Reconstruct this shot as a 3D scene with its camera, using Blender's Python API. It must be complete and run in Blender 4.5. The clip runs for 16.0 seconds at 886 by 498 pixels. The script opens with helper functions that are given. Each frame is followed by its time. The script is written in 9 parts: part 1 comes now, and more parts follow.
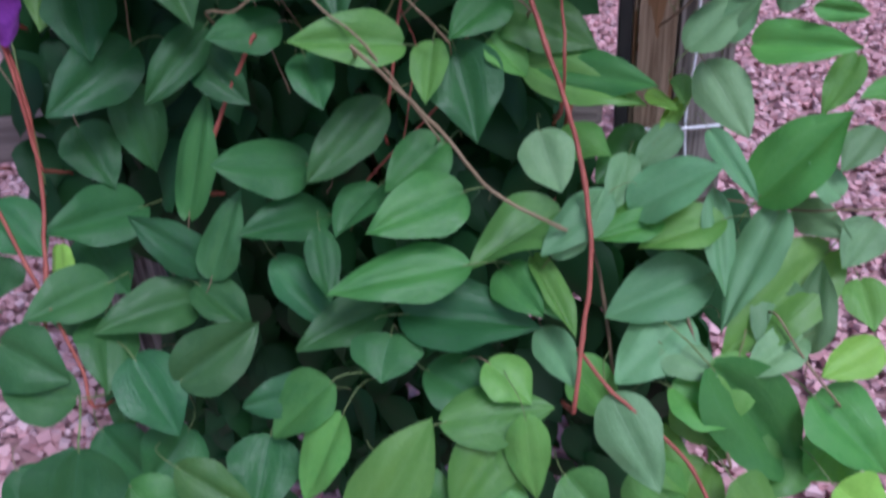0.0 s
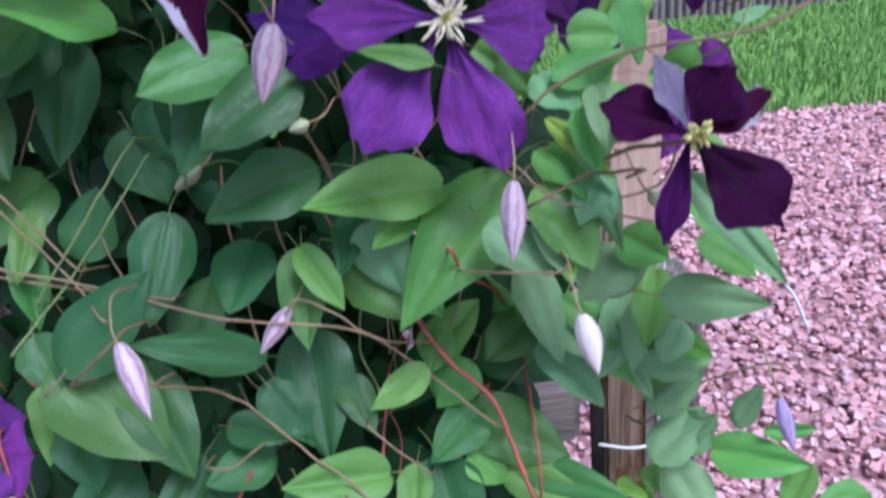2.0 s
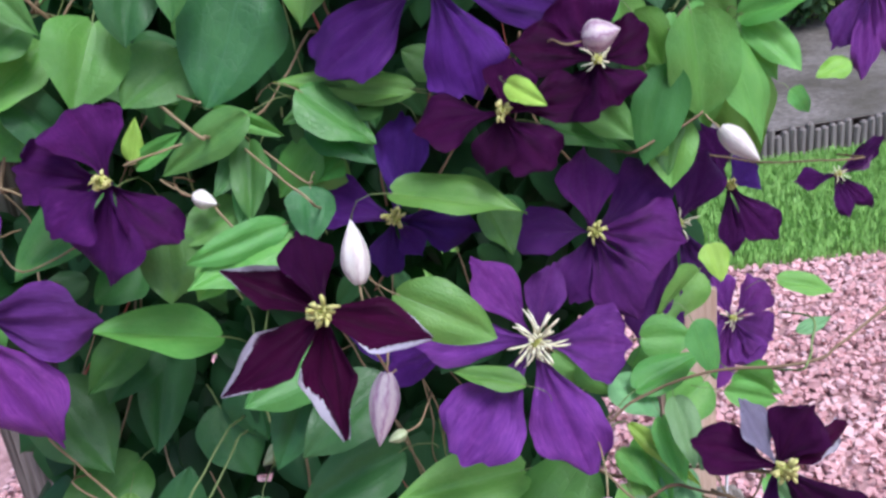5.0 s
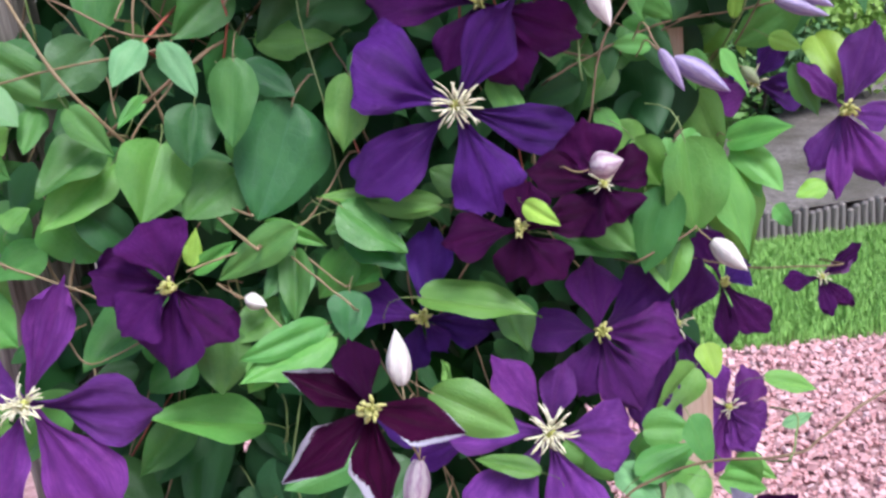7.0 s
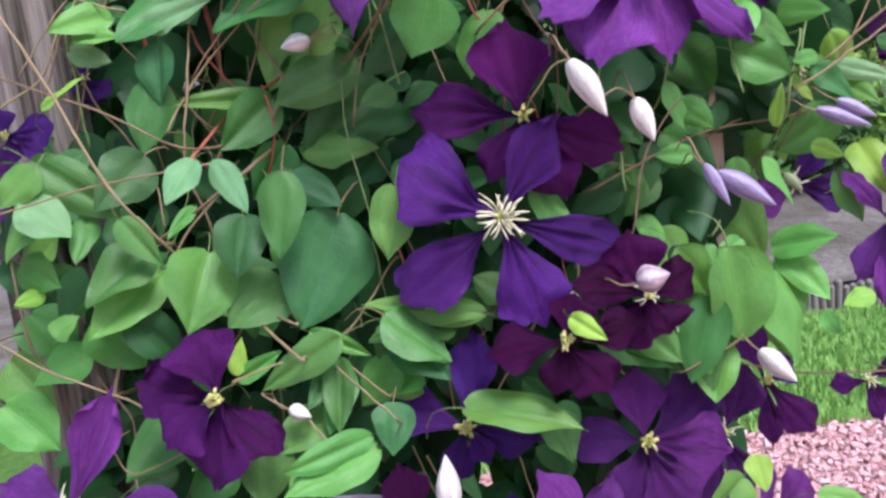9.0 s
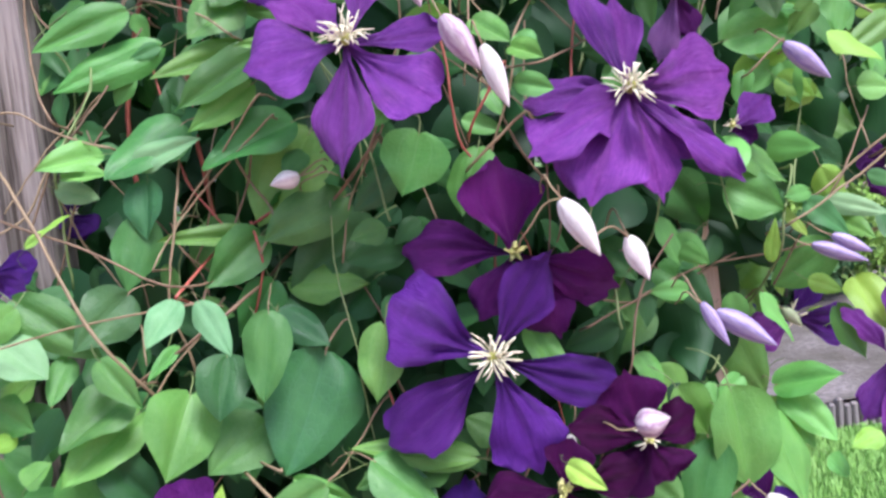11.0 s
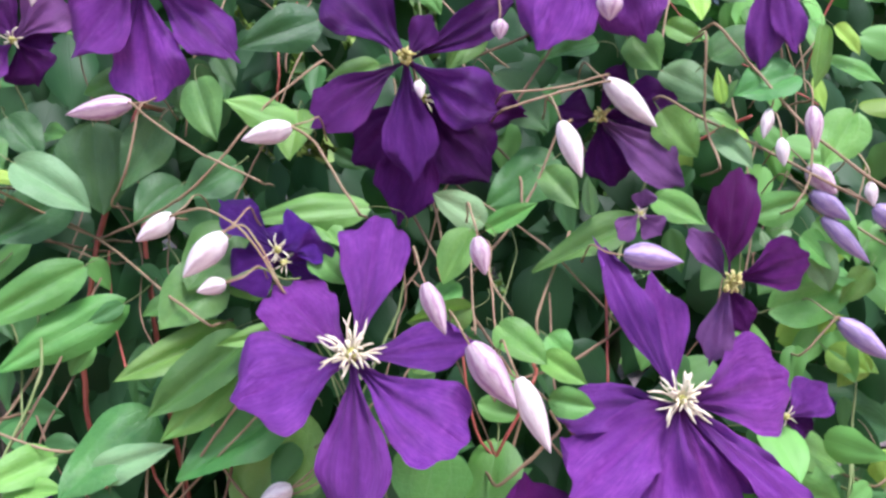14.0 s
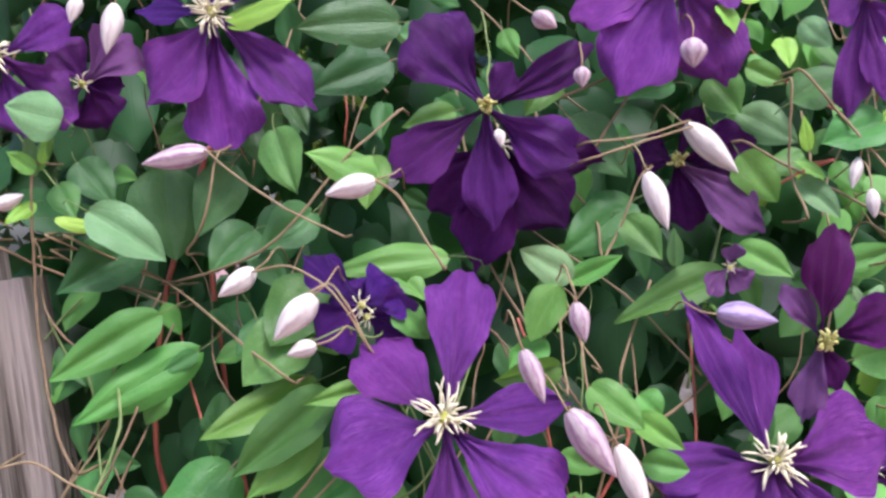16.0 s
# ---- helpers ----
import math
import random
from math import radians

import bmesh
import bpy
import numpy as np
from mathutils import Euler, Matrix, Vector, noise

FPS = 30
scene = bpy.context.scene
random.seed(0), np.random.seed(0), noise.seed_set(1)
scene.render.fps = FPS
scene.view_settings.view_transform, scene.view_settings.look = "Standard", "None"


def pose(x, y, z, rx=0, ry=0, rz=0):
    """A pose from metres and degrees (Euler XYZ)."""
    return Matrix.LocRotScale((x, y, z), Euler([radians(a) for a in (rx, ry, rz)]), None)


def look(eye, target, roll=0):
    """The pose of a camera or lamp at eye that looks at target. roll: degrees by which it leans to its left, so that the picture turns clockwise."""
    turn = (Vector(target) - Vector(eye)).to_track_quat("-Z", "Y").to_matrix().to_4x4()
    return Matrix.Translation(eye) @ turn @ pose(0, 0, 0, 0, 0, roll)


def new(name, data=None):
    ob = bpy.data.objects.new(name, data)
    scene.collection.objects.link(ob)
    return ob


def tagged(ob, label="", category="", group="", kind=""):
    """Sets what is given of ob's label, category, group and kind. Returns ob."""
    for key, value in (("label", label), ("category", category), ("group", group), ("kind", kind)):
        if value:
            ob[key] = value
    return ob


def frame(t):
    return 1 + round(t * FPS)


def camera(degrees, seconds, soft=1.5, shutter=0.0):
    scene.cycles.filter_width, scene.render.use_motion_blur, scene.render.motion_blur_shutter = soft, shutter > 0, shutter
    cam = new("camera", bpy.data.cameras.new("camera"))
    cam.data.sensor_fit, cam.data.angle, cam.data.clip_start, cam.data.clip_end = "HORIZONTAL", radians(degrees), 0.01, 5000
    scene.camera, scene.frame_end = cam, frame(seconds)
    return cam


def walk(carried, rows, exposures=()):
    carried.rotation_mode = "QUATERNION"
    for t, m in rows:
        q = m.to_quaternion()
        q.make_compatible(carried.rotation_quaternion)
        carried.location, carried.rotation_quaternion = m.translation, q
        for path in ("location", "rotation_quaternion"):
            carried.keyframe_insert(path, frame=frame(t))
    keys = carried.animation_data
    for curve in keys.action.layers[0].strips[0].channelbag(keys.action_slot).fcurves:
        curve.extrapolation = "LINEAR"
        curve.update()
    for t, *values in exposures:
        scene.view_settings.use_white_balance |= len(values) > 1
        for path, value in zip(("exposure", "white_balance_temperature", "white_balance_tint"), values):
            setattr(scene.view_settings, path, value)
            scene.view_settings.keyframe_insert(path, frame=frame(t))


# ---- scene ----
cam = camera(54.00, 16.0, soft=2.7, shutter=0.5)
EXPO = [(0.0, 0.57, 5150, 22), (0.6, 0.95, 5100, 25), (1.2, 1.08, 5100, 22), (2.2, 1.16, 5150, 23), (4.0, 1.23, 5400, 14), (7.0, 1.50, 5750, 14), (9.0, 1.52, 5750, 16), (11.5, 1.95, 5650, 22), (13.5, 1.98, 5750, 27), (14.7, 1.68, 5800, 28), (16.0, 1.65, 5950, 22)]
walk(cam, [
    (0.0, look((0.1581, -0.5343, 0.9178), (0.1241, -0.1241, 0.6341), -3.52)),
    (0.5, look((0.1632, -0.5070, 0.9556), (0.1234, -0.0860, 0.6888), -4.77)),
    (1.0, look((0.1579, -0.4732, 1.0362), (0.1271, -0.0513, 0.7696), -4.86)),
    (1.5, look((0.1705, -0.4634, 1.0902), (0.1401, -0.0300, 0.8428), -5.79)),
    (2.0, look((0.1742, -0.4453, 1.1514), (0.1502, -0.0093, 0.9077), -5.71)),
    (2.5, look((0.1716, -0.4374, 1.1797), (0.1509, 0.0077, 0.9529), -6.41)),
    (3.0, look((0.1572, -0.4229, 1.2055), (0.1366, 0.0282, 0.9909), -6.54)),
    (3.5, look((0.1413, -0.4173, 1.2265), (0.1204, 0.0393, 1.0240), -7.39)),
    (4.0, look((0.1372, -0.4166, 1.2426), (0.1117, 0.0441, 1.0501), -7.87)),
    (6.5, look((0.1258, -0.4881, 1.3174), (0.1105, -0.0112, 1.1677), -6.47)),
    (7.0, look((0.1219, -0.4973, 1.3224), (0.1048, -0.0169, 1.1849), -6.52)),
    (7.5, look((0.1214, -0.5002, 1.3290), (0.0999, -0.0170, 1.2021), -6.55)),
    (8.0, look((0.1192, -0.4980, 1.3351), (0.0945, -0.0122, 1.2193), -6.61)),
    (8.5, look((0.1151, -0.4951, 1.3454), (0.0892, -0.0075, 1.2375), -6.61)),
    (9.0, look((0.1118, -0.4909, 1.3550), (0.0838, -0.0016, 1.2562), -6.69)),
    (11.5, look((0.1189, -0.4575, 1.3815), (0.1079, 0.0418, 1.3584), -6.90)),
    (12.0, look((0.1239, -0.4362, 1.4097), (0.1225, 0.0635, 1.3928), -6.91)),
    (12.5, look((0.1170, -0.4109, 1.4428), (0.1230, 0.0889, 1.4320), -6.60)),
    (13.0, look((0.1112, -0.3912, 1.4813), (0.1173, 0.1087, 1.4723), -6.64)),
    (13.5, look((0.1000, -0.3804, 1.5312), (0.1115, 0.1192, 1.5131), -6.71)),
    (14.0, look((0.0906, -0.3688, 1.5648), (0.1035, 0.1304, 1.5393), -6.82)),
    (14.5, look((0.0825, -0.3663, 1.5857), (0.0908, 0.1325, 1.5520), -6.86)),
    (15.0, look((0.0704, -0.3630, 1.6025), (0.0768, 0.1355, 1.5635), -6.93)),
    (15.5, look((0.0577, -0.3593, 1.6121), (0.0637, 0.1392, 1.5736), -6.99)),
    (16.0, look((0.0462, -0.3573, 1.6144), (0.0535, 0.1416, 1.5820), -6.95)),
], exposures=EXPO)

# ---- world and sun: an overcast afternoon ----
world = bpy.data.worlds.new("sky")
scene.world = world
world.use_nodes = True
wn = world.node_tree.nodes
sky = wn.new("ShaderNodeTexSky")
sky.sky_type = "NISHITA"
sky.sun_disc = False
sky.sun_elevation = radians(61)
sky.sun_rotation = radians(142)
sky.air_density, sky.dust_density, sky.ozone_density = 1.0, 3.5, 1.0
world.node_tree.links.new(sky.outputs["Color"], wn["Background"].inputs["Color"])
wn["Background"].inputs["Strength"].default_value = 0.085

sun_data = bpy.data.lights.new("sun", "SUN")
sun_data.energy = 1.5
sun_data.angle = radians(22)
sun_data.color = (1.0, 0.97, 0.93)
sun = new("sun", sun_data)
sun.matrix_world = look((2.6, -3.4, 8.6), (0.0, 0.0, 1.0))


# ---- materials ----
class Mat:
    """A node material with a few shorthands."""

    def __init__(self, name, rough=0.6, spec=0.5):
        self.m = bpy.data.materials.new(name)
        self.m.use_nodes = True
        self.t = self.m.node_tree
        self.bsdf = self.t.nodes["Principled BSDF"]
        self.bsdf.inputs["Roughness"].default_value = rough
        self.bsdf.inputs["Specular IOR Level"].default_value = spec

    def node(self, kind):
        return self.t.nodes.new("ShaderNode" + kind)

    def link(self, a, b):
        self.t.links.new(a, b)

    def coord(self, which="Object"):
        return self.node("TexCoord").outputs[which]

    def noise(self, scale, detail=4.0, vec=None, stretch=None):
        n = self.node("TexNoise")
        n.inputs["Scale"].default_value = scale
        n.inputs["Detail"].default_value = detail
        vec = vec or self.coord()
        if stretch:
            mp = self.node("Mapping")
            mp.inputs["Scale"].default_value = stretch
            self.link(vec, mp.inputs["Vector"])
            vec = mp.outputs["Vector"]
        self.link(vec, n.inputs["Vector"])
        return n.outputs["Fac"]

    def ramp(self, fac, stops):
        r = self.node("ValToRGB")
        while len(r.color_ramp.elements) < len(stops):
            r.color_ramp.elements.new(0.5)
        for e, (p, c) in zip(r.color_ramp.elements, stops):
            e.position, e.color = p, (*c, 1)
        self.link(fac, r.inputs["Fac"])
        return r.outputs["Color"]

    def mix(self, fac, a, b, how="MIX"):
        m = self.node("Mix")
        m.data_type, m.blend_type = "RGBA", how
        for sock, v in ((m.inputs[0], fac), (m.inputs[6], a), (m.inputs[7], b)):
            if isinstance(v, (int, float)):
                sock.default_value = v
            elif isinstance(v, tuple):
                sock.default_value = (*v, 1)
            else:
                self.link(v, sock)
        return m.outputs[2]

    def calc(self, how, a, b=0.0, c=0.0):
        n = self.node("Math")
        n.operation = how
        for sock, v in zip(n.inputs, (a, b, c)):
            if isinstance(v, (int, float)):
                sock.default_value = v
            else:
                self.link(v, sock)
        return n.outputs[0]

    def bump(self, height, strength=0.3, distance=0.002):
        b = self.node("Bump")
        b.inputs["Strength"].default_value = strength
        b.inputs["Distance"].default_value = distance
        self.link(height, b.inputs["Height"])
        self.link(b.outputs["Normal"], self.bsdf.inputs["Normal"])

    def colour(self, c):
        if isinstance(c, tuple):
            self.bsdf.inputs["Base Color"].default_value = (*c, 1)
        else:
            self.link(c, self.bsdf.inputs["Base Color"])
        return self

    def vary(self, c, amount=0.25, hue=0.02):
        """Each object a little lighter, darker or warmer."""
        info = self.node("ObjectInfo").outputs["Random"]
        h = self.node("HueSaturation")
        self.link(c, h.inputs["Color"])
        self.link(self.calc("MULTIPLY_ADD", info, 2 * amount, 1 - amount), h.inputs["Value"])
        other = self.calc("FRACT", self.calc("MULTIPLY", info, 17.3))
        self.link(self.calc("MULTIPLY_ADD", other, 2 * hue, 0.5 - hue), h.inputs["Hue"])
        return h.outputs["Color"]


def leaf_material(name, base, light, vein, seen_through, rough=0.42, island=False):
    m = Mat(name, 0.5 if island else rough, 0.25 if island else 0.32)
    uv = m.node("SeparateXYZ")
    m.link(m.coord("UV"), uv.inputs[0])
    info = m.node("NewGeometry").outputs["Random Per Island"] if island else m.node("ObjectInfo").outputs["Random"]
    # a different patch of every pattern on each leaf
    shift = m.node("VectorMath")
    shift.operation = "ADD"
    m.link(m.coord(), shift.inputs[0])
    m.link(m.calc("MULTIPLY", info, 37.0), shift.inputs[1])
    place = shift.outputs[0]
    across = m.calc("ABSOLUTE", m.calc("MULTIPLY_ADD", uv.outputs[0], 2.0, -1.0))
    along = uv.outputs[1]
    wob = m.noise(11.0, 5.0, place)
    # the midrib, and one fainter vein on either side that arches from base to tip
    bowed = m.calc("ADD", across, m.calc("MULTIPLY_ADD", wob, 0.10, -0.05))
    rib = m.calc("MAXIMUM", m.calc("SUBTRACT", 1.0, m.calc("DIVIDE", across, 0.04)), 0.0)
    rib = m.calc("MULTIPLY", rib, m.calc("SUBTRACT", 1.15, along))
    side = m.calc("DIVIDE", m.calc("ABSOLUTE", m.calc("SUBTRACT", bowed, 0.46)), 0.045)
    side = m.calc("MULTIPLY", m.calc("MAXIMUM", m.calc("SUBTRACT", 1.0, side), 0.0), m.calc("MULTIPLY", m.calc("SUBTRACT", 1.0, along), 0.55))
    lines = m.calc("MAXIMUM", rib, side)
    c = m.mix(m.calc("MULTIPLY_ADD", wob, 1.6, -0.3), base, light)
    blotch = m.noise(2.4, 2.0, place)
    c = m.mix(m.calc("MULTIPLY_ADD", blotch, 2.6, -0.95), c, light)
    c = m.mix(m.calc("MULTIPLY", m.calc("POWER", across, 3.0), 0.30), c, base)
    net = m.node("TexVoronoi")
    net.feature = "DISTANCE_TO_EDGE"
    net.inputs["Scale"].default_value = 11.0
    m.link(place, net.inputs["Vector"])
    mesh_of_veins = m.calc("MAXIMUM", m.calc("SUBTRACT", 1.0, m.calc("MULTIPLY", net.outputs["Distance"], 9.0)), 0.0)
    c = m.mix(m.calc("MULTIPLY", mesh_of_veins, 0.10), c, vein)
    c = m.mix(m.calc("MULTIPLY", lines, 0.15 if island else 0.34), c, vein)
    spots = m.calc("GREATER_THAN", m.noise(38.0, 1.0, place), 0.80)
    c = m.mix(m.calc("MULTIPLY", spots, 0.08), c, (0.30, 0.36, 0.18))
    if island:
        h = m.node("HueSaturation")
        m.link(c, h.inputs["Color"])
        m.link(m.calc("MULTIPLY_ADD", info, 0.8, 0.55), h.inputs["Value"])
        c = h.outputs["Color"]
    else:
        c = m.vary(c, 0.24, 0.020)
    m.colour(c)
    height = m.calc("ADD", m.calc("MULTIPLY", lines, -0.9), m.calc("MULTIPLY", mesh_of_veins, -0.30))
    height = m.calc("ADD", height, m.calc("MULTIPLY", wob, 0.9))
    m.bump(height, 0.25 if island else 0.45, 0.0011)
    # light that comes through the blade
    tr = m.node("BsdfTranslucent")
    tr.inputs["Color"].default_value = (*seen_through, 1)
    add = m.node("MixShader")
    add.inputs[0].default_value = 0.27
    m.link(m.bsdf.outputs[0], add.inputs[1])
    m.link(tr.outputs[0], add.inputs[2])
    m.link(add.outputs[0], m.t.nodes["Material Output"].inputs["Surface"])
    return m.m


def petal_material(name, inner, outer, rib, edge=None, dark=False):
    m = Mat(name, 0.52, 0.10 if dark else 0.20)
    m.bsdf.inputs["Sheen Weight"].default_value = 0.0 if dark else 0.04
    m.bsdf.inputs["Sheen Roughness"].default_value = 0.5
    m.bsdf.inputs["Sheen Tint"].default_value = (0.55, 0.35, 0.9, 1)
    uv = m.node("SeparateXYZ")
    m.link(m.coord("UV"), uv.inputs[0])
    across = m.calc("ABSOLUTE", m.calc("MULTIPLY_ADD", uv.outputs[0], 2.0, -1.0))
    streak = m.noise(7.0, 5.0, m.coord("UV"), (5.0, 0.6, 1.0))
    c = m.mix(m.calc("MULTIPLY_ADD", streak, 1.3, m.calc("MULTIPLY_ADD", across, 0.45, -0.45)), inner, outer)
    mid = m.calc("MAXIMUM", m.calc("SUBTRACT", 1.0, m.calc("DIVIDE", across, 0.22)), 0.0)
    c = m.mix(m.calc("MULTIPLY", mid, 0.35), c, rib)
    c = m.mix(m.calc("MULTIPLY", m.noise(6.0, 3.0), 0.5), c, outer)
    vein = m.noise(9.0, 4.0, m.coord("UV"), (6.0, 0.35, 1.0))
    c = m.mix(m.calc("MULTIPLY", m.calc("GREATER_THAN", vein, 0.55), 0.42), c, inner)
    hair = m.noise(20.0, 3.0, m.coord("UV"), (7.0, 0.4, 1.0))
    c = m.mix(m.calc("MULTIPLY_ADD", hair, 3.0, -1.3), c, inner)
    fleck = m.noise(16.0, 5.0)
    c = m.mix(m.calc("MULTIPLY_ADD", fleck, 2.4, -1.2), c, outer)
    c = m.mix(m.calc("MULTIPLY_ADD", m.noise(2.6, 3.0), 1.8, -0.62), c, inner)
    if edge:
        ragged = m.noise(26.0, 4.0)
        along = uv.outputs[1]
        lim = m.calc("ADD", m.calc("MULTIPLY_ADD", ragged, 0.36, 0.56), m.calc("MULTIPLY", m.calc("SUBTRACT", 0.78, along), 1.1))
        lean = m.calc("MULTIPLY_ADD", uv.outputs[0], -0.40, 0.20)
        rim = m.calc("GREATER_THAN", across, m.calc("ADD", lim, lean))
        c = m.mix(rim, c, edge)
    c = m.vary(c, 0.24, 0.014)
    m.colour(c)
    fine = m.node("TexWave")
    fine.wave_type, fine.bands_direction = "BANDS", "X"
    fine.inputs["Scale"].default_value = 5.0
    fine.inputs["Distortion"].default_value = 2.5
    fine.inputs["Detail"].default_value = 3.0
    mp = m.node("Mapping")
    mp.inputs["Scale"].default_value = (3.0, 0.35, 1.0)
    m.link(m.coord("UV"), mp.inputs["Vector"])
    m.link(mp.outputs["Vector"], fine.inputs["Vector"])
    height = m.calc("ADD", m.calc("MULTIPLY", mid, -1.2), m.calc("MULTIPLY", fine.outputs["Fac"], 0.45))
    m.bump(m.calc("ADD", height, m.calc("ADD", m.calc("MULTIPLY", streak, 1.2), m.calc("MULTIPLY", hair, 0.8))), 0.85, 0.0024)
    tr = m.node("BsdfTranslucent")
    m.link(c, tr.inputs["Color"])
    add = m.node("MixShader")
    add.inputs[0].default_value = 0.18
    m.link(m.bsdf.outputs[0], add.inputs[1])
    m.link(tr.outputs[0], add.inputs[2])
    m.link(add.outputs[0], m.t.nodes["Material Output"].inputs["Surface"])
    return m.m


# tones also paint light: deep for shaded leaves, fresh and pale for lit ones
LEAF = {
    "mature": leaf_material("mature leaf", (0.048, 0.155, 0.036), (0.092, 0.235, 0.052), (0.125, 0.290, 0.100), (0.110, 0.400, 0.040)),
    "deep": leaf_material("deep green and shaded leaf", (0.031, 0.106, 0.032), (0.058, 0.162, 0.046), (0.070, 0.200, 0.085), (0.055, 0.260, 0.036)),
    "fresh": leaf_material("fresh leaf", (0.084, 0.250, 0.046), (0.146, 0.345, 0.068), (0.240, 0.430, 0.145), (0.230, 0.530, 0.050)),
    "lime": leaf_material("young lime leaf", (0.190, 0.390, 0.045), (0.280, 0.490, 0.075), (0.430, 0.600, 0.140), (0.460, 0.720, 0.045)),
    "pale": leaf_material("pale and sunlit leaf", (0.135, 0.290, 0.115), (0.200, 0.380, 0.160), (0.310, 0.440, 0.250), (0.180, 0.400, 0.105), 0.5),
}
# inner leaves: green darkened so the colour carries the shade between leaves
FILL = leaf_material("shade-darkened inner leaf", (0.009, 0.044, 0.013), (0.026, 0.090, 0.026), (0.045, 0.130, 0.045), (0.035, 0.160, 0.018), island=True)
YOUNG = {
    "mature": leaf_material("small mid-green leaf", (0.031, 0.112, 0.031), (0.062, 0.175, 0.046), (0.090, 0.230, 0.085), (0.075, 0.300, 0.036), island=True),
    "fresh": leaf_material("small fresh leaf", (0.080, 0.250, 0.052), (0.140, 0.345, 0.078), (0.240, 0.430, 0.145), (0.230, 0.530, 0.050), island=True),
    "lime": leaf_material("small lime leaf", (0.190, 0.390, 0.045), (0.280, 0.490, 0.075), (0.430, 0.600, 0.140), (0.460, 0.720, 0.045), island=True),
}
PETAL = {
    "violet": petal_material("violet petal", (0.136, 0.0245, 0.220), (0.328, 0.0870, 0.432), (0.238, 0.0310, 0.200)),
    "indigo": petal_material("indigo petal", (0.066, 0.0110, 0.165), (0.135, 0.0310, 0.285), (0.100, 0.0120, 0.130)),
    "plum": petal_material("plum petal", (0.058, 0.0080, 0.082), (0.125, 0.0210, 0.152), (0.105, 0.0085, 0.076), None, True),
    "royal": petal_material("royal purple petal", (0.084, 0.0130, 0.138), (0.175, 0.0340, 0.240), (0.130, 0.0120, 0.120)),
    "wine": petal_material("wine petal", (0.042, 0.0040, 0.040), (0.080, 0.0075, 0.070), (0.085, 0.0040, 0.036), None, True),
    "magenta": petal_material("magenta petal", (0.092, 0.0055, 0.098), (0.160, 0.0120, 0.170), (0.175, 0.0085, 0.115)),
    "edged": petal_material("white-edged petal", (0.046, 0.0030, 0.032), (0.086, 0.0062, 0.058), (0.085, 0.0040, 0.036), (0.66, 0.62, 0.72), True),
    "mauve": petal_material("mauve petal underside", (0.220, 0.085, 0.265), (0.330, 0.155, 0.370), (0.24, 0.09, 0.27)),
    "silver": petal_material("silvery petal underside", (0.32, 0.29, 0.42), (0.45, 0.42, 0.55), (0.30, 0.24, 0.38)),
}


def plain(name, a, b, scale, rough=0.6, bump=0.3, dist=0.001, stretch=None, vary=0.0):
    m = Mat(name, rough, 0.35)
    n = m.noise(scale, 6.0, None, stretch)
    c = m.mix(m.calc("MULTIPLY_ADD", n, 2.2, -0.6), a, b)
    m.colour(m.vary(c, vary, 0.01) if vary else c)
    m.bump(n, bump, dist)
    return m.m


STEM = {
    "red": plain("red stem", (0.25, 0.055, 0.036), (0.40, 0.12, 0.078), 60, 0.5, 0.4),
    "tan": plain("tan stem", (0.19, 0.135, 0.065), (0.29, 0.215, 0.12), 60, 0.6, 0.4),
    "green": plain("green stem", (0.11, 0.18, 0.045), (0.20, 0.25, 0.09), 60, 0.6, 0.3),
    "brown": plain("brown stem", (0.13, 0.085, 0.045), (0.22, 0.15, 0.085), 60, 0.7, 0.5),
    "pink": plain("pinkish bud stalk", (0.27, 0.15, 0.09), (0.26, 0.23, 0.11), 60, 0.55, 0.3),
}
BUD = {}
for key, a, b in (("cream", (0.50, 0.43, 0.40), (0.74, 0.72, 0.63)), ("pink", (0.28, 0.16, 0.23), (0.60, 0.53, 0.50)), ("lilac", (0.20, 0.14, 0.28), (0.42, 0.35, 0.46)), ("green", (0.28, 0.34, 0.16), (0.42, 0.46, 0.28))):
    mm = Mat(key + " bud", 0.5, 0.3)
    uvn = mm.node("SeparateXYZ")
    mm.link(mm.coord("UV"), uvn.inputs[0])
    wave = mm.calc("ABSOLUTE", mm.calc("SINE", mm.calc("MULTIPLY_ADD", uvn.outputs[0], 18.85, mm.calc("MULTIPLY", mm.noise(5.0, 3.0), 3.0))))
    cc = mm.mix(mm.calc("MULTIPLY", wave, mm.calc("MULTIPLY_ADD", mm.noise(80.0, 3.0), 1.2, 0.1)), a, b)
    mm.colour(mm.vary(cc, 0.08, 0.01))
    mm.bump(wave, 0.3, 0.0008)
    BUD[key] = mm.m
ANTHER = plain("cream anther", (0.62, 0.58, 0.34), (0.80, 0.77, 0.58), 200, 0.6, 0.3, 0.0005)
YELLOW = plain("yellow-green anther", (0.38, 0.38, 0.08), (0.62, 0.58, 0.24), 200, 0.6, 0.3, 0.0005)
CARPEL = plain("yellow-green carpel", (0.34, 0.36, 0.07), (0.50, 0.50, 0.16), 200, 0.6, 0.3, 0.0005)


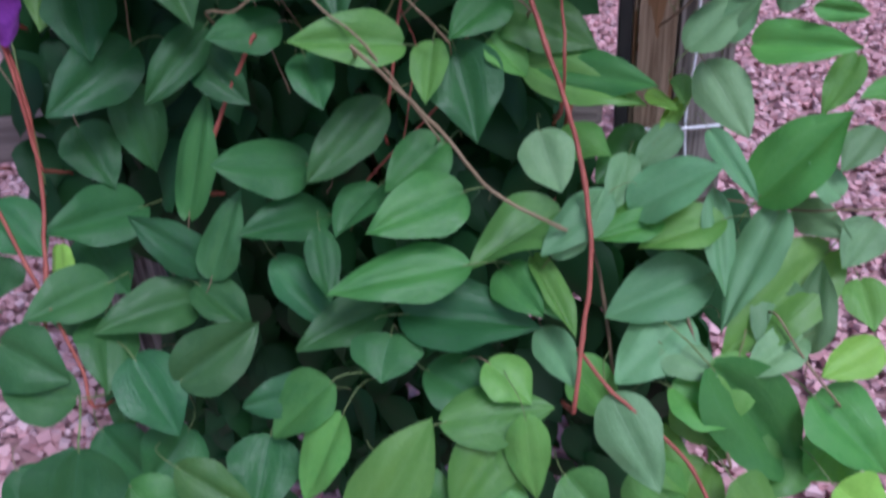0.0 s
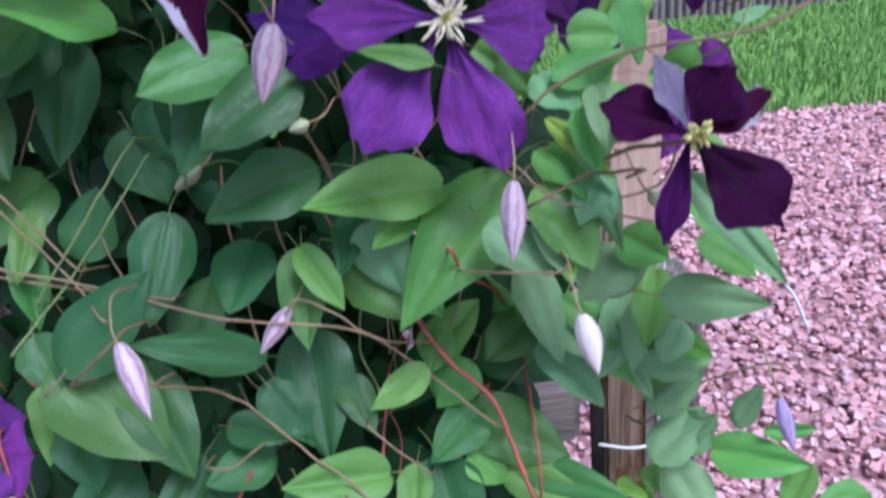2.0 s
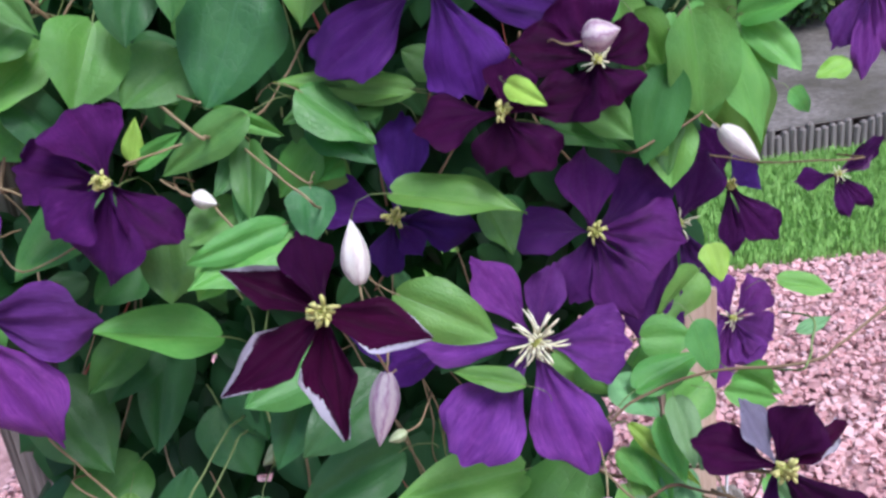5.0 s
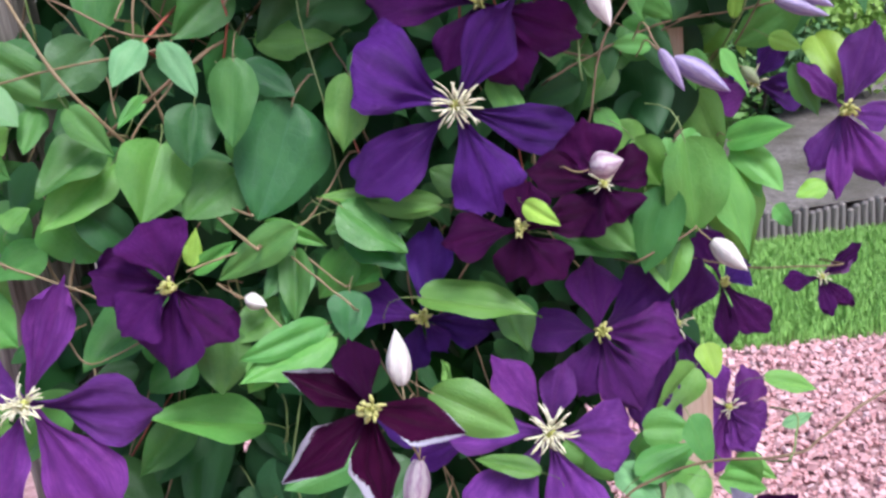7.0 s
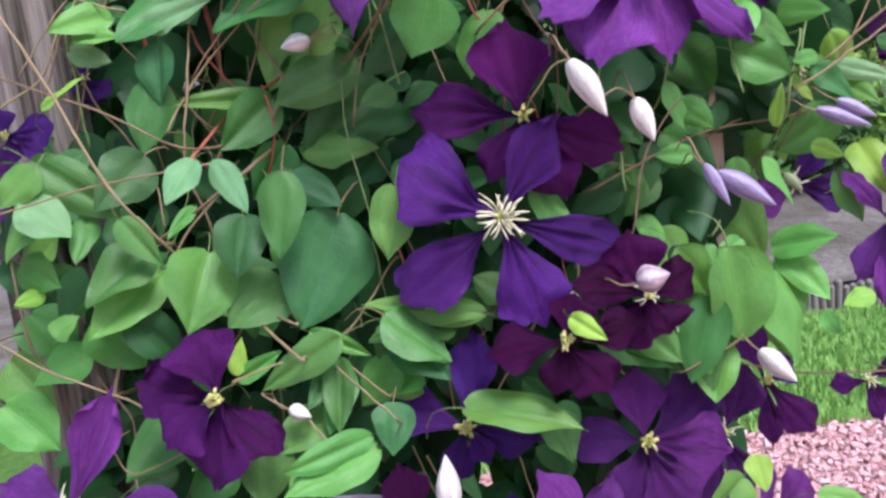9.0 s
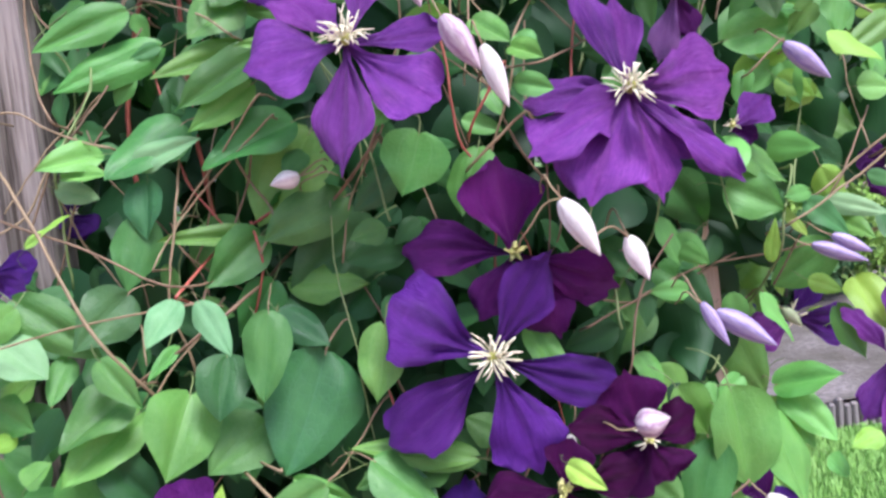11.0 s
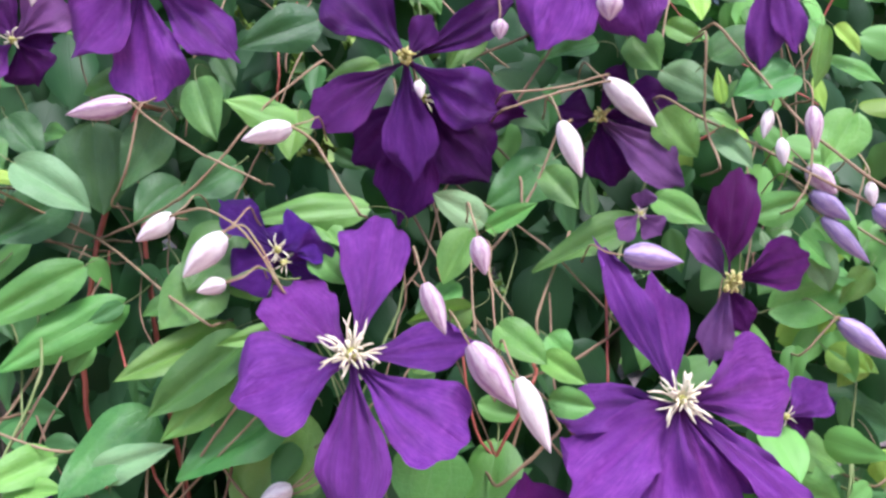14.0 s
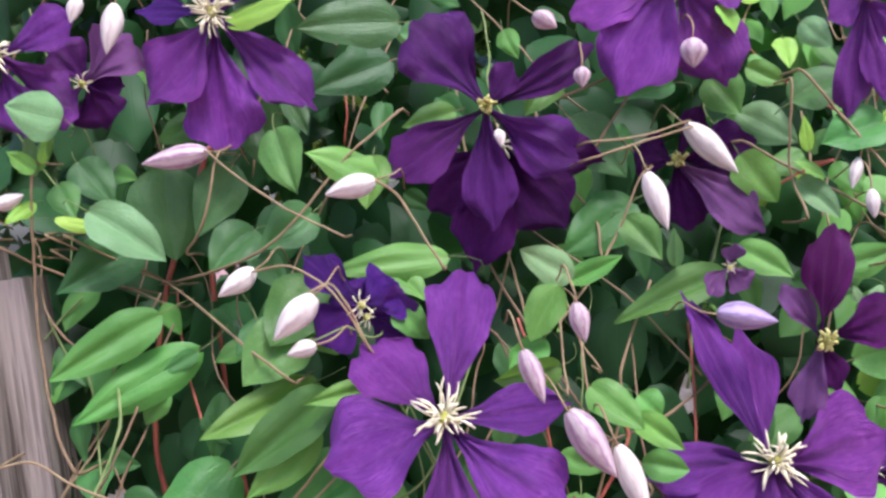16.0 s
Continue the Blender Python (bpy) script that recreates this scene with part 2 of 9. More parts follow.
def wood_material(name, dark, light, stain=None):
    m = Mat(name, 0.8, 0.25)
    grain = m.noise(9.0, 8.0, None, (9.0, 9.0, 0.55))
    fine = m.noise(40.0, 6.0, None, (8.0, 8.0, 0.35))
    c = m.ramp(m.calc("MULTIPLY_ADD", grain, 0.6, m.calc("MULTIPLY", fine, 0.4)), [(0.42, dark), (0.58, light)])
    c = m.mix(m.calc("MULTIPLY", m.noise(4.0, 3.0), 0.5), c, dark)
    if stain:
        c = m.mix(m.calc("GREATER_THAN", m.noise(7.0, 4.0, None, (5.0, 5.0, 0.8)), 0.57), c, stain)
    m.colour(c)
    m.bump(m.calc("ADD", grain, fine), 0.6, 0.003)
    return m.m


WOOD = wood_material("weathered post wood", (0.085, 0.070, 0.058), (0.36, 0.315, 0.275))
STAINED = wood_material("rust-stained wood", (0.13, 0.085, 0.05), (0.33, 0.24, 0.16), (0.15, 0.080, 0.035))
RAILWOOD = wood_material("weathered rail wood", (0.17, 0.14, 0.12), (0.34, 0.29, 0.25))
EDGEWOOD = wood_material("grey edging timber", (0.12, 0.10, 0.09), (0.27, 0.24, 0.225))
STAKEWOOD = wood_material("orange stake wood", (0.38, 0.19, 0.10), (0.55, 0.32, 0.20))
TWINE = plain("white twine", (0.62, 0.62, 0.64), (0.80, 0.80, 0.80), 300, 0.8, 0.5)


# ---- building helpers ----
def part(name, data, material, parent, label=""):
    """One mesh object under a thing or a part. data: a bmesh or a mesh."""
    if isinstance(data, bmesh.types.BMesh):
        mesh = bpy.data.meshes.new(name)
        data.to_mesh(mesh)
        data.free()
    else:
        mesh = data
    if not mesh.materials:
        mesh.materials.append(material)
    ob = new(name, mesh)
    ob.parent = parent
    if label:
        tagged(ob, label)
    return ob


def smooth(mesh):
    mesh.polygons.foreach_set("use_smooth", [True] * len(mesh.polygons))
    return mesh


def from_arrays(name, verts, faces, uvs=None, shade=True):
    mesh = bpy.data.meshes.new(name)
    mesh.from_pydata(verts, [], faces)
    if uvs is not None:
        layer = mesh.uv_layers.new(name="UVMap")
        loops = np.empty(len(mesh.loops), dtype=np.int32)
        mesh.loops.foreach_get("vertex_index", loops)
        layer.data.foreach_set("uv", np.asarray(uvs, dtype=np.float32)[loops].ravel())
    if shade:
        smooth(mesh)
    mesh.update()
    return mesh


def thing(name, place, label, category, group="", kind=""):
    ob = new(name)
    ob.location = place
    ob.empty_display_size = 0.05
    return tagged(ob, label, category, group, kind)


def setting(name, mesh, material, label, category):
    mesh.materials.append(material)
    return tagged(new(name, mesh), label, category, "", "structure")


def board(sx, sy, sz, bevel, rough=0.0, seed=0):
    """A box from z = 0 to sz with worn edges and slightly uneven faces."""
    bm = bmesh.new()
    bmesh.ops.create_cube(bm, size=1.0)
    bmesh.ops.scale(bm, vec=(sx, sy, sz), verts=bm.verts)
    bmesh.ops.translate(bm, vec=(0, 0, sz / 2), verts=bm.verts)
    long = [e for e in bm.edges if abs(e.verts[0].co.z - e.verts[1].co.z) > 0.5 * sz]
    bmesh.ops.subdivide_edges(bm, edges=long, cuts=12, use_grid_fill=True)
    bmesh.ops.bevel(bm, geom=[e for e in bm.edges if e.calc_face_angle(0) > 0.8], offset=bevel, segments=2, affect="EDGES")
    rng = random.Random(seed)
    o = rng.random() * 50
    for v in bm.verts:
        v.co += rough * noise.noise_vector(Vector((v.co.x * 12 + o, v.co.y * 12, v.co.z * 5)))
    return bm


# ---- ground ----
def gravel_material():
    m = Mat("red crushed stone bed", 0.9, 0.2)
    v = m.node("TexVoronoi")
    v.inputs["Scale"].default_value = 60.0
    m.link(m.coord(), v.inputs["Vector"])
    c = m.ramp(m.noise(25.0), [(0.3, (0.265, 0.14, 0.14)), (0.7, (0.51, 0.305, 0.30))])
    m.colour(m.mix(m.calc("MULTIPLY", m.noise(3.0), 0.4), c, (0.26, 0.155, 0.15)))
    m.bump(v.outputs["Distance"], 0.8, 0.01)
    return m.m


def stone_material():
    m = Mat("red granite chips", 0.85, 0.25)
    r = m.node("NewGeometry").outputs["Random Per Island"]
    c = m.ramp(r, [(0.0, (0.27, 0.18, 0.20)), (0.14, (0.46, 0.25, 0.25)), (0.42, (0.62, 0.33, 0.32)), (0.70, (0.74, 0.48, 0.47)), (0.9, (0.75, 0.57, 0.56)), (1.0, (0.40, 0.31, 0.33))])
    n = m.noise(90.0, 5.0)
    m.colour(m.mix(m.calc("MULTIPLY_ADD", n, 0.7, 0.15), c, (0.56, 0.31, 0.31)))
    m.bump(n, 0.5, 0.003)
    return m.m


def lawn_material():
    m = Mat("lawn soil and thatch", 0.95, 0.1)
    m.colour(m.ramp(m.noise(20.0), [(0.3, (0.048, 0.10, 0.022)), (0.7, (0.088, 0.168, 0.036))]))
    m.bump(m.noise(80.0), 0.6, 0.01)
    return m.m


def edge_of_lawn(x):
    """The y at which the gravel ends and the lawn begins."""
    return 2.40 + 0.10 * (x - 1.33) + 0.05 * math.sin(2.1 * x)


def sheet(name, height, x0, x1, y0, y1, nx, ny):
    xs, ys = np.linspace(x0, x1, nx), np.linspace(y0, y1, ny)
    verts = [(x, y, height(x, y)) for y in ys for x in xs]
    faces = [(j * nx + i, j * nx + i + 1, (j + 1) * nx + i + 1, (j + 1) * nx + i) for j in range(ny - 1) for i in range(nx - 1)]
    return from_arrays(name, verts, faces)


def ground_height(x, y):
    return -0.012 + 0.008 * noise.noise(Vector((x * 3, y * 3, 0)))


setting("ground", sheet("ground", ground_height, -60, 60, -30, 120, 90, 90), gravel_material(), "red crushed stone ground", "ground")

LX = np.linspace(-5, 9, 60)
verts, faces = [], []
for i, x in enumerate(LX):
    a = edge_of_lawn(x)
    for k in range(9):
        y = a + (3.70 + 0.10 * (x - 1.9) - a) * k / 8
        verts.append((x, y, (0.0 if k else -0.02) + 0.012 * noise.noise(Vector((x * 2, y * 2, 3)))))
for i in range(len(LX) - 1):
    for k in range(8):
        faces.append((i * 9 + k, (i + 1) * 9 + k, (i + 1) * 9 + k + 1, i * 9 + k + 1))
setting("lawn", from_arrays("lawn", verts, faces), lawn_material(), "mown green lawn strip", "lawn")


def scatter_stones(count, x0, x1, y0, y1, seed):
    """Angular chips, eight corners each, lying on the ground."""
    rng = np.random.default_rng(seed)
    cube = np.array([(x, y, z) for z in (-1, 1) for y in (-1, 1) for x in (-1, 1)], float)
    quads = np.array([(0, 2, 3, 1), (4, 5, 7, 6), (0, 1, 5, 4), (2, 6, 7, 3), (0, 4, 6, 2), (1, 3, 7, 5)])
    vs, fs = [], []
    for n in range(count):
        x, y = rng.uniform(x0, x1), rng.uniform(y0, y1)
        if y > edge_of_lawn(x) - 0.01:
            continue
        size = rng.uniform(0.0042, 0.0105) * (1.5 if rng.random() < 0.06 else 1)
        c = cube * rng.uniform(0.55, 1.0, 3) * (1 + rng.uniform(-0.35, 0.35, (8, 3))) * size
        c[:, 2] *= 0.75
        turn = np.array(Euler((rng.uniform(-0.5, 0.5), rng.uniform(-0.5, 0.5), rng.uniform(0, 6.28))).to_matrix())
        c = c @ turn.T + (x, y, rng.uniform(-0.004, 0.012))
        fs.append(quads + 8 * len(vs))
        vs.append(c)
    return from_arrays("gravel", np.concatenate(vs).tolist(), np.concatenate(fs).tolist(), None, False)


stones = scatter_stones(42000, -1.2, 2.6, 0.15, 2.65, 5)
stones.materials.append(stone_material())
tagged(new("gravel", stones), "loose pinkish-red crushed gravel on the ground", "gravel", "", "stuff")


def grass_blades(count, seed):
    rng = np.random.default_rng(seed)
    vs, fs = [], []
    for n in range(count):
        x = rng.uniform(-0.6, 4.6)
        a, b = edge_of_lawn(x), 3.70 + 0.10 * (x - 1.9)
        y = a - 0.02 + (b - a) * rng.random()
        h, w = rng.uniform(0.018, 0.040), rng.uniform(0.0016, 0.0034)
        d = rng.uniform(0, 6.28)
        lx, ly = math.cos(d), math.sin(d)
        bend = rng.uniform(0.1, 0.8) * h
        k = len(vs)
        vs += [(x - ly * w, y + lx * w, -0.01), (x + ly * w, y - lx * w, -0.01), (x + lx * bend * 0.4 + ly * w * 0.7, y + ly * bend * 0.4 - lx * w * 0.7, h * 0.65), (x + lx * bend * 0.4 - ly * w * 0.7, y + ly * bend * 0.4 + lx * w * 0.7, h * 0.65), (x + lx * bend, y + ly * bend, h)]
        fs += [(k, k + 1, k + 2, k + 3), (k + 3, k + 2, k + 4)]
    return from_arrays("grass", vs, fs)


gm = Mat("grass blade", 0.5, 0.3)
gm.colour(gm.ramp(gm.node("NewGeometry").outputs["Random Per Island"], [(0.0, (0.19, 0.37, 0.075)), (0.6, (0.22, 0.42, 0.088)), (1.0, (0.27, 0.47, 0.11))]))
blades = grass_blades(70000, 8)
blades.materials.append(gm.m)
tagged(new("grass", blades), "short bright green lawn grass", "grass", "", "stuff")


def terrace_height(x, y):
    return 0.13 + 0.045 * (y - 3.9) + 0.03 * noise.noise(Vector((x * 1.5, y * 1.5, 7)))


tm = Mat("grey-brown bare soil", 0.95, 0.15)
tm.colour(tm.mix(tm.calc("MULTIPLY_ADD", tm.noise(3.0, 5.0), 3.0, -1.0), tm.ramp(tm.noise(30.0), [(0.3, (0.11, 0.095, 0.085)), (0.7, (0.24, 0.21, 0.195))]), (0.085, 0.075, 0.06)))
tm.bump(tm.noise(30.0), 0.8, 0.02)
terrace = sheet("terrace", terrace_height, -6, 12, 3.75, 14.0, 50, 40)
for v in terrace.vertices:
    v.co.y += 0.10 * (v.co.x - 1.9)
setting("terrace", terrace, tm.m, "bare grey soil terrace above a timber edging", "terrace")


def timber_edging():
    """Upright round-topped timbers, side by side, that hold the terrace."""
    edging = thing("timber_edging", (1.9, 3.74, 0.0), "low edging of weathered grey upright timbers", "edging")
    shapes = []
    for s in range(5):
        bm = board(0.0385, 0.034, 0.125 + 0.008 * s, 0.008, 0.003, 40 + s)
        me = bpy.data.meshes.new("timber")
        bm.to_mesh(me)
        bm.free()
        me.materials.append(EDGEWOOD)
        shapes.append(smooth(me))
    rng = random.Random(3)
    for i in range(140):
        x = -1.3 + 0.039 * i
        ob = part("timber", shapes[i % 5], EDGEWOOD, edging)
        ob.location = (x - 1.9, 0.10 * (x - 1.9), -0.02 + rng.uniform(-0.008, 0.008))
        ob.rotation_euler = (rng.uniform(-0.03, 0.03), rng.uniform(-0.03, 0.03), rng.uniform(-0.15, 0.25))


timber_edging()


def clump_mesh(name, count, sx, sy, sz, size, seed):
    """A crown of many single leaves, denser in uneven clumps, with gaps."""
    rng = np.random.default_rng(seed)
    centres = rng.normal(0, 1, (26, 3))
    centres /= np.maximum(np.linalg.norm(centres, axis=1, keepdims=True), 0.6)
    vs, fs = [], []
    for n in range(count):
        c = centres[rng.integers(len(centres))] * rng.uniform(0.55, 1.0)
        p = (c + rng.normal(0, 0.2, 3)) * (sx, sy, sz)
        a = rng.normal(0, 1, 3)
        a /= np.linalg.norm(a)
        b = np.cross(a, rng.normal(0, 1, 3))
        b /= np.linalg.norm(b)
        s = size * rng.uniform(0.6, 1.3)
        nrm = np.cross(a, b)
        k = len(vs)
        vs += [tuple(p - a * s), tuple(p + b * s * 0.5 + nrm * s * 0.12), tuple(p + a * s), tuple(p - b * s * 0.5 + nrm * s * 0.12)]
        fs += [(k, k + 1, k + 2), (k, k + 2, k + 3)]
    return from_arrays(name, vs, fs)


def far_leaf(name, a, b):
    m = Mat(name, 0.5, 0.3)
    m.colour(m.ramp(m.node("NewGeometry").outputs["Random Per Island"], [(0.0, a), (1.0, b)]))
    return m.m


def tube_mesh(name, points, radii, sides=7):
    """A tapered tube along points."""
    pts = [Vector(p) for p in points]
    vs, fs, uvs = [], [], []
    side = Vector((0.31, 0.2, 0.93))
    for i, p in enumerate(pts):
        d = (pts[min(i + 1, len(pts) - 1)] - pts[max(i - 1, 0)]).normalized()
        a = d.cross(side)
        if a.length < 1e-3:
            a = d.cross(Vector((1, 0, 0)))
        a.normalize()
        b = d.cross(a)
        r = radii[min(i, len(radii) - 1)] if not isinstance(radii, float) else radii
        for k in range(sides):
            w = 2 * math.pi * k / sides
            vs.append(p + (a * math.cos(w) + b * math.sin(w)) * r)
            uvs.append((k / sides, i / len(pts)))
    for i in range(len(pts) - 1):
        for k in range(sides):
            fs.append((i * sides + k, i * sides + (k + 1) % sides, (i + 1) * sides + (k + 1) % sides, (i + 1) * sides + k))
    fs.append(tuple(range(sides))[::-1])
    fs.append(tuple((len(pts) - 1) * sides + k for k in range(sides)))
    return from_arrays(name, [tuple(v) for v in vs], fs, uvs)


def far_tree(x, y, height, spread, seed, tint, bark):
    rng = random.Random(seed)
    z0 = terrace_height(x, y)
    tree = thing("tree", (x, y, z0), "leafy green garden tree beyond the lawn", "tree", "background trees")
    top = height * 0.5
    trunk = [(0.05 * rng.uniform(-1, 1) * k, 0.03 * k, top * k / 4 - 0.1) for k in range(5)]
    part("trunk", tube_mesh("trunk", trunk, [0.10, 0.085, 0.07, 0.055, 0.04]), bark, tree)
    for k in range(4):
        w = k * 1.6 + rng.random()
        tip = (math.cos(w) * spread * 0.6, math.sin(w) * spread * 0.6, top * 1.25)
        mid = (tip[0] * 0.4, tip[1] * 0.4, top * 1.0)
        part("limb", tube_mesh("limb", [trunk[3], mid, tip], [0.045, 0.035, 0.015]), bark, tree)
    crown = part("crown", clump_mesh("crown", 7000, spread, spread * 0.8, height * 0.40, 0.12, seed), tint, tree)
    crown.location = (0, 0, height * 0.62)


BARK = plain("grey bark", (0.09, 0.075, 0.06), (0.17, 0.145, 0.12), 14, 0.9, 0.8, 0.01)
TINTS = [far_leaf("far leaves a", (0.05, 0.13, 0.02), (0.14, 0.27, 0.06)), far_leaf("far leaves b", (0.035, 0.10, 0.03), (0.10, 0.20, 0.07)), far_leaf("far leaves c", (0.12, 0.24, 0.03), (0.27, 0.42, 0.08))]
for i, (x, y, h, w) in enumerate([(-6.5, 10.5, 5.5, 2.1), (-3.4, 9.5, 5.0, 1.9), (-0.6, 10.8, 5.6, 2.0), (1.9, 9.6, 4.6, 1.7), (4.4, 10.6, 5.4, 2.1), (7.0, 9.8, 5.0, 1.9), (9.8, 11.0, 5.8, 2.2), (-5.0, 13.0, 6.5, 2.6), (-1.8, 13.4, 6.8, 2.7), (0.9, 12.8, 6.4, 2.6), (3.2, 13.3, 6.9, 2.7), (6.0, 13.0, 6.6, 2.6)]):
    far_tree(x, y, h, w, 60 + i, TINTS[i % 3], BARK)


def shrub(x, y, size, seed, tint):
    z0 = terrace_height(x, y - 0.1 * (x - 1.9))
    bush = thing("shrub", (x, y, z0), "low leafy green shrub on the terrace", "shrub", "terrace shrubs")
    for k in range(3):
        w = k * 2.1 + seed
        part("stem", tube_mesh("stem", [(0, 0, -0.03), (0.1 * math.cos(w), 0.1 * math.sin(w), size * 0.5), (0.25 * size * math.cos(w), 0.25 * size * math.sin(w), size)], [0.016, 0.012, 0.006]), BARK, bush)
    crown = part("crown", clump_mesh("crown", 2600, size * 0.8, size * 0.6, size * 0.55, 0.045, seed), tint, bush)
    crown.location = (0, 0, size * 0.62)


for i, (x, y, s) in enumerate([(0.2, 5.9, 0.55), (1.0, 6.1, 0.6), (1.75, 5.7, 0.5), (2.35, 6.0, 0.6), (3.0, 6.3, 0.65), (-0.9, 6.2, 0.6), (-2.8, 7.4, 0.9), (-1.0, 8.0, 0.8), (0.6, 7.6, 1.0), (2.1, 8.1, 0.8), (3.4, 7.5, 0.95), (5.2, 8.0, 1.0), (-4.6, 8.0, 1.0), (7.0, 7.9, 1.0)]):
    shrub(x, y, s, 90 + i, TINTS[(i + 1) % 3])


# ---- fence behind the vine ----
def fence_post(x, y, height, wx, wy, lean, seed, label, worn=0.006):
    post = thing("fence_post", (x, y, 0.0), label, "post", "fence posts")
    body = part("post_body", board(wx, wy, height + 0.15, worn, 0.004, seed), WOOD, post)
    body.location = (0, 0, -0.15)
    body.rotation_euler = (0, lean, 0)
    return post


def fence():
    near = fence_post(0.364, 0.292, 0.69, 0.060, 0.085, -0.02, 21, "short weathered grey fence post beside a taller stake")
    strip = part("face_board", board(0.040, 0.022, 0.62, 0.004, 0.003, 22), STAINED, near, "rust-stained split board on the post")
    strip.location, strip.rotation_euler = (-0.050, -0.036, 0.05), (0, -0.020, 0)
    # near-black strip stands in for the shade in the slot beside the board
    gap = part("slot_shade", board(0.012, 0.012, 0.60, 0.001, 0.0, 23), plain("slot shade black", (0.012, 0.012, 0.012), (0.03, 0.028, 0.026), 40, 0.5, 0.2), near, "narrow black strip for the shaded slot")
    gap.location, gap.rotation_euler = (-0.078, -0.036, 0.06), (0, -0.020, 0)
    stake = thing("vine_stake", (0.300, 0.300, 0.0), "pale split wooden stake that carries the vine", "stake")
    pale = plain("pale split wood", (0.44, 0.30, 0.21), (0.62, 0.47, 0.37), 30, 0.8, 0.6, 0.002, (6, 6, 0.5))
    body = part("stake_body", board(0.032, 0.040, 1.49, 0.007, 0.005, 24), pale, stake)
    body.location, body.rotation_euler = (0.005, 0, -0.15), (0, 0.003, 0)
    split = part("split_board", board(0.050, 0.020, 0.33, 0.006, 0.006, 27), pale, stake, "pale splintered board on the stake")
    split.location, split.rotation_euler = (0.013, -0.032, 0.62), (0, -0.015, 0)
    fence_post(-0.302, 0.300, 1.615, 0.092, 0.092, 0.004, 25, "weathered grey fence post with coarse grain", 0.026)
    rail = thing("fence_rail", (-0.2, 0.275, 0.545), "weathered grey wooden fence rail between the posts", "rail")
    body = part("rail_body", board(0.066, 0.036, 1.20, 0.006, 0.004, 26), RAILWOOD, rail)
    body.location, body.rotation_euler = (-0.74, 0, -0.042), (0, radians(88.0), 0)


fence()


def twine(points, label="white garden twine tied to the post"):
    line = curve_through(points)
    ob = new("twine", tube_mesh("twine", line, 0.0016, 6))
    ob.data.materials.append(TWINE)
    tagged(ob, label, "twine", "garden twine")


def curve_through(points, steps=6):
    """A smooth line through points."""
    p = [Vector(q) for q in points]
    p = [2 * p[0] - p[1], *p, 2 * p[-1] - p[-2]]
    out = []
    for i in range(1, len(p) - 2):
        for k in range(steps):
            t = k / steps
            out.append(0.5 * (2 * p[i] + (p[i + 1] - p[i - 1]) * t + (2 * p[i - 1] - 5 * p[i] + 4 * p[i + 1] - p[i + 2]) * t * t + (3 * p[i] - p[i - 1] - 3 * p[i + 1] + p[i + 2]) * t ** 3))
    return out + [p[-2]]


twine([(0.338, 0.244, 0.78), (0.336, 0.242, 0.70), (0.340, 0.243, 0.60), (0.338, 0.246, 0.53), (0.346, 0.244, 0.45)])
twine([(0.276, 0.236, 0.528), (0.310, 0.232, 0.524), (0.345, 0.240, 0.522), (0.392, 0.250, 0.520)])
twine([(0.345, 0.215, 0.80), (0.385, 0.200, 0.778), (0.430, 0.190, 0.735), (0.452, 0.188, 0.690)])
twine([(0.262, 0.215, 0.515), (0.285, 0.200, 0.480), (0.298, 0.205, 0.452)])


# ---- the climbing vine ----
VINE = thing("clematis_vine", (0.12, 0.30, 0.0), "climbing clematis with violet and plum flowers, on a wooden fence", "vine")
HOME = VINE.location.copy()


def leaf_shape(wide, droop, fold, twist, seed, rows=16, cols=10):
    """A blade of length 1 along y, rounded or slightly heart-shaped at the base and drawn to a point at the tip."""
    rng = random.Random(seed)
    vs, uvs, fs = [], [], []
    p1, p2 = rng.uniform(0, 6), rng.uniform(0, 6)
    e1, e2 = rng.uniform(0.48, 0.60), rng.uniform(0.92, 1.12)
    at = e1 / (e1 + e2)
    top = at ** e1 * (1 - at) ** e2
    bow = rng.uniform(-0.10, 0.10)
    for i in range(rows + 1):
        s = (i / rows) ** 1.25
        half = 0.5 * wide * (s + 0.004) ** e1 * max(0.0, 1 - s) ** e2 / top
        for k in range(cols + 1):
            u = 2 * k / cols - 1
            lobe = 0.03 * abs(u) ** 1.3 * (1 - s) ** 9
            x = half * u * (1 + 0.025 * math.sin(17 * s + p1 + u))
            y = s - lobe + 0.02 * math.sin(7 * s + p1) * abs(u)
            z = abs(x) * fold + 0.8 * droop * s * (1 - s) - 0.5 * x * x
            z += 0.030 * math.sin(8 * s + p2 + 1.5 * u) * abs(u) + 0.014 * math.sin(14 * s + p1) * u
            z -= 0.016 * math.cos(2.2 * math.pi * abs(u)) * math.sin(math.pi * s)
            t = twist * s
            vs.append((x * math.cos(t) - z * math.sin(t) + 1.2 * bow * s * (1 - s), y, x * math.sin(t) + z * math.cos(t)))
            uvs.append((k / cols, s))
    for i in range(rows):
        for k in range(cols):
            a = i * (cols + 1) + k
            fs.append((a, a + 1, a + cols + 2, a + cols + 1))
    return vs, fs, uvs


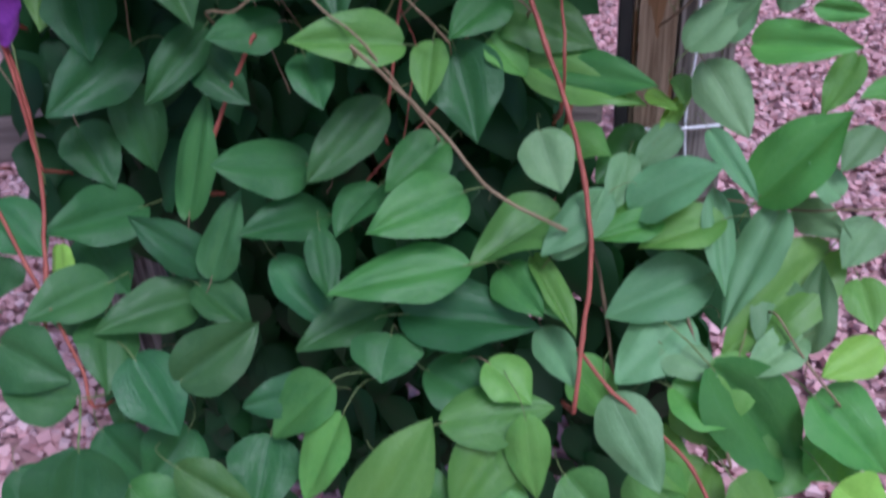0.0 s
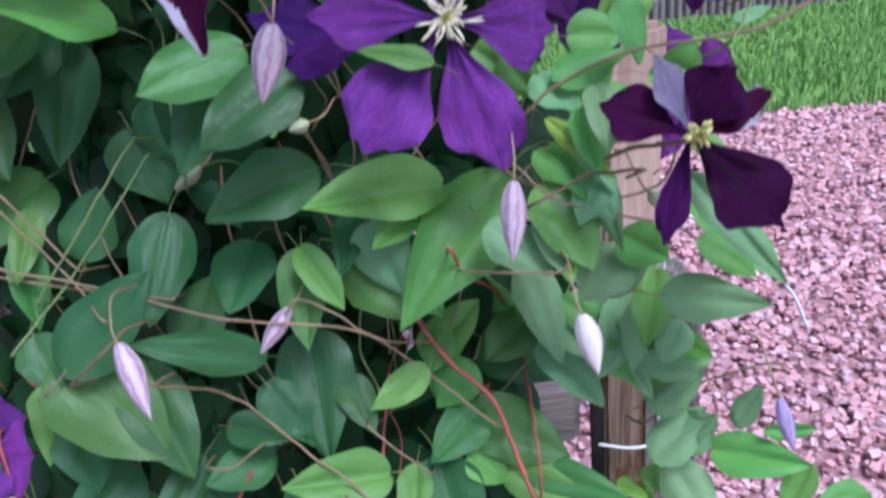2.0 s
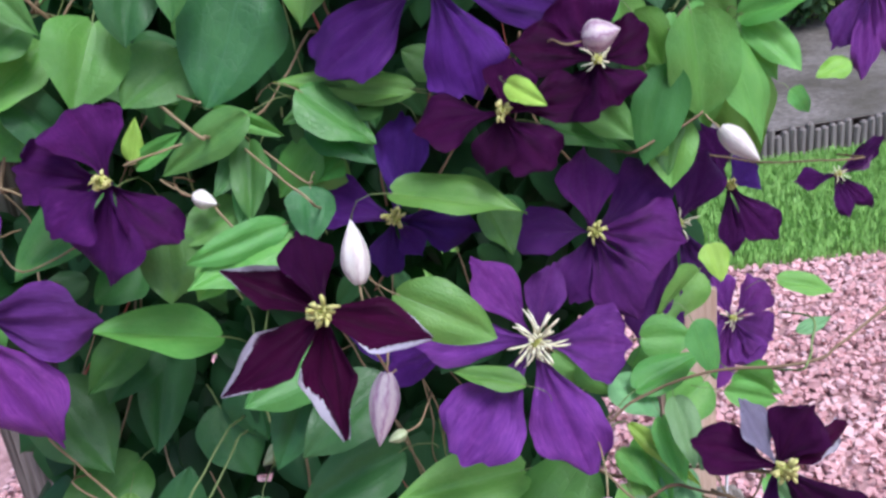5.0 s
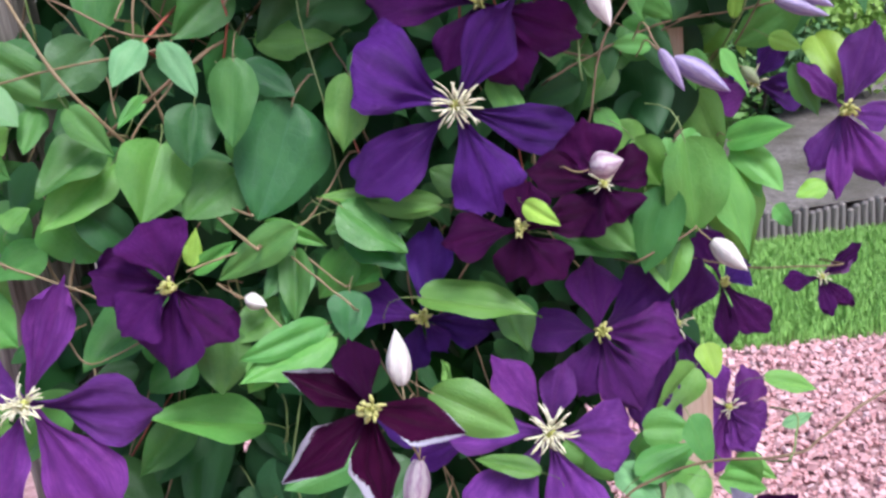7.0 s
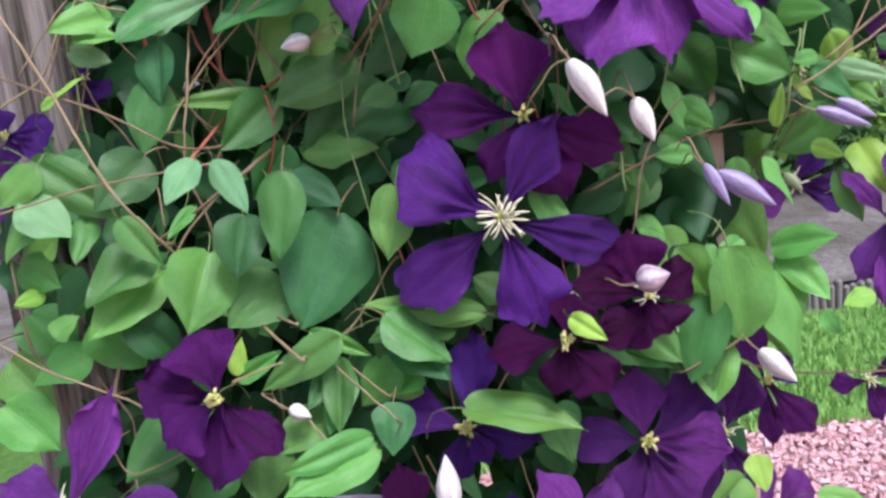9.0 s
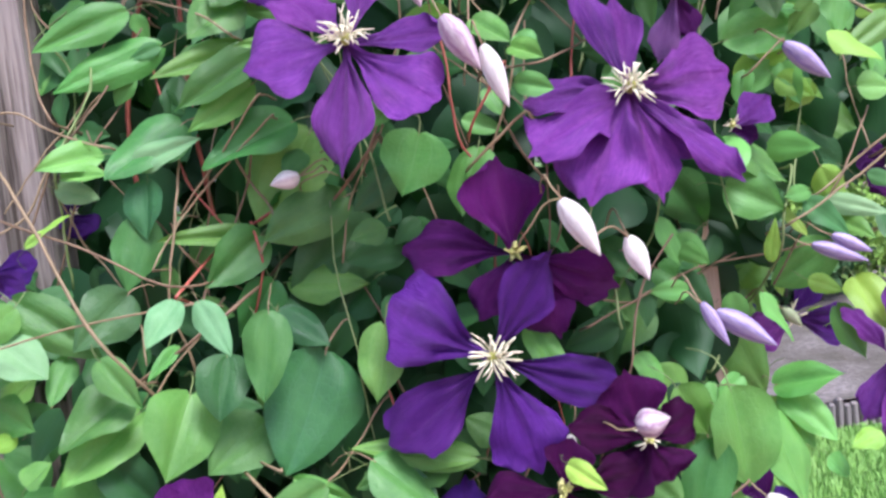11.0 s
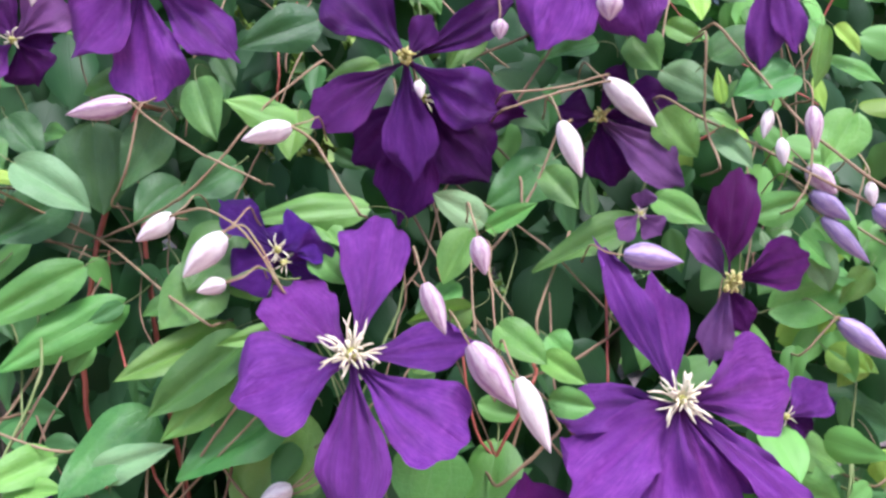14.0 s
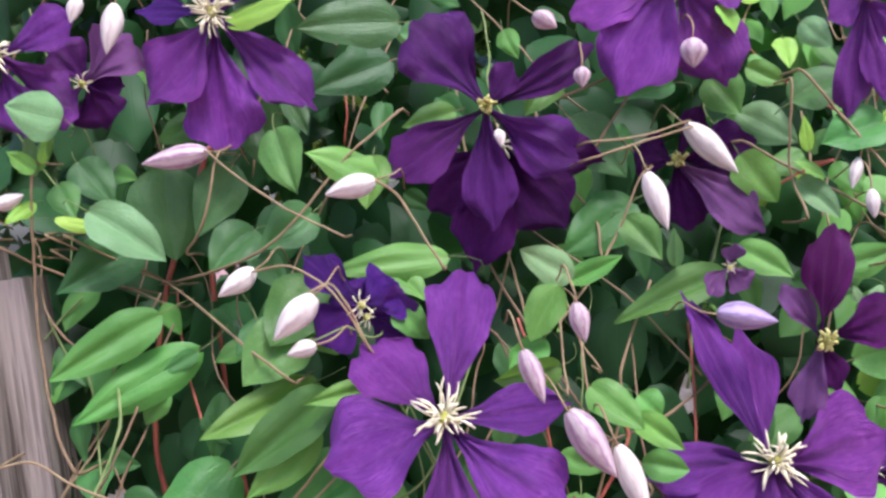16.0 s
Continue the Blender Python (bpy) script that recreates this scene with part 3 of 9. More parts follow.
PETAL_KINDS = {
    # bend, cup, ripple, rolled edges, growth, widest at, width of the end, rounding of the end
    "flat": (-0.03, 0.24, 0.060, 0, 2.15, 0.68, 0.42, 0.13),
    "fan": (-0.06, 0.20, 0.070, 0, 2.3, 0.86, 0.70, 0.10),
    "cup": (0.13, 0.42, 0.050, 0, 2.0, 0.66, 0.40, 0.13),
    "back": (-0.18, -0.10, 0.060, 0, 2.1, 0.70, 0.45, 0.12),
    "curl": (0.06, 0.12, 0.040, 1, 1.2, 0.50, 0.02, 0.0),
    "wavy": (-0.05, 0.25, 0.095, 0, 2.0, 0.70, 0.46, 0.12),
    "crumple": (-0.02, 0.30, 0.13, 0, 1.9, 0.74, 0.55, 0.10),
}


def petal_shape(kind, seed):
    """A petal of length 1 and width 1 along y, narrow at the base, blunt with a small point at the tip."""
    rng = random.Random(seed)
    rows, cols = 24, 16
    bend, cup, ripple, roll, growth, broad, end, blunt = PETAL_KINDS[kind]
    a, b, c = rng.uniform(0, 6), rng.uniform(0, 6), rng.uniform(0.85, 1.15)
    skew = rng.uniform(-0.07, 0.07)
    corner = rng.uniform(-0.07, 0.07) if blunt else 0.0
    broad = min(0.9, broad + rng.uniform(-0.05, 0.05))
    vs, uvs, fs = [], [], []
    for i in range(rows + 1):
        s = i / rows
        if roll:
            half = 0.5 * (0.16 + 0.84 * min(1.0, s / 0.5) ** 1.1) * min(1.0, (1.02 - s) / 0.5) ** 0.85
        else:
            half = 0.5 * (0.10 + 0.90 * math.sin(1.5708 * min(1.0, s / broad)) ** (growth * c)) * math.sqrt(1 - (1 - end * end) * max(0.0, (s - broad) / (1 - broad)) ** 2.4)
        half *= 1 + 0.040 * math.sin(10 * s + a) + 0.022 * math.sin(29 * s + b)
        for k in range(cols + 1):
            u = 2 * k / cols - 1
            x = half * u + skew * math.sin(3.1 * s)
            y = s - blunt * s ** 5 * abs(u + 0.9 * skew) ** 2.2 + corner * s ** 4 * u
            if blunt:
                y += s ** 6 * (0.022 * math.sin(9 * u + b) + 0.045 * math.exp(-((u - skew) / 0.2) ** 2))
            z = bend * s * s + cup * 0.5 * x * x + ripple * math.sin(8 * s + a + 2 * u) * abs(u) ** 1.5
            z += 0.024 * math.cos(3.2 * math.pi * u + a) * math.sin(math.pi * min(1, s * 1.1)) + 0.018 * math.sin(17 * s + 3 * u + b) * abs(u) + 0.03 * math.sin(4 * s + b) * u
            # three low ribs along the middle
            z -= 0.010 * (math.exp(-((u / 0.07) ** 2)) + 0.7 * math.exp(-(((abs(u) - 0.2) / 0.06) ** 2))) * math.sin(math.pi * min(1.0, 0.1 + 0.9 * s))
            # the end turns back a little
            z -= 0.10 * max(0.0, s - 0.80) * (1 + math.sin(3 * u + b))
            if roll:
                z += 0.16 * max(0.0, abs(u) - 0.55) * math.sin(math.pi * s) * (1.6 if u > 0 else 0.9)
            vs.append((x, y, z))
            uvs.append((k / cols, s))
    for i in range(rows):
        for k in range(cols):
            q = i * (cols + 1) + k
            fs.append((q, q + 1, q + cols + 2, q + cols + 1))
    return vs, fs, uvs


def leaf_mesh(tone, droop, fold, twist, seed):
    """A blade with its stalk, which bends back into the vine."""
    rng = random.Random(seed)
    vs, fs, uvs = leaf_shape(1.0, droop, fold, twist, seed)
    blade = len(fs)
    bend = rng.uniform(-0.25, 0.25)
    path = [(0, 0.03, 0.0), (0.01, -0.06, -0.01), (0.2 * bend, -0.18, -0.05), (0.6 * bend, -0.30, -0.16), (bend, -0.36, -0.36), (1.1 * bend, -0.38, -0.60)]
    for i, (x, y, z) in enumerate(path):
        for k in range(5):
            w = 1.2566 * k
            vs.append((x + 0.012 * math.cos(w), y + 0.008 * math.sin(w), z + 0.011 * math.sin(w)))
            uvs.append((0.5, 0.0))
    first = len(vs) - 5 * len(path)
    for i in range(len(path) - 1):
        for k in range(5):
            q = first + 5 * i
            fs.append((q + k, q + (k + 1) % 5, q + 5 + (k + 1) % 5, q + 5 + k))
    me = from_arrays("leaf", vs, fs, uvs)
    me.materials.append(LEAF[tone])
    me.materials.append(STEM["green" if seed % 4 else "tan"])
    me.polygons.foreach_set("material_index", [0] * blade + [1] * (len(fs) - blade))
    return me


LEAF_KINDS = {"mature": 12, "deep": 12, "fresh": 12, "lime": 6, "pale": 6}
LEAF_MESH = {}
for tone, many in LEAF_KINDS.items():
    LEAF_MESH[tone] = []
    for k in range(many):
        r = random.Random(100 * k + len(tone))
        LEAF_MESH[tone].append(leaf_mesh(tone, r.uniform(0.02, 0.30), r.uniform(0.10, 0.55), r.uniform(-0.3, 0.3), 7 * k + len(tone)))
PETAL_MESH = {}
counter = {"leaf": 0, "petal": 0}


def frame_of(base, tip, facing):
    """Axes at base: y towards tip, z as near to facing as can be."""
    y = Vector(tip) - Vector(base)
    long = y.length
    y.normalize()
    z = Vector(facing) - y * Vector(facing).dot(y)
    z.normalize()
    x = y.cross(z)
    m = Matrix((x, y, z)).transposed().to_4x4()
    return m, long


def leaf(tone, base, tip, width, facing):
    """A leaf of the vine, from its stalk to its tip."""
    counter["leaf"] += 1
    meshes = LEAF_MESH[tone]
    ob = part("leaf", meshes[counter["leaf"] % len(meshes)], LEAF[tone], VINE)
    m, long = frame_of(base, tip, facing)
    ob.matrix_basis = Matrix.Translation(Vector(base) - HOME) @ m @ Matrix.Diagonal((width, long, 0.5 * (width + long), 1))


def stamens(style, size, seed):
    """Thin uneven filaments with narrow anthers round a knot of carpels, facing +z."""
    rng = random.Random(seed)
    many, reach, rise = {"open": (44, 1.15, 0.80), "tight": (24, 0.46, 0.70), "few": (12, 0.85, 0.55)}[style]
    vs, fs = [], []
    for n in range(many):
        w = 6.283 * n / many + rng.uniform(-0.45, 0.45)
        short = 0.45 if n % 3 == 0 else 1.0
        out = size * reach * rng.uniform(0.55, 1.2) * short
        up = size * rise * rng.uniform(0.35, 1.25) / max(0.7, short)
        r0 = size * rng.uniform(0.032, 0.046)
        r1 = size * (rng.uniform(0.07, 0.10) if style == "tight" else rng.uniform(0.044, 0.062))
        tip = rng.uniform(0.55, 1.15)
        pts = [(0.06 * size, 0.0, 0.0), (0.40 * out, 0.0, 0.65 * up), (0.62 * out, 0.0, 0.95 * up), (0.85 * out, 0.0, up * (0.5 + 0.5 * tip)), (out, 0.0, up * tip)]
        rad = [r0, r0, r1, r1 * 1.05, r1 * 0.45]
        k = len(vs)
        side = rng.uniform(-0.6, 0.6)
        for (x, _, z), r in zip(pts, rad):
            bend = side * x * x / max(out, 1e-4)
            for q in range(4):
                a = 1.571 * q
                lx, ly, lz = x, bend + r * math.cos(a), z + r * math.sin(a)
                vs.append((lx * math.cos(w) - ly * math.sin(w), lx * math.sin(w) + ly * math.cos(w), lz))
        for i in range(4):
            for q in range(4):
                fs.append((k + i * 4 + q, k + i * 4 + (q + 1) % 4, k + i * 4 + 4 + (q + 1) % 4, k + i * 4 + 4 + q))
        fs.append((k + 16, k + 17, k + 18, k + 19))
    return vs, fs


def carpels(size, seed):
    rng = random.Random(seed)
    bm = bmesh.new()
    bmesh.ops.create_icosphere(bm, subdivisions=2, radius=size * 0.26)
    for v in bm.verts:
        v.co *= 1 + 0.25 * rng.uniform(-1, 1)
        v.co.z = v.co.z * 1.3 + size * 0.2
    return bm


def bloom(tone, centre, facing, size, style, petals, label):
    """A flower. petals: for each, the way to its tip, its width, its curl and, where given, its colour and how far its tip stands forward."""
    counter["petal"] += 1
    seed = counter["petal"]
    z = Vector(facing).normalized()
    x = Vector((0, 0, 1)).cross(z).normalized()
    m = Matrix((x, z.cross(x), z)).transposed().to_4x4()
    flower = part("flower", from_arrays("flower", *stamens(style, size, seed)), YELLOW if style == "tight" else ANTHER, VINE, label)
    place = Matrix.Translation(Vector(centre) - HOME) @ m
    flower.matrix_basis = place
    part("carpel_knot", carpels(size, seed), CARPEL, flower, "yellow-green knot of carpels")
    back = place.inverted()
    for n, (way, width, curl, *own) in enumerate(petals):
        hue = own[0] if own else tone
        key = (hue, curl, (seed + n) % 4)
        if key not in PETAL_MESH:
            PETAL_MESH[key] = from_arrays("petal", *petal_shape(curl, 31 * key[2] + len(curl)))
            PETAL_MESH[key].materials.append(PETAL[hue])
        ob = part("petal", PETAL_MESH[key], PETAL[hue], flower)
        start = Vector(centre) - z * (0.0010 + 0.0018 * ((n * 2) % 3))
        lift = z * (own[1] if len(own) > 1 else 0.007 * math.sin(2.6 * n + 1.7 * seed))
        turn = Matrix.Rotation(0.18 + 0.22 * math.sin(3.7 * seed + 2.3 * n), 3, Vector(way).normalized())
        mm, long = frame_of(start, Vector(centre) + Vector(way) + lift, turn @ Vector(facing))
        ob.matrix_basis = back @ Matrix.Translation(start - HOME) @ mm @ Matrix.Diagonal((width, long, 0.5 * (width + long), 1))


def bud_shape(seed):
    """A closed bud of length 1 and width 1 with four seams, swollen below the middle and drawn to a point."""
    rng = random.Random(seed)
    rows, sides = 12, 16
    vs, uvs, fs = [], [], []
    lean = rng.uniform(-0.06, 0.06)
    for i in range(rows + 1):
        s = i / rows
        r = 0.5 * (max(0.0, 1 - ((s - 0.38) / 0.62) ** 1.7) if s > 0.38 else (1 - ((0.38 - s) / 0.43) ** 2) ** 0.7) + 0.012
        for k in range(sides):
            w = 2 * math.pi * k / sides
            q = r * (1 + 0.10 * math.cos(4 * w + 1.2 * s) + 0.05 * math.sin(6 * s + w + seed))
            vs.append((q * math.cos(w) + lean * s * s, s, q * math.sin(w)))
            uvs.append((k / sides, s))
    for i in range(rows):
        for k in range(sides):
            fs.append((i * sides + k, i * sides + (k + 1) % sides, (i + 1) * sides + (k + 1) % sides, (i + 1) * sides + k))
    fs.append(tuple(range(sides))[::-1])
    fs.append(tuple(rows * sides + k for k in range(sides)))
    return vs, fs, uvs


BUD_MESH = {}
BUD_LABEL = {"cream": "cream-white closed flower bud", "pink": "pale pink closed flower bud", "lilac": "lilac-grey closed flower bud", "green": "small green flower bud"}


def bud(tone, base, tip, width, stalk=True):
    counter["leaf"] += 1
    key = (tone, counter["leaf"] % 3)
    if key not in BUD_MESH:
        BUD_MESH[key] = from_arrays("bud", *bud_shape(5 * key[1] + len(tone)))
        BUD_MESH[key].materials.append(BUD[tone])
    ob = part("bud", BUD_MESH[key], BUD[tone], VINE, BUD_LABEL[tone])
    m, long = frame_of(base, tip, (0.2, -1, 0.1))
    ob.matrix_basis = Matrix.Translation(Vector(base) - HOME) @ m @ Matrix.Diagonal((width, long, width, 1))
    if stalk:
        b = Vector(base)
        d = (b - Vector(tip)).normalized()
        stem("pink", 0.00062, [b - d * 0.002, b + d * 0.010, b + d * 0.018 + Vector((0, 0.014, 0.003)), b + d * 0.018 + Vector((0, 0.05, -0.010))])


def stem(tone, radius, points):
    line = curve_through(points)
    for n, q in enumerate(line):
        line[n] = q + 0.0012 * noise.noise_vector(q * 60)
    part("stem", tube_mesh("stem", [q - HOME for q in line], [radius * (1.25 if n % 12 == 6 else 1.0) for n in range(len(line))], 6), STEM[tone], VINE)


def cover_depth(x, z):
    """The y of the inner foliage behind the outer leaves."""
    y = np.interp(z, [0.3, 0.6, 0.75, 0.95, 1.1, 1.3, 1.45, 1.6, 1.8], [0.08, 0.10, 0.15, 0.20, 0.21, 0.23, 0.27, 0.37, 0.43])
    return y + 0.012 * math.sin(7 * z + 5 * x) + 0.15 * max(0.0, x - 0.25)


def foliage(count, seed, low, high, deep):
    """The mass of inner leaves between the outer leaves and the fence."""
    rng = random.Random(seed)
    shapes = [leaf_shape(1.0, rng.uniform(0, 0.25), rng.uniform(0.05, 0.3), rng.uniform(-0.3, 0.3), k, 7, 4) for k in range(6)]
    vs, fs, uvs = [], [], []
    for n in range(count):
        z = rng.uniform(low, high)
        x = rng.uniform(*spread(z))
        y = cover_depth(x, z) + deep * rng.random() ** 0.8
        long = rng.uniform(0.045, 0.08)
        wide = long * rng.uniform(0.5, 0.85)
        way = Vector((rng.gauss(0, 0.6), rng.gauss(-0.2, 0.35), -1.0 + rng.gauss(0, 0.5)))
        face = Vector((rng.gauss(0, 0.8), -1.0, 0.2 + rng.gauss(0, 0.5)))
        m, _ = frame_of((0, 0, 0), way, face)
        m = Matrix.Translation(Vector((x, y, z)) - HOME) @ m @ Matrix.Diagonal((wide, long, long, 1))
        sv, sf, su = shapes[n % 6]
        k = len(vs)
        vs += [tuple(m @ Vector(v)) for v in sv]
        fs += [tuple(q + k for q in f) for f in sf]
        uvs += su
    ob = part("foliage", from_arrays("foliage", vs, fs, uvs), FILL, VINE, "dense inner leaves, their green darkened for shade")
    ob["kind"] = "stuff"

# outer leaves; tone partly follows shade (deep) and light (fresh, pale)
leaf("pale", (0.2761, 0.1069, 0.7914), (0.2504, 0.0709, 0.7413), 0.0335, (0.14, -0.84, 0.53))
leaf("pale", (0.2842, 0.0837, 0.8031), (0.2746, 0.0620, 0.7547), 0.0256, (0.06, -0.92, 0.40))
leaf("fresh", (0.2294, 0.1086, 0.7905), (0.2686, 0.0864, 0.7661), 0.0273, (-0.04, -0.77, 0.63))
leaf("mature", (0.2081, 0.1268, 0.7945), (0.2239, 0.1100, 0.7564), 0.0393, (0.01, -0.91, 0.41))
leaf("pale", (0.2233, 0.1084, 0.7790), (0.2495, 0.0819, 0.7527), 0.0323, (0.02, -0.70, 0.72))
leaf("pale", (0.3032, 0.0485, 0.8064), (0.2880, 0.0319, 0.7841), 0.0270, (-0.14, -0.74, 0.65))
leaf("pale", (0.2530, 0.0434, 0.6010), (0.2349, 0.0053, 0.5728), 0.0256, (0.12, -0.63, 0.77))
leaf("fresh", (0.2723, -0.0009, 0.5713), (0.2225, -0.0176, 0.5659), 0.0254, (0.12, -0.61, 0.78))
leaf("pale", (0.2921, 0.0593, 0.6141), (0.2572, 0.0407, 0.5924), 0.0266, (-0.12, -0.65, 0.75))
leaf("pale", (0.3905, -0.0114, 0.5951), (0.3676, -0.0016, 0.6174), 0.0284, (0.25, -0.77, 0.59))
leaf("pale", (0.4126, 0.0092, 0.6360), (0.3864, -0.0132, 0.6155), 0.0261, (-0.27, -0.46, 0.85))
leaf("fresh", (0.4178, -0.0134, 0.5244), (0.4199, -0.0498, 0.5047), 0.0321, (-0.25, -0.47, 0.84))
leaf("pale", (0.3625, -0.0121, 0.5248), (0.3459, -0.0622, 0.4858), 0.0397, (-0.19, -0.56, 0.80))
leaf("pale", (0.2736, -0.0471, 0.4941), (0.3093, -0.0699, 0.4838), 0.0371, (-0.00, -0.41, 0.91))
leaf("deep", (-0.0503, 0.0541, 0.7061), (-0.0821, -0.0056, 0.6743), 0.0312, (0.46, -0.60, 0.66))
leaf("deep", (-0.1477, 0.0752, 0.7325), (-0.1331, 0.0402, 0.6884), 0.0520, (0.52, -0.58, 0.63))
leaf("deep", (-0.1594, 0.1028, 0.7461), (-0.1762, 0.0676, 0.7203), 0.0256, (0.46, -0.66, 0.60))
leaf("deep", (-0.0236, 0.0514, 0.7366), (0.0232, 0.0381, 0.7297), 0.0283, (-0.07, -0.64, 0.77))
leaf("deep", (0.0084, 0.0653, 0.7605), (0.0387, 0.0480, 0.7235), 0.0327, (0.27, -0.76, 0.58))
leaf("deep", (0.0630, 0.0791, 0.7543), (0.0842, 0.0449, 0.7256), 0.0291, (0.06, -0.62, 0.78))
leaf("fresh", (0.1242, 0.0736, 0.7613), (0.0820, 0.0484, 0.7446), 0.0259, (0.13, -0.69, 0.71))
leaf("fresh", (0.0914, 0.0361, 0.6951), (0.0152, 0.0129, 0.7082), 0.0410, (0.32, -0.66, 0.68))
leaf("deep", (0.0224, 0.0360, 0.6895), (0.0379, 0.0028, 0.6626), 0.0335, (0.29, -0.52, 0.81))
leaf("deep", (0.0040, 0.0558, 0.7071), (-0.0391, 0.0196, 0.7099), 0.0375, (0.50, -0.54, 0.68))
leaf("deep", (-0.0563, 0.0460, 0.6878), (-0.0186, 0.0242, 0.6579), 0.0334, (-0.07, -0.84, 0.53))
leaf("mature", (-0.0755, 0.0050, 0.5787), (-0.0537, 0.0463, 0.6654), 0.0343, (-0.11, -0.89, 0.45))
leaf("deep", (0.0721, 0.0527, 0.6450), (0.0181, 0.0030, 0.6055), 0.0407, (0.14, -0.70, 0.70))
leaf("fresh", (0.1117, 0.0476, 0.6913), (0.1072, 0.0060, 0.6632), 0.0265, (-0.07, -0.55, 0.83))
leaf("deep", (-0.1131, 0.0697, 0.6873), (-0.1613, 0.0091, 0.6601), 0.0520, (0.47, -0.64, 0.61))
leaf("deep", (-0.1257, 0.0381, 0.5667), (-0.1832, -0.0177, 0.5782), 0.0493, (0.55, -0.42, 0.72))
leaf("deep", (-0.0665, -0.0076, 0.5381), (-0.1165, -0.0102, 0.5895), 0.0347, (0.53, -0.70, 0.48))
leaf("deep", (-0.0594, -0.0216, 0.5391), (-0.0343, 0.0122, 0.5966), 0.0345, (-0.00, -0.86, 0.51))
leaf("deep", (-0.0759, -0.0106, 0.5120), (-0.1405, -0.0587, 0.5186), 0.0460, (0.41, -0.45, 0.79))
leaf("deep", (-0.0708, -0.0185, 0.5309), (-0.0257, -0.0485, 0.5094), 0.0347, (0.09, -0.49, 0.87))
leaf("deep", (-0.0784, -0.0774, 0.4877), (-0.0210, -0.0443, 0.5166), 0.0490, (0.14, -0.78, 0.61))
leaf("deep", (0.0138, 0.0353, 0.6031), (-0.0464, -0.0042, 0.6257), 0.0503, (0.55, -0.43, 0.72))
leaf("deep", (0.0249, 0.0279, 0.5626), (-0.0346, -0.0162, 0.5731), 0.0387, (0.40, -0.34, 0.85))
leaf("deep", (-0.0156, 0.0029, 0.5409), (0.0338, -0.0367, 0.5006), 0.0361, (0.20, -0.57, 0.80))
leaf("deep", (0.0241, -0.0053, 0.5718), (0.0353, -0.0508, 0.5390), 0.0260, (0.20, -0.54, 0.82))
leaf("mature", (0.1335, -0.0396, 0.5616), (0.0348, -0.0657, 0.5560), 0.0441, (0.08, -0.49, 0.87))
leaf("mature", (0.1312, -0.0084, 0.6023), (0.0653, -0.0478, 0.5938), 0.0498, (0.25, -0.58, 0.77))
leaf("deep", (0.0858, -0.0391, 0.5179), (0.1855, -0.0458, 0.5090), 0.0608, (0.04, -0.52, 0.85))
leaf("deep", (0.0768, -0.0537, 0.5101), (0.0710, -0.0856, 0.4916), 0.0535, (-0.06, -0.49, 0.87))
leaf("deep", (-0.1399, -0.0393, 0.5163), (-0.1286, -0.0890, 0.4871), 0.0472, (0.45, -0.38, 0.81))
leaf("deep", (0.0689, -0.0258, 0.5121), (0.0080, -0.0621, 0.5032), 0.0398, (0.22, -0.56, 0.80))
leaf("deep", (-0.1384, -0.0245, 0.5384), (-0.1841, -0.0720, 0.5391), 0.0442, (0.40, -0.37, 0.84))
leaf("deep", (0.0640, 0.0365, 0.5818), (0.0363, -0.0130, 0.5670), 0.0369, (0.03, -0.30, 0.95))
leaf("mature", (0.1168, 0.0254, 0.6235), (0.0745, -0.0049, 0.6008), 0.0426, (0.00, -0.60, 0.80))
leaf("mature", (0.2016, 0.0125, 0.5737), (0.1350, -0.0320, 0.5537), 0.0543, (-0.00, -0.40, 0.92))
leaf("pale", (0.2342, -0.0039, 0.5972), (0.1856, -0.0357, 0.5670), 0.0339, (-0.10, -0.60, 0.80))
leaf("fresh", (0.2322, 0.0160, 0.5672), (0.2648, -0.0114, 0.5686), 0.0352, (-0.40, -0.44, 0.80))
leaf("fresh", (0.1806, -0.0126, 0.5481), (0.2090, -0.0695, 0.5179), 0.0235, (0.23, -0.36, 0.90))
leaf("mature", (0.1569, -0.0186, 0.5422), (0.1869, -0.0569, 0.5275), 0.0358, (-0.22, -0.50, 0.84))
leaf("pale", (0.1864, -0.0368, 0.5028), (0.2066, -0.0847, 0.4881), 0.0303, (-0.13, -0.34, 0.93))
leaf("pale", (0.2523, 0.0064, 0.5755), (0.3130, 0.0014, 0.6136), 0.0449, (-0.48, -0.55, 0.69))
leaf("fresh", (0.3162, -0.0030, 0.5725), (0.2546, -0.0127, 0.5544), 0.0368, (-0.17, -0.49, 0.85))
leaf("pale", (0.3118, 0.0156, 0.5864), (0.3145, -0.0434, 0.5293), 0.0253, (0.10, -0.69, 0.72))
leaf("pale", (0.3554, 0.0002, 0.5787), (0.3093, -0.0608, 0.5159), 0.0380, (-0.33, -0.54, 0.77))
leaf("pale", (0.3068, 0.0320, 0.6259), (0.3341, -0.0143, 0.5945), 0.0205, (-0.20, -0.63, 0.75))
leaf("fresh", (0.3410, 0.0073, 0.5839), (0.3987, 0.0142, 0.6492), 0.0553, (-0.56, -0.62, 0.56))
leaf("pale", (0.3116, -0.0078, 0.5279), (0.2326, -0.0267, 0.5019), 0.0502, (-0.15, -0.52, 0.84))
leaf("fresh", (0.3952, -0.0025, 0.5434), (0.3118, -0.0556, 0.4840), 0.0579, (-0.10, -0.67, 0.74))
leaf("pale", (0.3773, -0.0499, 0.4879), (0.3846, -0.0207, 0.5488), 0.0314, (-0.47, -0.77, 0.43))
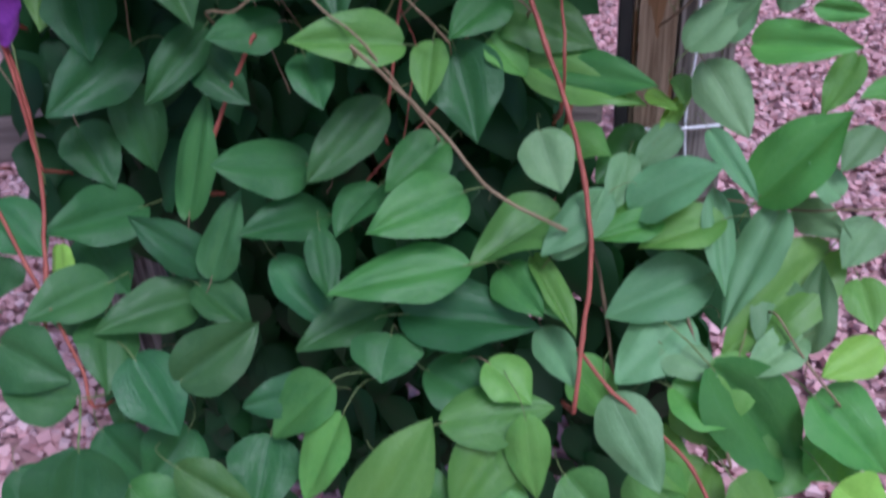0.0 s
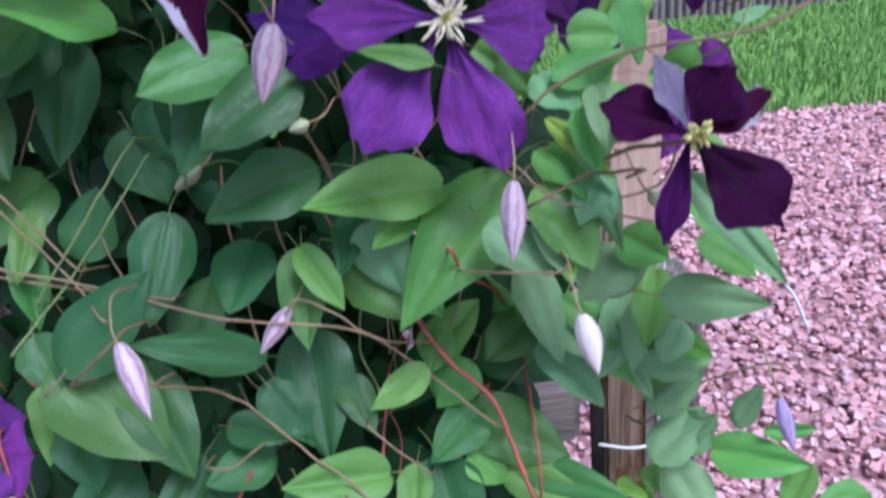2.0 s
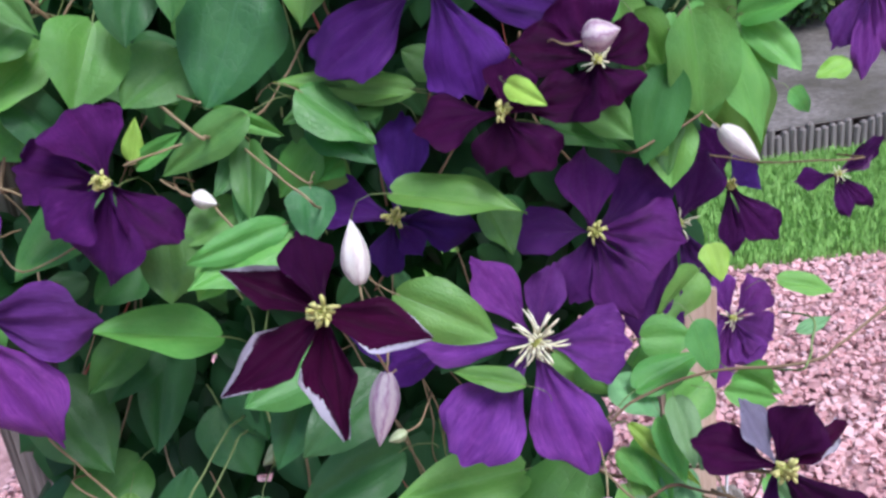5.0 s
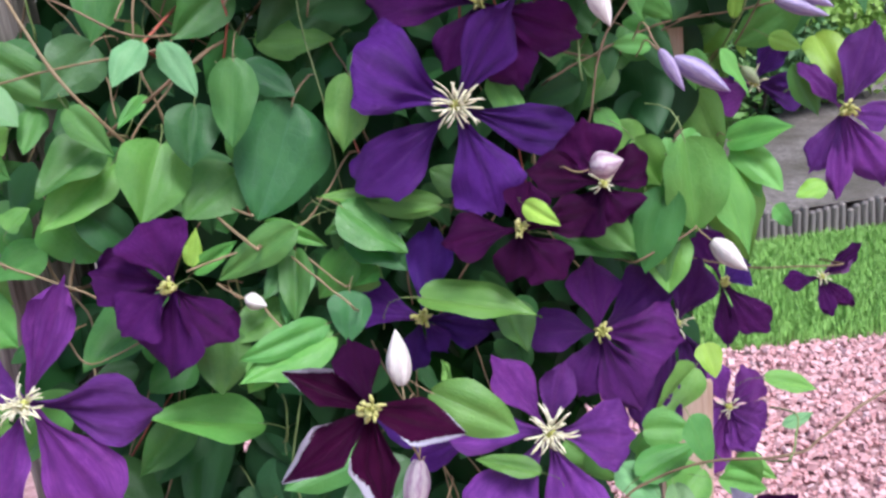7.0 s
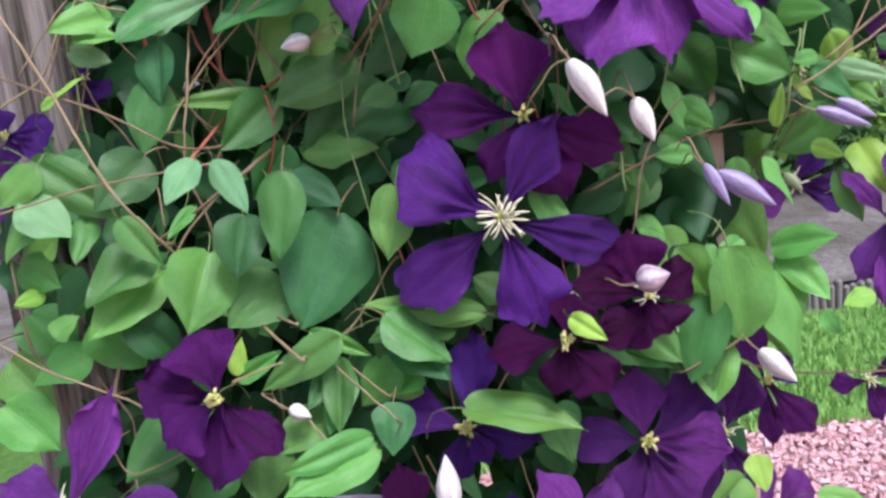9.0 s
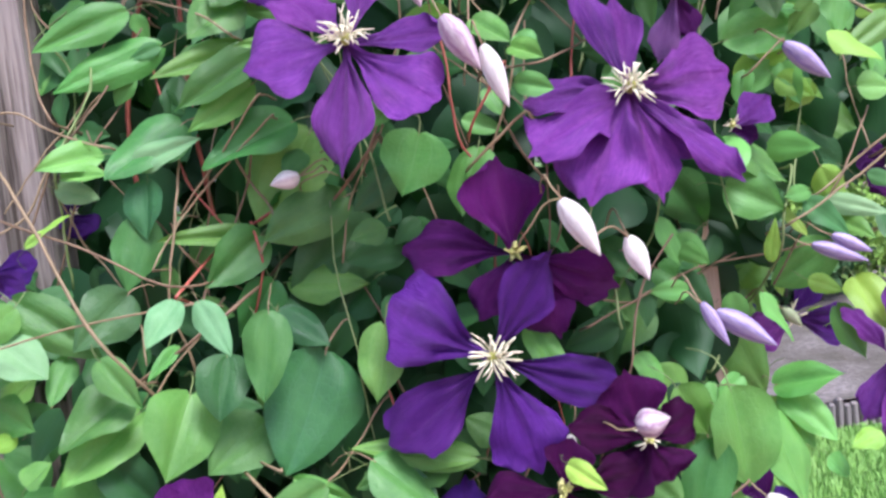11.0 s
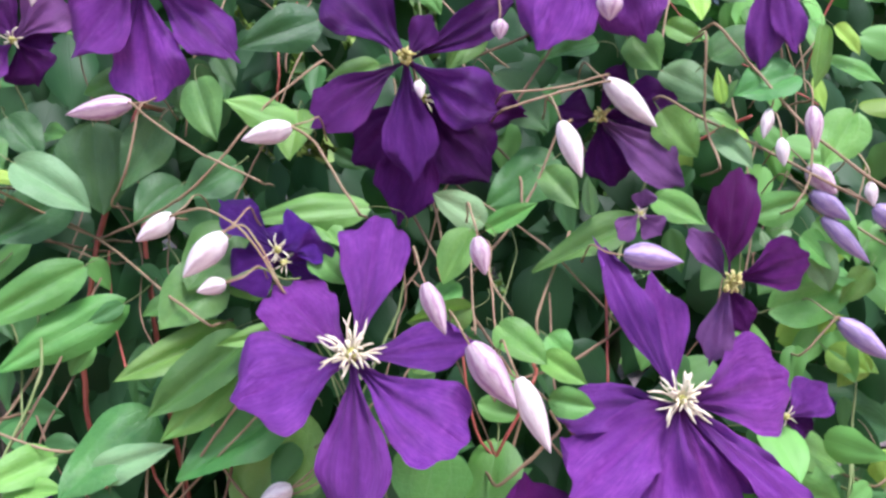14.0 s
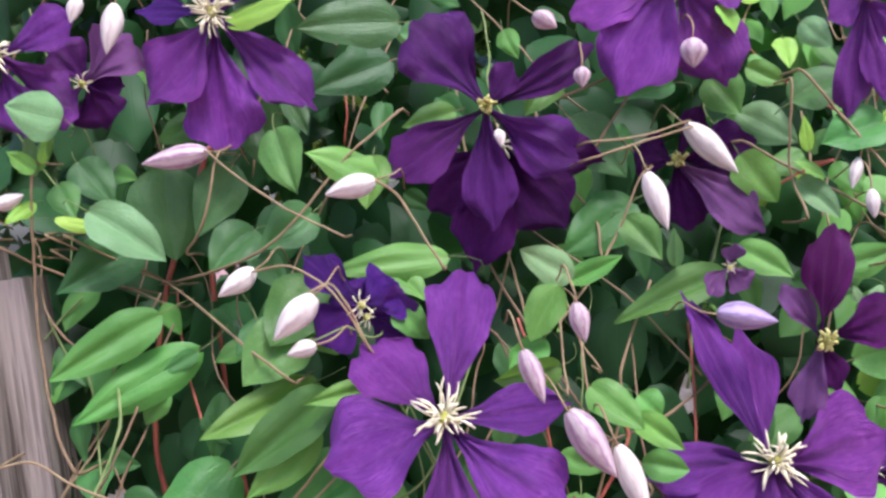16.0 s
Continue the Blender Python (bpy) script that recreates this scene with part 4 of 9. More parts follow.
leaf("pale", (0.3717, 0.0172, 0.5702), (0.4025, -0.0169, 0.5635), 0.0284, (-0.34, -0.47, 0.81))
leaf("pale", (0.4210, -0.0044, 0.5699), (0.3960, -0.0287, 0.5471), 0.0335, (-0.13, -0.60, 0.79))
leaf("lime", (0.4193, -0.0625, 0.5068), (0.3771, -0.0799, 0.4914), 0.0312, (-0.12, -0.47, 0.87))
leaf("pale", (0.3715, -0.0495, 0.5011), (0.3273, -0.0722, 0.4837), 0.0321, (-0.14, -0.42, 0.90))
leaf("pale", (0.2928, -0.0297, 0.5056), (0.2387, -0.0676, 0.4754), 0.0531, (-0.13, -0.49, 0.86))
leaf("pale", (0.1872, 0.0471, 0.6213), (0.2014, 0.0117, 0.5882), 0.0417, (-0.18, -0.71, 0.68))
leaf("fresh", (0.3356, 0.0572, 0.6793), (0.3985, 0.0252, 0.6875), 0.0338, (-0.41, -0.64, 0.66))
leaf("pale", (0.3055, 0.0684, 0.6849), (0.3353, 0.0494, 0.7184), 0.0314, (-0.74, -0.59, 0.32))
leaf("pale", (0.3050, 0.0632, 0.6650), (0.3312, 0.0194, 0.6259), 0.0393, (-0.23, -0.72, 0.66))
leaf("fresh", (0.2920, 0.0649, 0.7201), (0.3268, 0.0668, 0.7524), 0.0289, (-0.42, -0.76, 0.50))
leaf("pale", (0.2840, 0.0671, 0.7562), (0.3251, 0.0427, 0.7733), 0.0258, (-0.59, -0.64, 0.50))
leaf("fresh", (0.1786, 0.0644, 0.6656), (0.2616, 0.0301, 0.6469), 0.0383, (-0.18, -0.76, 0.62))
leaf("mature", (0.1547, 0.0887, 0.7067), (0.2294, 0.0595, 0.6787), 0.0509, (0.03, -0.65, 0.76))
leaf("mature", (0.1615, 0.0787, 0.7139), (0.1224, 0.0449, 0.6935), 0.0386, (0.13, -0.61, 0.78))
leaf("deep", (0.1259, 0.0625, 0.6821), (0.1417, 0.0155, 0.6281), 0.0581, (-0.04, -0.76, 0.65))
leaf("pale", (0.2110, 0.1195, 0.7470), (0.2581, 0.0805, 0.7064), 0.0330, (0.03, -0.70, 0.71))
leaf("deep", (0.1656, 0.1547, 0.7292), (0.2309, 0.1280, 0.6998), 0.0536, (-0.00, -0.74, 0.67))
leaf("fresh", (0.2406, 0.1014, 0.7762), (0.2806, 0.0633, 0.7366), 0.0256, (-0.22, -0.80, 0.55))
leaf("mature", (-0.1303, 0.0508, 0.8067), (-0.0611, 0.0200, 0.7371), 0.0736, (0.45, -0.57, 0.69))
leaf("fresh", (-0.1657, 0.1094, 0.7468), (-0.1717, 0.0549, 0.7067), 0.0503, (0.54, -0.54, 0.65))
leaf("deep", (-0.1197, 0.0305, 0.8094), (-0.0609, 0.0757, 0.8589), 0.0526, (0.10, -0.79, 0.61))
leaf("deep", (-0.0893, 0.0696, 0.7841), (-0.0455, 0.0180, 0.7172), 0.0496, (0.27, -0.67, 0.69))
leaf("deep", (0.0079, 0.0752, 0.7812), (-0.0739, 0.0424, 0.8208), 0.0335, (0.53, -0.59, 0.61))
leaf("deep", (-0.0510, 0.0768, 0.7891), (-0.0266, 0.0988, 0.8392), 0.0482, (-0.15, -0.88, 0.46))
leaf("deep", (0.0357, 0.0999, 0.7846), (0.0485, 0.0389, 0.7062), 0.0610, (0.20, -0.76, 0.62))
leaf("deep", (-0.1231, 0.1918, 0.9955), (-0.1337, 0.1413, 0.9170), 0.0493, (0.51, -0.75, 0.41))
leaf("mature", (0.0257, 0.1130, 1.0003), (-0.0370, 0.0718, 0.9862), 0.0443, (0.32, -0.71, 0.63))
leaf("deep", (0.0593, 0.0973, 0.9816), (-0.0015, 0.0608, 0.9494), 0.0503, (0.01, -0.67, 0.74))
leaf("deep", (0.0036, 0.1312, 0.9800), (-0.0283, 0.0916, 0.9226), 0.0457, (0.22, -0.86, 0.47))
leaf("deep", (0.0575, 0.1284, 0.9039), (-0.0176, 0.0915, 0.8867), 0.0521, (0.24, -0.77, 0.59))
leaf("fresh", (0.1478, 0.0986, 0.8969), (0.0535, 0.0668, 0.9025), 0.0472, (0.25, -0.60, 0.76))
leaf("fresh", (0.1907, 0.0910, 0.9061), (0.1161, 0.0289, 0.8286), 0.0639, (-0.08, -0.74, 0.67))
leaf("deep", (-0.1308, 0.1273, 0.8438), (-0.1168, 0.1539, 0.8921), 0.0432, (0.27, -0.87, 0.40))
leaf("deep", (-0.1222, 0.1610, 1.0098), (-0.1482, 0.1164, 0.9763), 0.0435, (0.32, -0.68, 0.66))
leaf("deep", (-0.0520, 0.1165, 0.8835), (-0.0628, 0.0556, 0.8273), 0.0476, (0.33, -0.67, 0.67))
leaf("deep", (-0.0027, 0.1417, 0.8420), (-0.0185, 0.0910, 0.8095), 0.0535, (-0.16, -0.50, 0.85))
leaf("fresh", (0.0446, 0.0863, 0.8632), (0.0752, 0.0574, 0.8265), 0.0250, (0.15, -0.71, 0.68))
leaf("deep", (0.0812, 0.1148, 0.8732), (0.0729, 0.0734, 0.8444), 0.0252, (0.10, -0.58, 0.81))
leaf("fresh", (0.1266, 0.0931, 0.8796), (0.0985, 0.0629, 0.8705), 0.0205, (0.33, -0.54, 0.77))
leaf("fresh", (0.1412, 0.1023, 0.7726), (0.1250, 0.0785, 0.7523), 0.0268, (0.12, -0.69, 0.71))
leaf("deep", (0.0031, 0.0731, 0.7580), (0.0374, 0.0441, 0.7179), 0.0388, (0.48, -0.46, 0.75))
leaf("mature", (-0.1700, 0.1200, 0.8631), (-0.1567, 0.0810, 0.8101), 0.0290, (0.35, -0.71, 0.61))
leaf("pale", (0.2840, 0.0217, 0.8457), (0.3439, -0.0050, 0.8504), 0.0315, (-0.32, -0.58, 0.75))
leaf("pale", (0.2936, 0.0092, 0.9339), (0.3381, -0.0364, 0.8855), 0.0214, (-0.28, -0.81, 0.51))
leaf("lime", (0.2184, 0.0354, 0.9062), (0.2246, -0.0004, 0.8727), 0.0251, (-0.17, -0.69, 0.70))
leaf("fresh", (0.2117, 0.0412, 0.9194), (0.2378, -0.0028, 0.8810), 0.0380, (-0.06, -0.68, 0.73))
leaf("pale", (0.2620, 0.0405, 0.8707), (0.2321, 0.0173, 0.8486), 0.0377, (-0.00, -0.69, 0.73))
leaf("fresh", (0.2898, 0.0688, 0.8355), (0.2769, 0.0362, 0.7916), 0.0289, (-0.04, -0.80, 0.60))
leaf("pale", (0.2433, 0.0439, 0.9269), (0.2574, 0.0149, 0.8847), 0.0218, (-0.09, -0.83, 0.54))
leaf("mature", (0.2032, 0.1324, 0.7575), (0.1676, 0.1075, 0.7376), 0.0419, (0.05, -0.67, 0.75))
leaf("pale", (0.2036, 0.1293, 0.8168), (0.2233, 0.0692, 0.7618), 0.0362, (0.15, -0.64, 0.75))
leaf("fresh", (0.2105, 0.0526, 0.9373), (0.2305, 0.0282, 0.9224), 0.0186, (-0.17, -0.61, 0.78))
leaf("fresh", (-0.0578, 0.1222, 1.0183), (-0.1298, 0.0796, 1.0516), 0.0415, (0.59, -0.51, 0.63))
leaf("mature", (-0.1185, 0.1349, 1.0232), (-0.1537, 0.1008, 0.9934), 0.0354, (0.28, -0.78, 0.56))
leaf("mature", (-0.1119, 0.1486, 1.0697), (-0.1408, 0.1239, 1.0530), 0.0370, (0.40, -0.79, 0.47))
leaf("mature", (-0.0687, 0.1001, 1.1079), (-0.0710, 0.0829, 1.0627), 0.0413, (0.06, -0.93, 0.35))
leaf("mature", (-0.0266, 0.1249, 1.1140), (-0.0630, 0.0950, 1.0964), 0.0320, (0.25, -0.70, 0.67))
leaf("fresh", (0.0113, 0.0916, 1.1068), (-0.0486, 0.0610, 1.0973), 0.0234, (0.36, -0.83, 0.42))
leaf("fresh", (-0.0294, 0.0845, 1.0891), (-0.0461, 0.0620, 1.0715), 0.0252, (0.33, -0.72, 0.61))
leaf("mature", (-0.0054, 0.1257, 1.1473), (-0.0201, 0.0993, 1.1057), 0.0256, (0.01, -0.85, 0.53))
leaf("deep", (-0.0138, 0.1281, 1.1479), (-0.0343, 0.1048, 1.1260), 0.0228, (0.45, -0.79, 0.42))
leaf("mature", (-0.1596, 0.1639, 0.8971), (-0.2104, 0.0891, 0.8733), 0.0579, (0.49, -0.55, 0.68))
leaf("fresh", (-0.1587, 0.1299, 0.8889), (-0.1614, 0.0831, 0.8518), 0.0241, (0.50, -0.55, 0.66))
leaf("deep", (-0.2024, 0.1446, 0.9829), (-0.1573, 0.1139, 0.9176), 0.0643, (0.45, -0.65, 0.61))
leaf("mature", (0.2763, 0.3960, 0.7887), (0.3559, 0.3860, 0.8310), 0.0545, (-0.39, -0.73, 0.56))
leaf("pale", (0.2141, 0.0803, 0.9767), (0.2364, 0.0478, 0.9616), 0.0276, (-0.17, -0.51, 0.84))
leaf("lime", (0.2171, 0.0497, 0.9586), (0.2530, 0.0155, 0.9320), 0.0123, (-0.09, -0.67, 0.74))
leaf("fresh", (0.3916, 0.3699, 0.8042), (0.4242, 0.3426, 0.7844), 0.0254, (-0.32, -0.78, 0.54))
leaf("pale", (0.2350, 0.0444, 0.9249), (0.2511, 0.0091, 0.9087), 0.0295, (-0.40, -0.53, 0.75))
leaf("pale", (0.2450, 0.0421, 0.9800), (0.2470, 0.0044, 0.9516), 0.0213, (0.04, -0.60, 0.80))
leaf("fresh", (0.2365, 0.0435, 0.9648), (0.2441, 0.0128, 0.9349), 0.0197, (-0.15, -0.71, 0.69))
leaf("pale", (0.2505, 0.0378, 0.9305), (0.2306, 0.0100, 0.9065), 0.0254, (-0.15, -0.58, 0.80))
leaf("fresh", (0.2254, 0.0635, 0.9384), (0.2365, 0.0169, 0.9171), 0.0219, (-0.32, -0.46, 0.83))
leaf("fresh", (-0.0618, 0.2249, 1.3500), (-0.1262, 0.1883, 1.3550), 0.0196, (0.49, -0.83, 0.28))
leaf("mature", (0.0191, 0.2199, 1.3728), (-0.0484, 0.2029, 1.3448), 0.0457, (0.11, -0.95, 0.30))
leaf("fresh", (-0.0362, 0.2329, 1.3089), (0.0291, 0.2226, 1.3008), 0.0348, (-0.05, -0.81, 0.59))
leaf("mature", (-0.1393, 0.2052, 1.3751), (-0.1544, 0.1886, 1.3185), 0.0395, (0.35, -0.92, 0.18))
leaf("mature", (-0.0544, 0.2231, 1.3492), (-0.0944, 0.1889, 1.3140), 0.0409, (0.48, -0.84, 0.27))
leaf("mature", (-0.0350, 0.1396, 1.2979), (-0.0415, 0.1209, 1.2367), 0.0349, (0.32, -0.92, 0.25))
leaf("deep", (-0.0728, 0.1531, 1.2668), (-0.0779, 0.1316, 1.2231), 0.0405, (0.41, -0.83, 0.36))
leaf("fresh", (-0.1057, 0.1586, 1.2401), (-0.1189, 0.1198, 1.1856), 0.0568, (0.50, -0.76, 0.42))
leaf("mature", (-0.1529, 0.1621, 1.2455), (-0.1933, 0.1263, 1.2150), 0.0452, (0.23, -0.77, 0.60))
leaf("fresh", (-0.1521, 0.1745, 1.2271), (-0.1989, 0.1282, 1.1872), 0.0433, (0.29, -0.78, 0.56))
leaf("mature", (-0.2289, 0.1616, 1.3239), (-0.1710, 0.1699, 1.2712), 0.0362, (0.32, -0.93, 0.20))
leaf("deep", (-0.1480, 0.1757, 1.3182), (-0.1835, 0.1489, 1.2829), 0.0461, (0.49, -0.86, 0.15))
leaf("pale", (-0.0807, 0.0875, 1.3168), (-0.0978, 0.0674, 1.2910), 0.0244, (0.00, -0.79, 0.61))
leaf("pale", (-0.0680, 0.0905, 1.3152), (-0.0489, 0.0809, 1.2783), 0.0205, (0.37, -0.83, 0.41))
leaf("mature", (-0.1622, 0.1412, 1.2752), (-0.1346, 0.1378, 1.2379), 0.0256, (0.34, -0.88, 0.33))
leaf("fresh", (-0.1110, 0.1604, 1.2765), (-0.1268, 0.1338, 1.2567), 0.0117, (0.43, -0.69, 0.59))
leaf("pale", (-0.2339, 0.1423, 1.2965), (-0.1995, 0.1369, 1.2663), 0.0378, (0.38, -0.74, 0.56))
leaf("mature", (-0.1982, 0.1700, 1.2760), (-0.2021, 0.1400, 1.2457), 0.0223, (0.40, -0.68, 0.62))
leaf("lime", (-0.2464, 0.3218, 1.3915), (-0.2888, 0.2939, 1.3641), 0.0174, (0.36, -0.87, 0.33))
leaf("deep", (-0.0040, 0.1750, 1.2585), (-0.0385, 0.1420, 1.1776), 0.0759, (0.28, -0.93, 0.26))
leaf("deep", (0.0338, 0.2626, 1.3494), (-0.0370, 0.2273, 1.2995), 0.0658, (0.25, -0.92, 0.30))
leaf("deep", (-0.0378, 0.1822, 1.2924), (0.0007, 0.1648, 1.2637), 0.0296, (0.08, -0.80, 0.59))
leaf("fresh", (0.0432, 0.1682, 1.2738), (0.0325, 0.1512, 1.2190), 0.0383, (-0.21, -0.92, 0.33))
leaf("mature", (0.0491, 0.2012, 1.3442), (0.0212, 0.1910, 1.3388), 0.0229, (0.24, -0.87, 0.42))
leaf("mature", (-0.0548, 0.1676, 1.2112), (-0.0930, 0.1360, 1.1841), 0.0522, (0.28, -0.80, 0.53))
leaf("lime", (-0.2375, 0.1539, 1.2238), (-0.2496, 0.1299, 1.2210), 0.0147, (0.78, -0.45, 0.44))
leaf("fresh", (0.0142, 0.0880, 1.0980), (-0.0498, 0.0561, 1.0813), 0.0380, (0.12, -0.64, 0.76))
leaf("fresh", (-0.0298, 0.1309, 1.1770), (0.0151, 0.1244, 1.1559), 0.0135, (0.10, -0.87, 0.48))
leaf("mature", (-0.0098, 0.1252, 1.1543), (-0.0119, 0.0955, 1.1064), 0.0245, (-0.03, -0.85, 0.53))
leaf("fresh", (0.3663, 0.5035, 1.1309), (0.3836, 0.4659, 1.0304), 0.0868, (-0.12, -0.94, 0.33))
leaf("fresh", (0.4180, 0.4854, 1.0989), (0.4306, 0.4464, 0.9997), 0.0730, (-0.61, -0.76, 0.22))
leaf("fresh", (0.3367, 0.2036, 1.1877), (0.3785, 0.1715, 1.1995), 0.0301, (-0.60, -0.59, 0.53))
leaf("fresh", (0.3398, 0.1995, 1.1853), (0.3679, 0.1692, 1.1490), 0.0278, (-0.25, -0.83, 0.50))
leaf("fresh", (0.3506, 0.3662, 1.1940), (0.3703, 0.3406, 1.1543), 0.0448, (-0.26, -0.87, 0.43))
leaf("mature", (0.3434, 0.5077, 1.0680), (0.3652, 0.4562, 0.9885), 0.0697, (-0.23, -0.84, 0.48))
leaf("mature", (0.2176, 0.1616, 1.1514), (0.2430, 0.1250, 1.1260), 0.0322, (-0.29, -0.67, 0.68))
leaf("lime", (0.1608, 0.0937, 1.1794), (0.1822, 0.0709, 1.1679), 0.0161, (-0.50, -0.71, 0.49))
leaf("deep", (0.4457, 0.3488, 1.3034), (0.4082, 0.3474, 1.2371), 0.0506, (-0.19, -0.97, 0.13))
leaf("lime", (0.4157, 0.2301, 1.2610), (0.4230, 0.1960, 1.2228), 0.0328, (-0.23, -0.75, 0.62))
leaf("lime", (0.4195, 0.3521, 1.2126), (0.4385, 0.3198, 1.2102), 0.0289, (-0.50, -0.35, 0.79))
leaf("fresh", (0.4049, 0.2358, 1.3109), (0.4218, 0.1982, 1.2928), 0.0202, (-0.47, -0.54, 0.70))
leaf("lime", (0.3452, 0.2131, 1.2836), (0.3481, 0.2027, 1.3178), 0.0121, (-0.46, -0.86, -0.22))
leaf("mature", (0.2168, 0.2295, 1.3128), (0.2416, 0.2163, 1.2789), 0.0294, (-0.20, -0.95, 0.23))
leaf("pale", (0.2971, 0.2434, 1.3104), (0.2731, 0.2443, 1.2836), 0.0308, (-0.08, -1.00, 0.04))
leaf("fresh", (0.2356, 0.2131, 1.2225), (0.2470, 0.2005, 1.1933), 0.0225, (0.24, -0.85, 0.46))
leaf("lime", (0.4012, 0.1711, 1.1523), (0.3777, 0.1688, 1.1444), 0.0187, (-0.17, -0.68, 0.71))
leaf("mature", (-0.1195, 0.1441, 1.1265), (-0.1736, 0.0911, 1.0878), 0.0644, (0.01, -0.60, 0.80))
leaf("lime", (-0.0872, 0.1182, 1.1535), (-0.0806, 0.1248, 1.1800), 0.0139, (0.08, -0.97, 0.22))
leaf("fresh", (-0.0863, 0.1209, 1.1480), (-0.0504, 0.1216, 1.1681), 0.0149, (-0.16, -0.93, 0.32))
leaf("fresh", (-0.1550, 0.2738, 1.5510), (-0.2249, 0.2380, 1.5183), 0.0338, (0.39, -0.91, 0.15))
leaf("fresh", (-0.1340, 0.2831, 1.5190), (-0.2169, 0.2442, 1.4839), 0.0379, (0.38, -0.92, 0.11))
leaf("fresh", (-0.0419, 0.2259, 1.4972), (-0.1146, 0.1867, 1.4772), 0.0273, (0.41, -0.88, 0.25))
leaf("fresh", (-0.0431, 0.2099, 1.4674), (-0.0915, 0.1890, 1.4342), 0.0285, (0.28, -0.94, 0.19))
leaf("mature", (-0.1060, 0.2288, 1.4461), (-0.1591, 0.1877, 1.4063), 0.0495, (0.26, -0.82, 0.50))
leaf("pale", (-0.1407, 0.2038, 1.4156), (-0.0838, 0.1949, 1.4296), 0.0245, (-0.20, -0.96, 0.19))
leaf("fresh", (-0.1702, 0.2141, 1.4280), (-0.2094, 0.1806, 1.4188), 0.0271, (0.47, -0.70, 0.54))
leaf("mature", (-0.0173, 0.2319, 1.4377), (-0.0852, 0.1976, 1.4059), 0.0479, (0.21, -0.85, 0.47))
leaf("fresh", (-0.0073, 0.2440, 1.4281), (-0.0562, 0.2274, 1.3550), 0.0731, (-0.12, -0.95, 0.30))
leaf("fresh", (0.0850, 0.1747, 1.4121), (0.0672, 0.1668, 1.3670), 0.0522, (0.11, -0.99, 0.13))
leaf("mature", (-0.0463, 0.2206, 1.5373), (-0.0849, 0.1984, 1.5054), 0.0432, (0.19, -0.90, 0.39))
leaf("fresh", (0.0777, 0.1845, 1.4468), (0.0514, 0.1691, 1.4200), 0.0275, (0.11, -0.90, 0.42))
leaf("pale", (0.4021, 0.2983, 1.3346), (0.3497, 0.3097, 1.3652), 0.0424, (-0.04, -0.96, 0.28))
leaf("fresh", (0.4213, 0.3195, 1.4144), (0.4632, 0.2976, 1.3654), 0.0396, (-0.01, -0.92, 0.40))
leaf("pale", (0.3984, 0.2312, 1.3264), (0.4378, 0.2116, 1.3109), 0.0192, (-0.30, -0.88, 0.36))
leaf("deep", (0.4338, 0.2833, 1.3503), (0.3647, 0.3004, 1.3853), 0.0447, (0.01, -0.89, 0.46))
leaf("mature", (0.2483, 0.2232, 1.2580), (0.2093, 0.2101, 1.2230), 0.0376, (-0.12, -0.88, 0.46))
leaf("fresh", (0.0575, 0.2512, 1.5690), (-0.0283, 0.2283, 1.5695), 0.0285, (0.24, -0.90, 0.35))
leaf("fresh", (0.0154, 0.2499, 1.5685), (0.0418, 0.2313, 1.5392), 0.0213, (0.16, -0.76, 0.63))
leaf("fresh", (-0.0151, 0.2352, 1.5246), (-0.0473, 0.2157, 1.5287), 0.0230, (0.50, -0.74, 0.44))
leaf("fresh", (0.0033, 0.2085, 1.4945), (-0.0455, 0.1798, 1.4932), 0.0163, (0.47, -0.81, 0.35))
leaf("pale", (0.1347, 0.2016, 1.5491), (0.1029, 0.1947, 1.5724), 0.0244, (0.32, -0.93, 0.16))
leaf("fresh", (0.1241, 0.1933, 1.5459), (0.1018, 0.1877, 1.5131), 0.0254, (-0.30, -0.88, 0.36))
leaf("fresh", (0.1376, 0.2269, 1.5442), (0.1737, 0.2187, 1.5581), 0.0158, (-0.33, -0.88, 0.34))
leaf("fresh", (0.1323, 0.1603, 1.4872), (0.1564, 0.1349, 1.4645), 0.0248, (-0.14, -0.73, 0.67))
leaf("fresh", (0.1277, 0.2214, 1.3977), (0.1099, 0.1870, 1.3461), 0.0427, (-0.26, -0.76, 0.60))
leaf("fresh", (0.1580, 0.1586, 1.4647), (0.1780, 0.1309, 1.4505), 0.0183, (-0.36, -0.62, 0.70))
leaf("pale", (0.2109, 0.2305, 1.5453), (0.2076, 0.2121, 1.5727), 0.0112, (-0.20, -0.80, -0.56))
leaf("mature", (-0.0330, 0.2278, 1.5653), (-0.0641, 0.2028, 1.5287), 0.0474, (0.22, -0.88, 0.42))
leaf("mature", (0.2008, 0.2940, 1.5898), (0.1417, 0.2819, 1.5576), 0.0436, (-0.08, -0.87, 0.48))
leaf("mature", (0.1865, 0.2548, 1.5799), (0.2035, 0.2335, 1.5495), 0.0254, (-0.29, -0.85, 0.44))
leaf("mature", (0.2431, 0.2268, 1.5370), (0.1670, 0.2364, 1.5103), 0.0304, (-0.27, -0.85, 0.46))
leaf("fresh", (0.2594, 0.2400, 1.5516), (0.2853, 0.2133, 1.5292), 0.0238, (-0.35, -0.78, 0.52))
leaf("mature", (0.2736, 0.3058, 1.6758), (0.2843, 0.2792, 1.6442), 0.0326, (-0.46, -0.75, 0.47))
leaf("fresh", (0.2960, 0.2891, 1.6793), (0.3181, 0.2779, 1.6623), 0.0188, (-0.35, -0.92, 0.15))
leaf("lime", (0.3061, 0.2479, 1.6915), (0.3014, 0.2303, 1.6693), 0.0169, (-0.10, -0.77, 0.63))
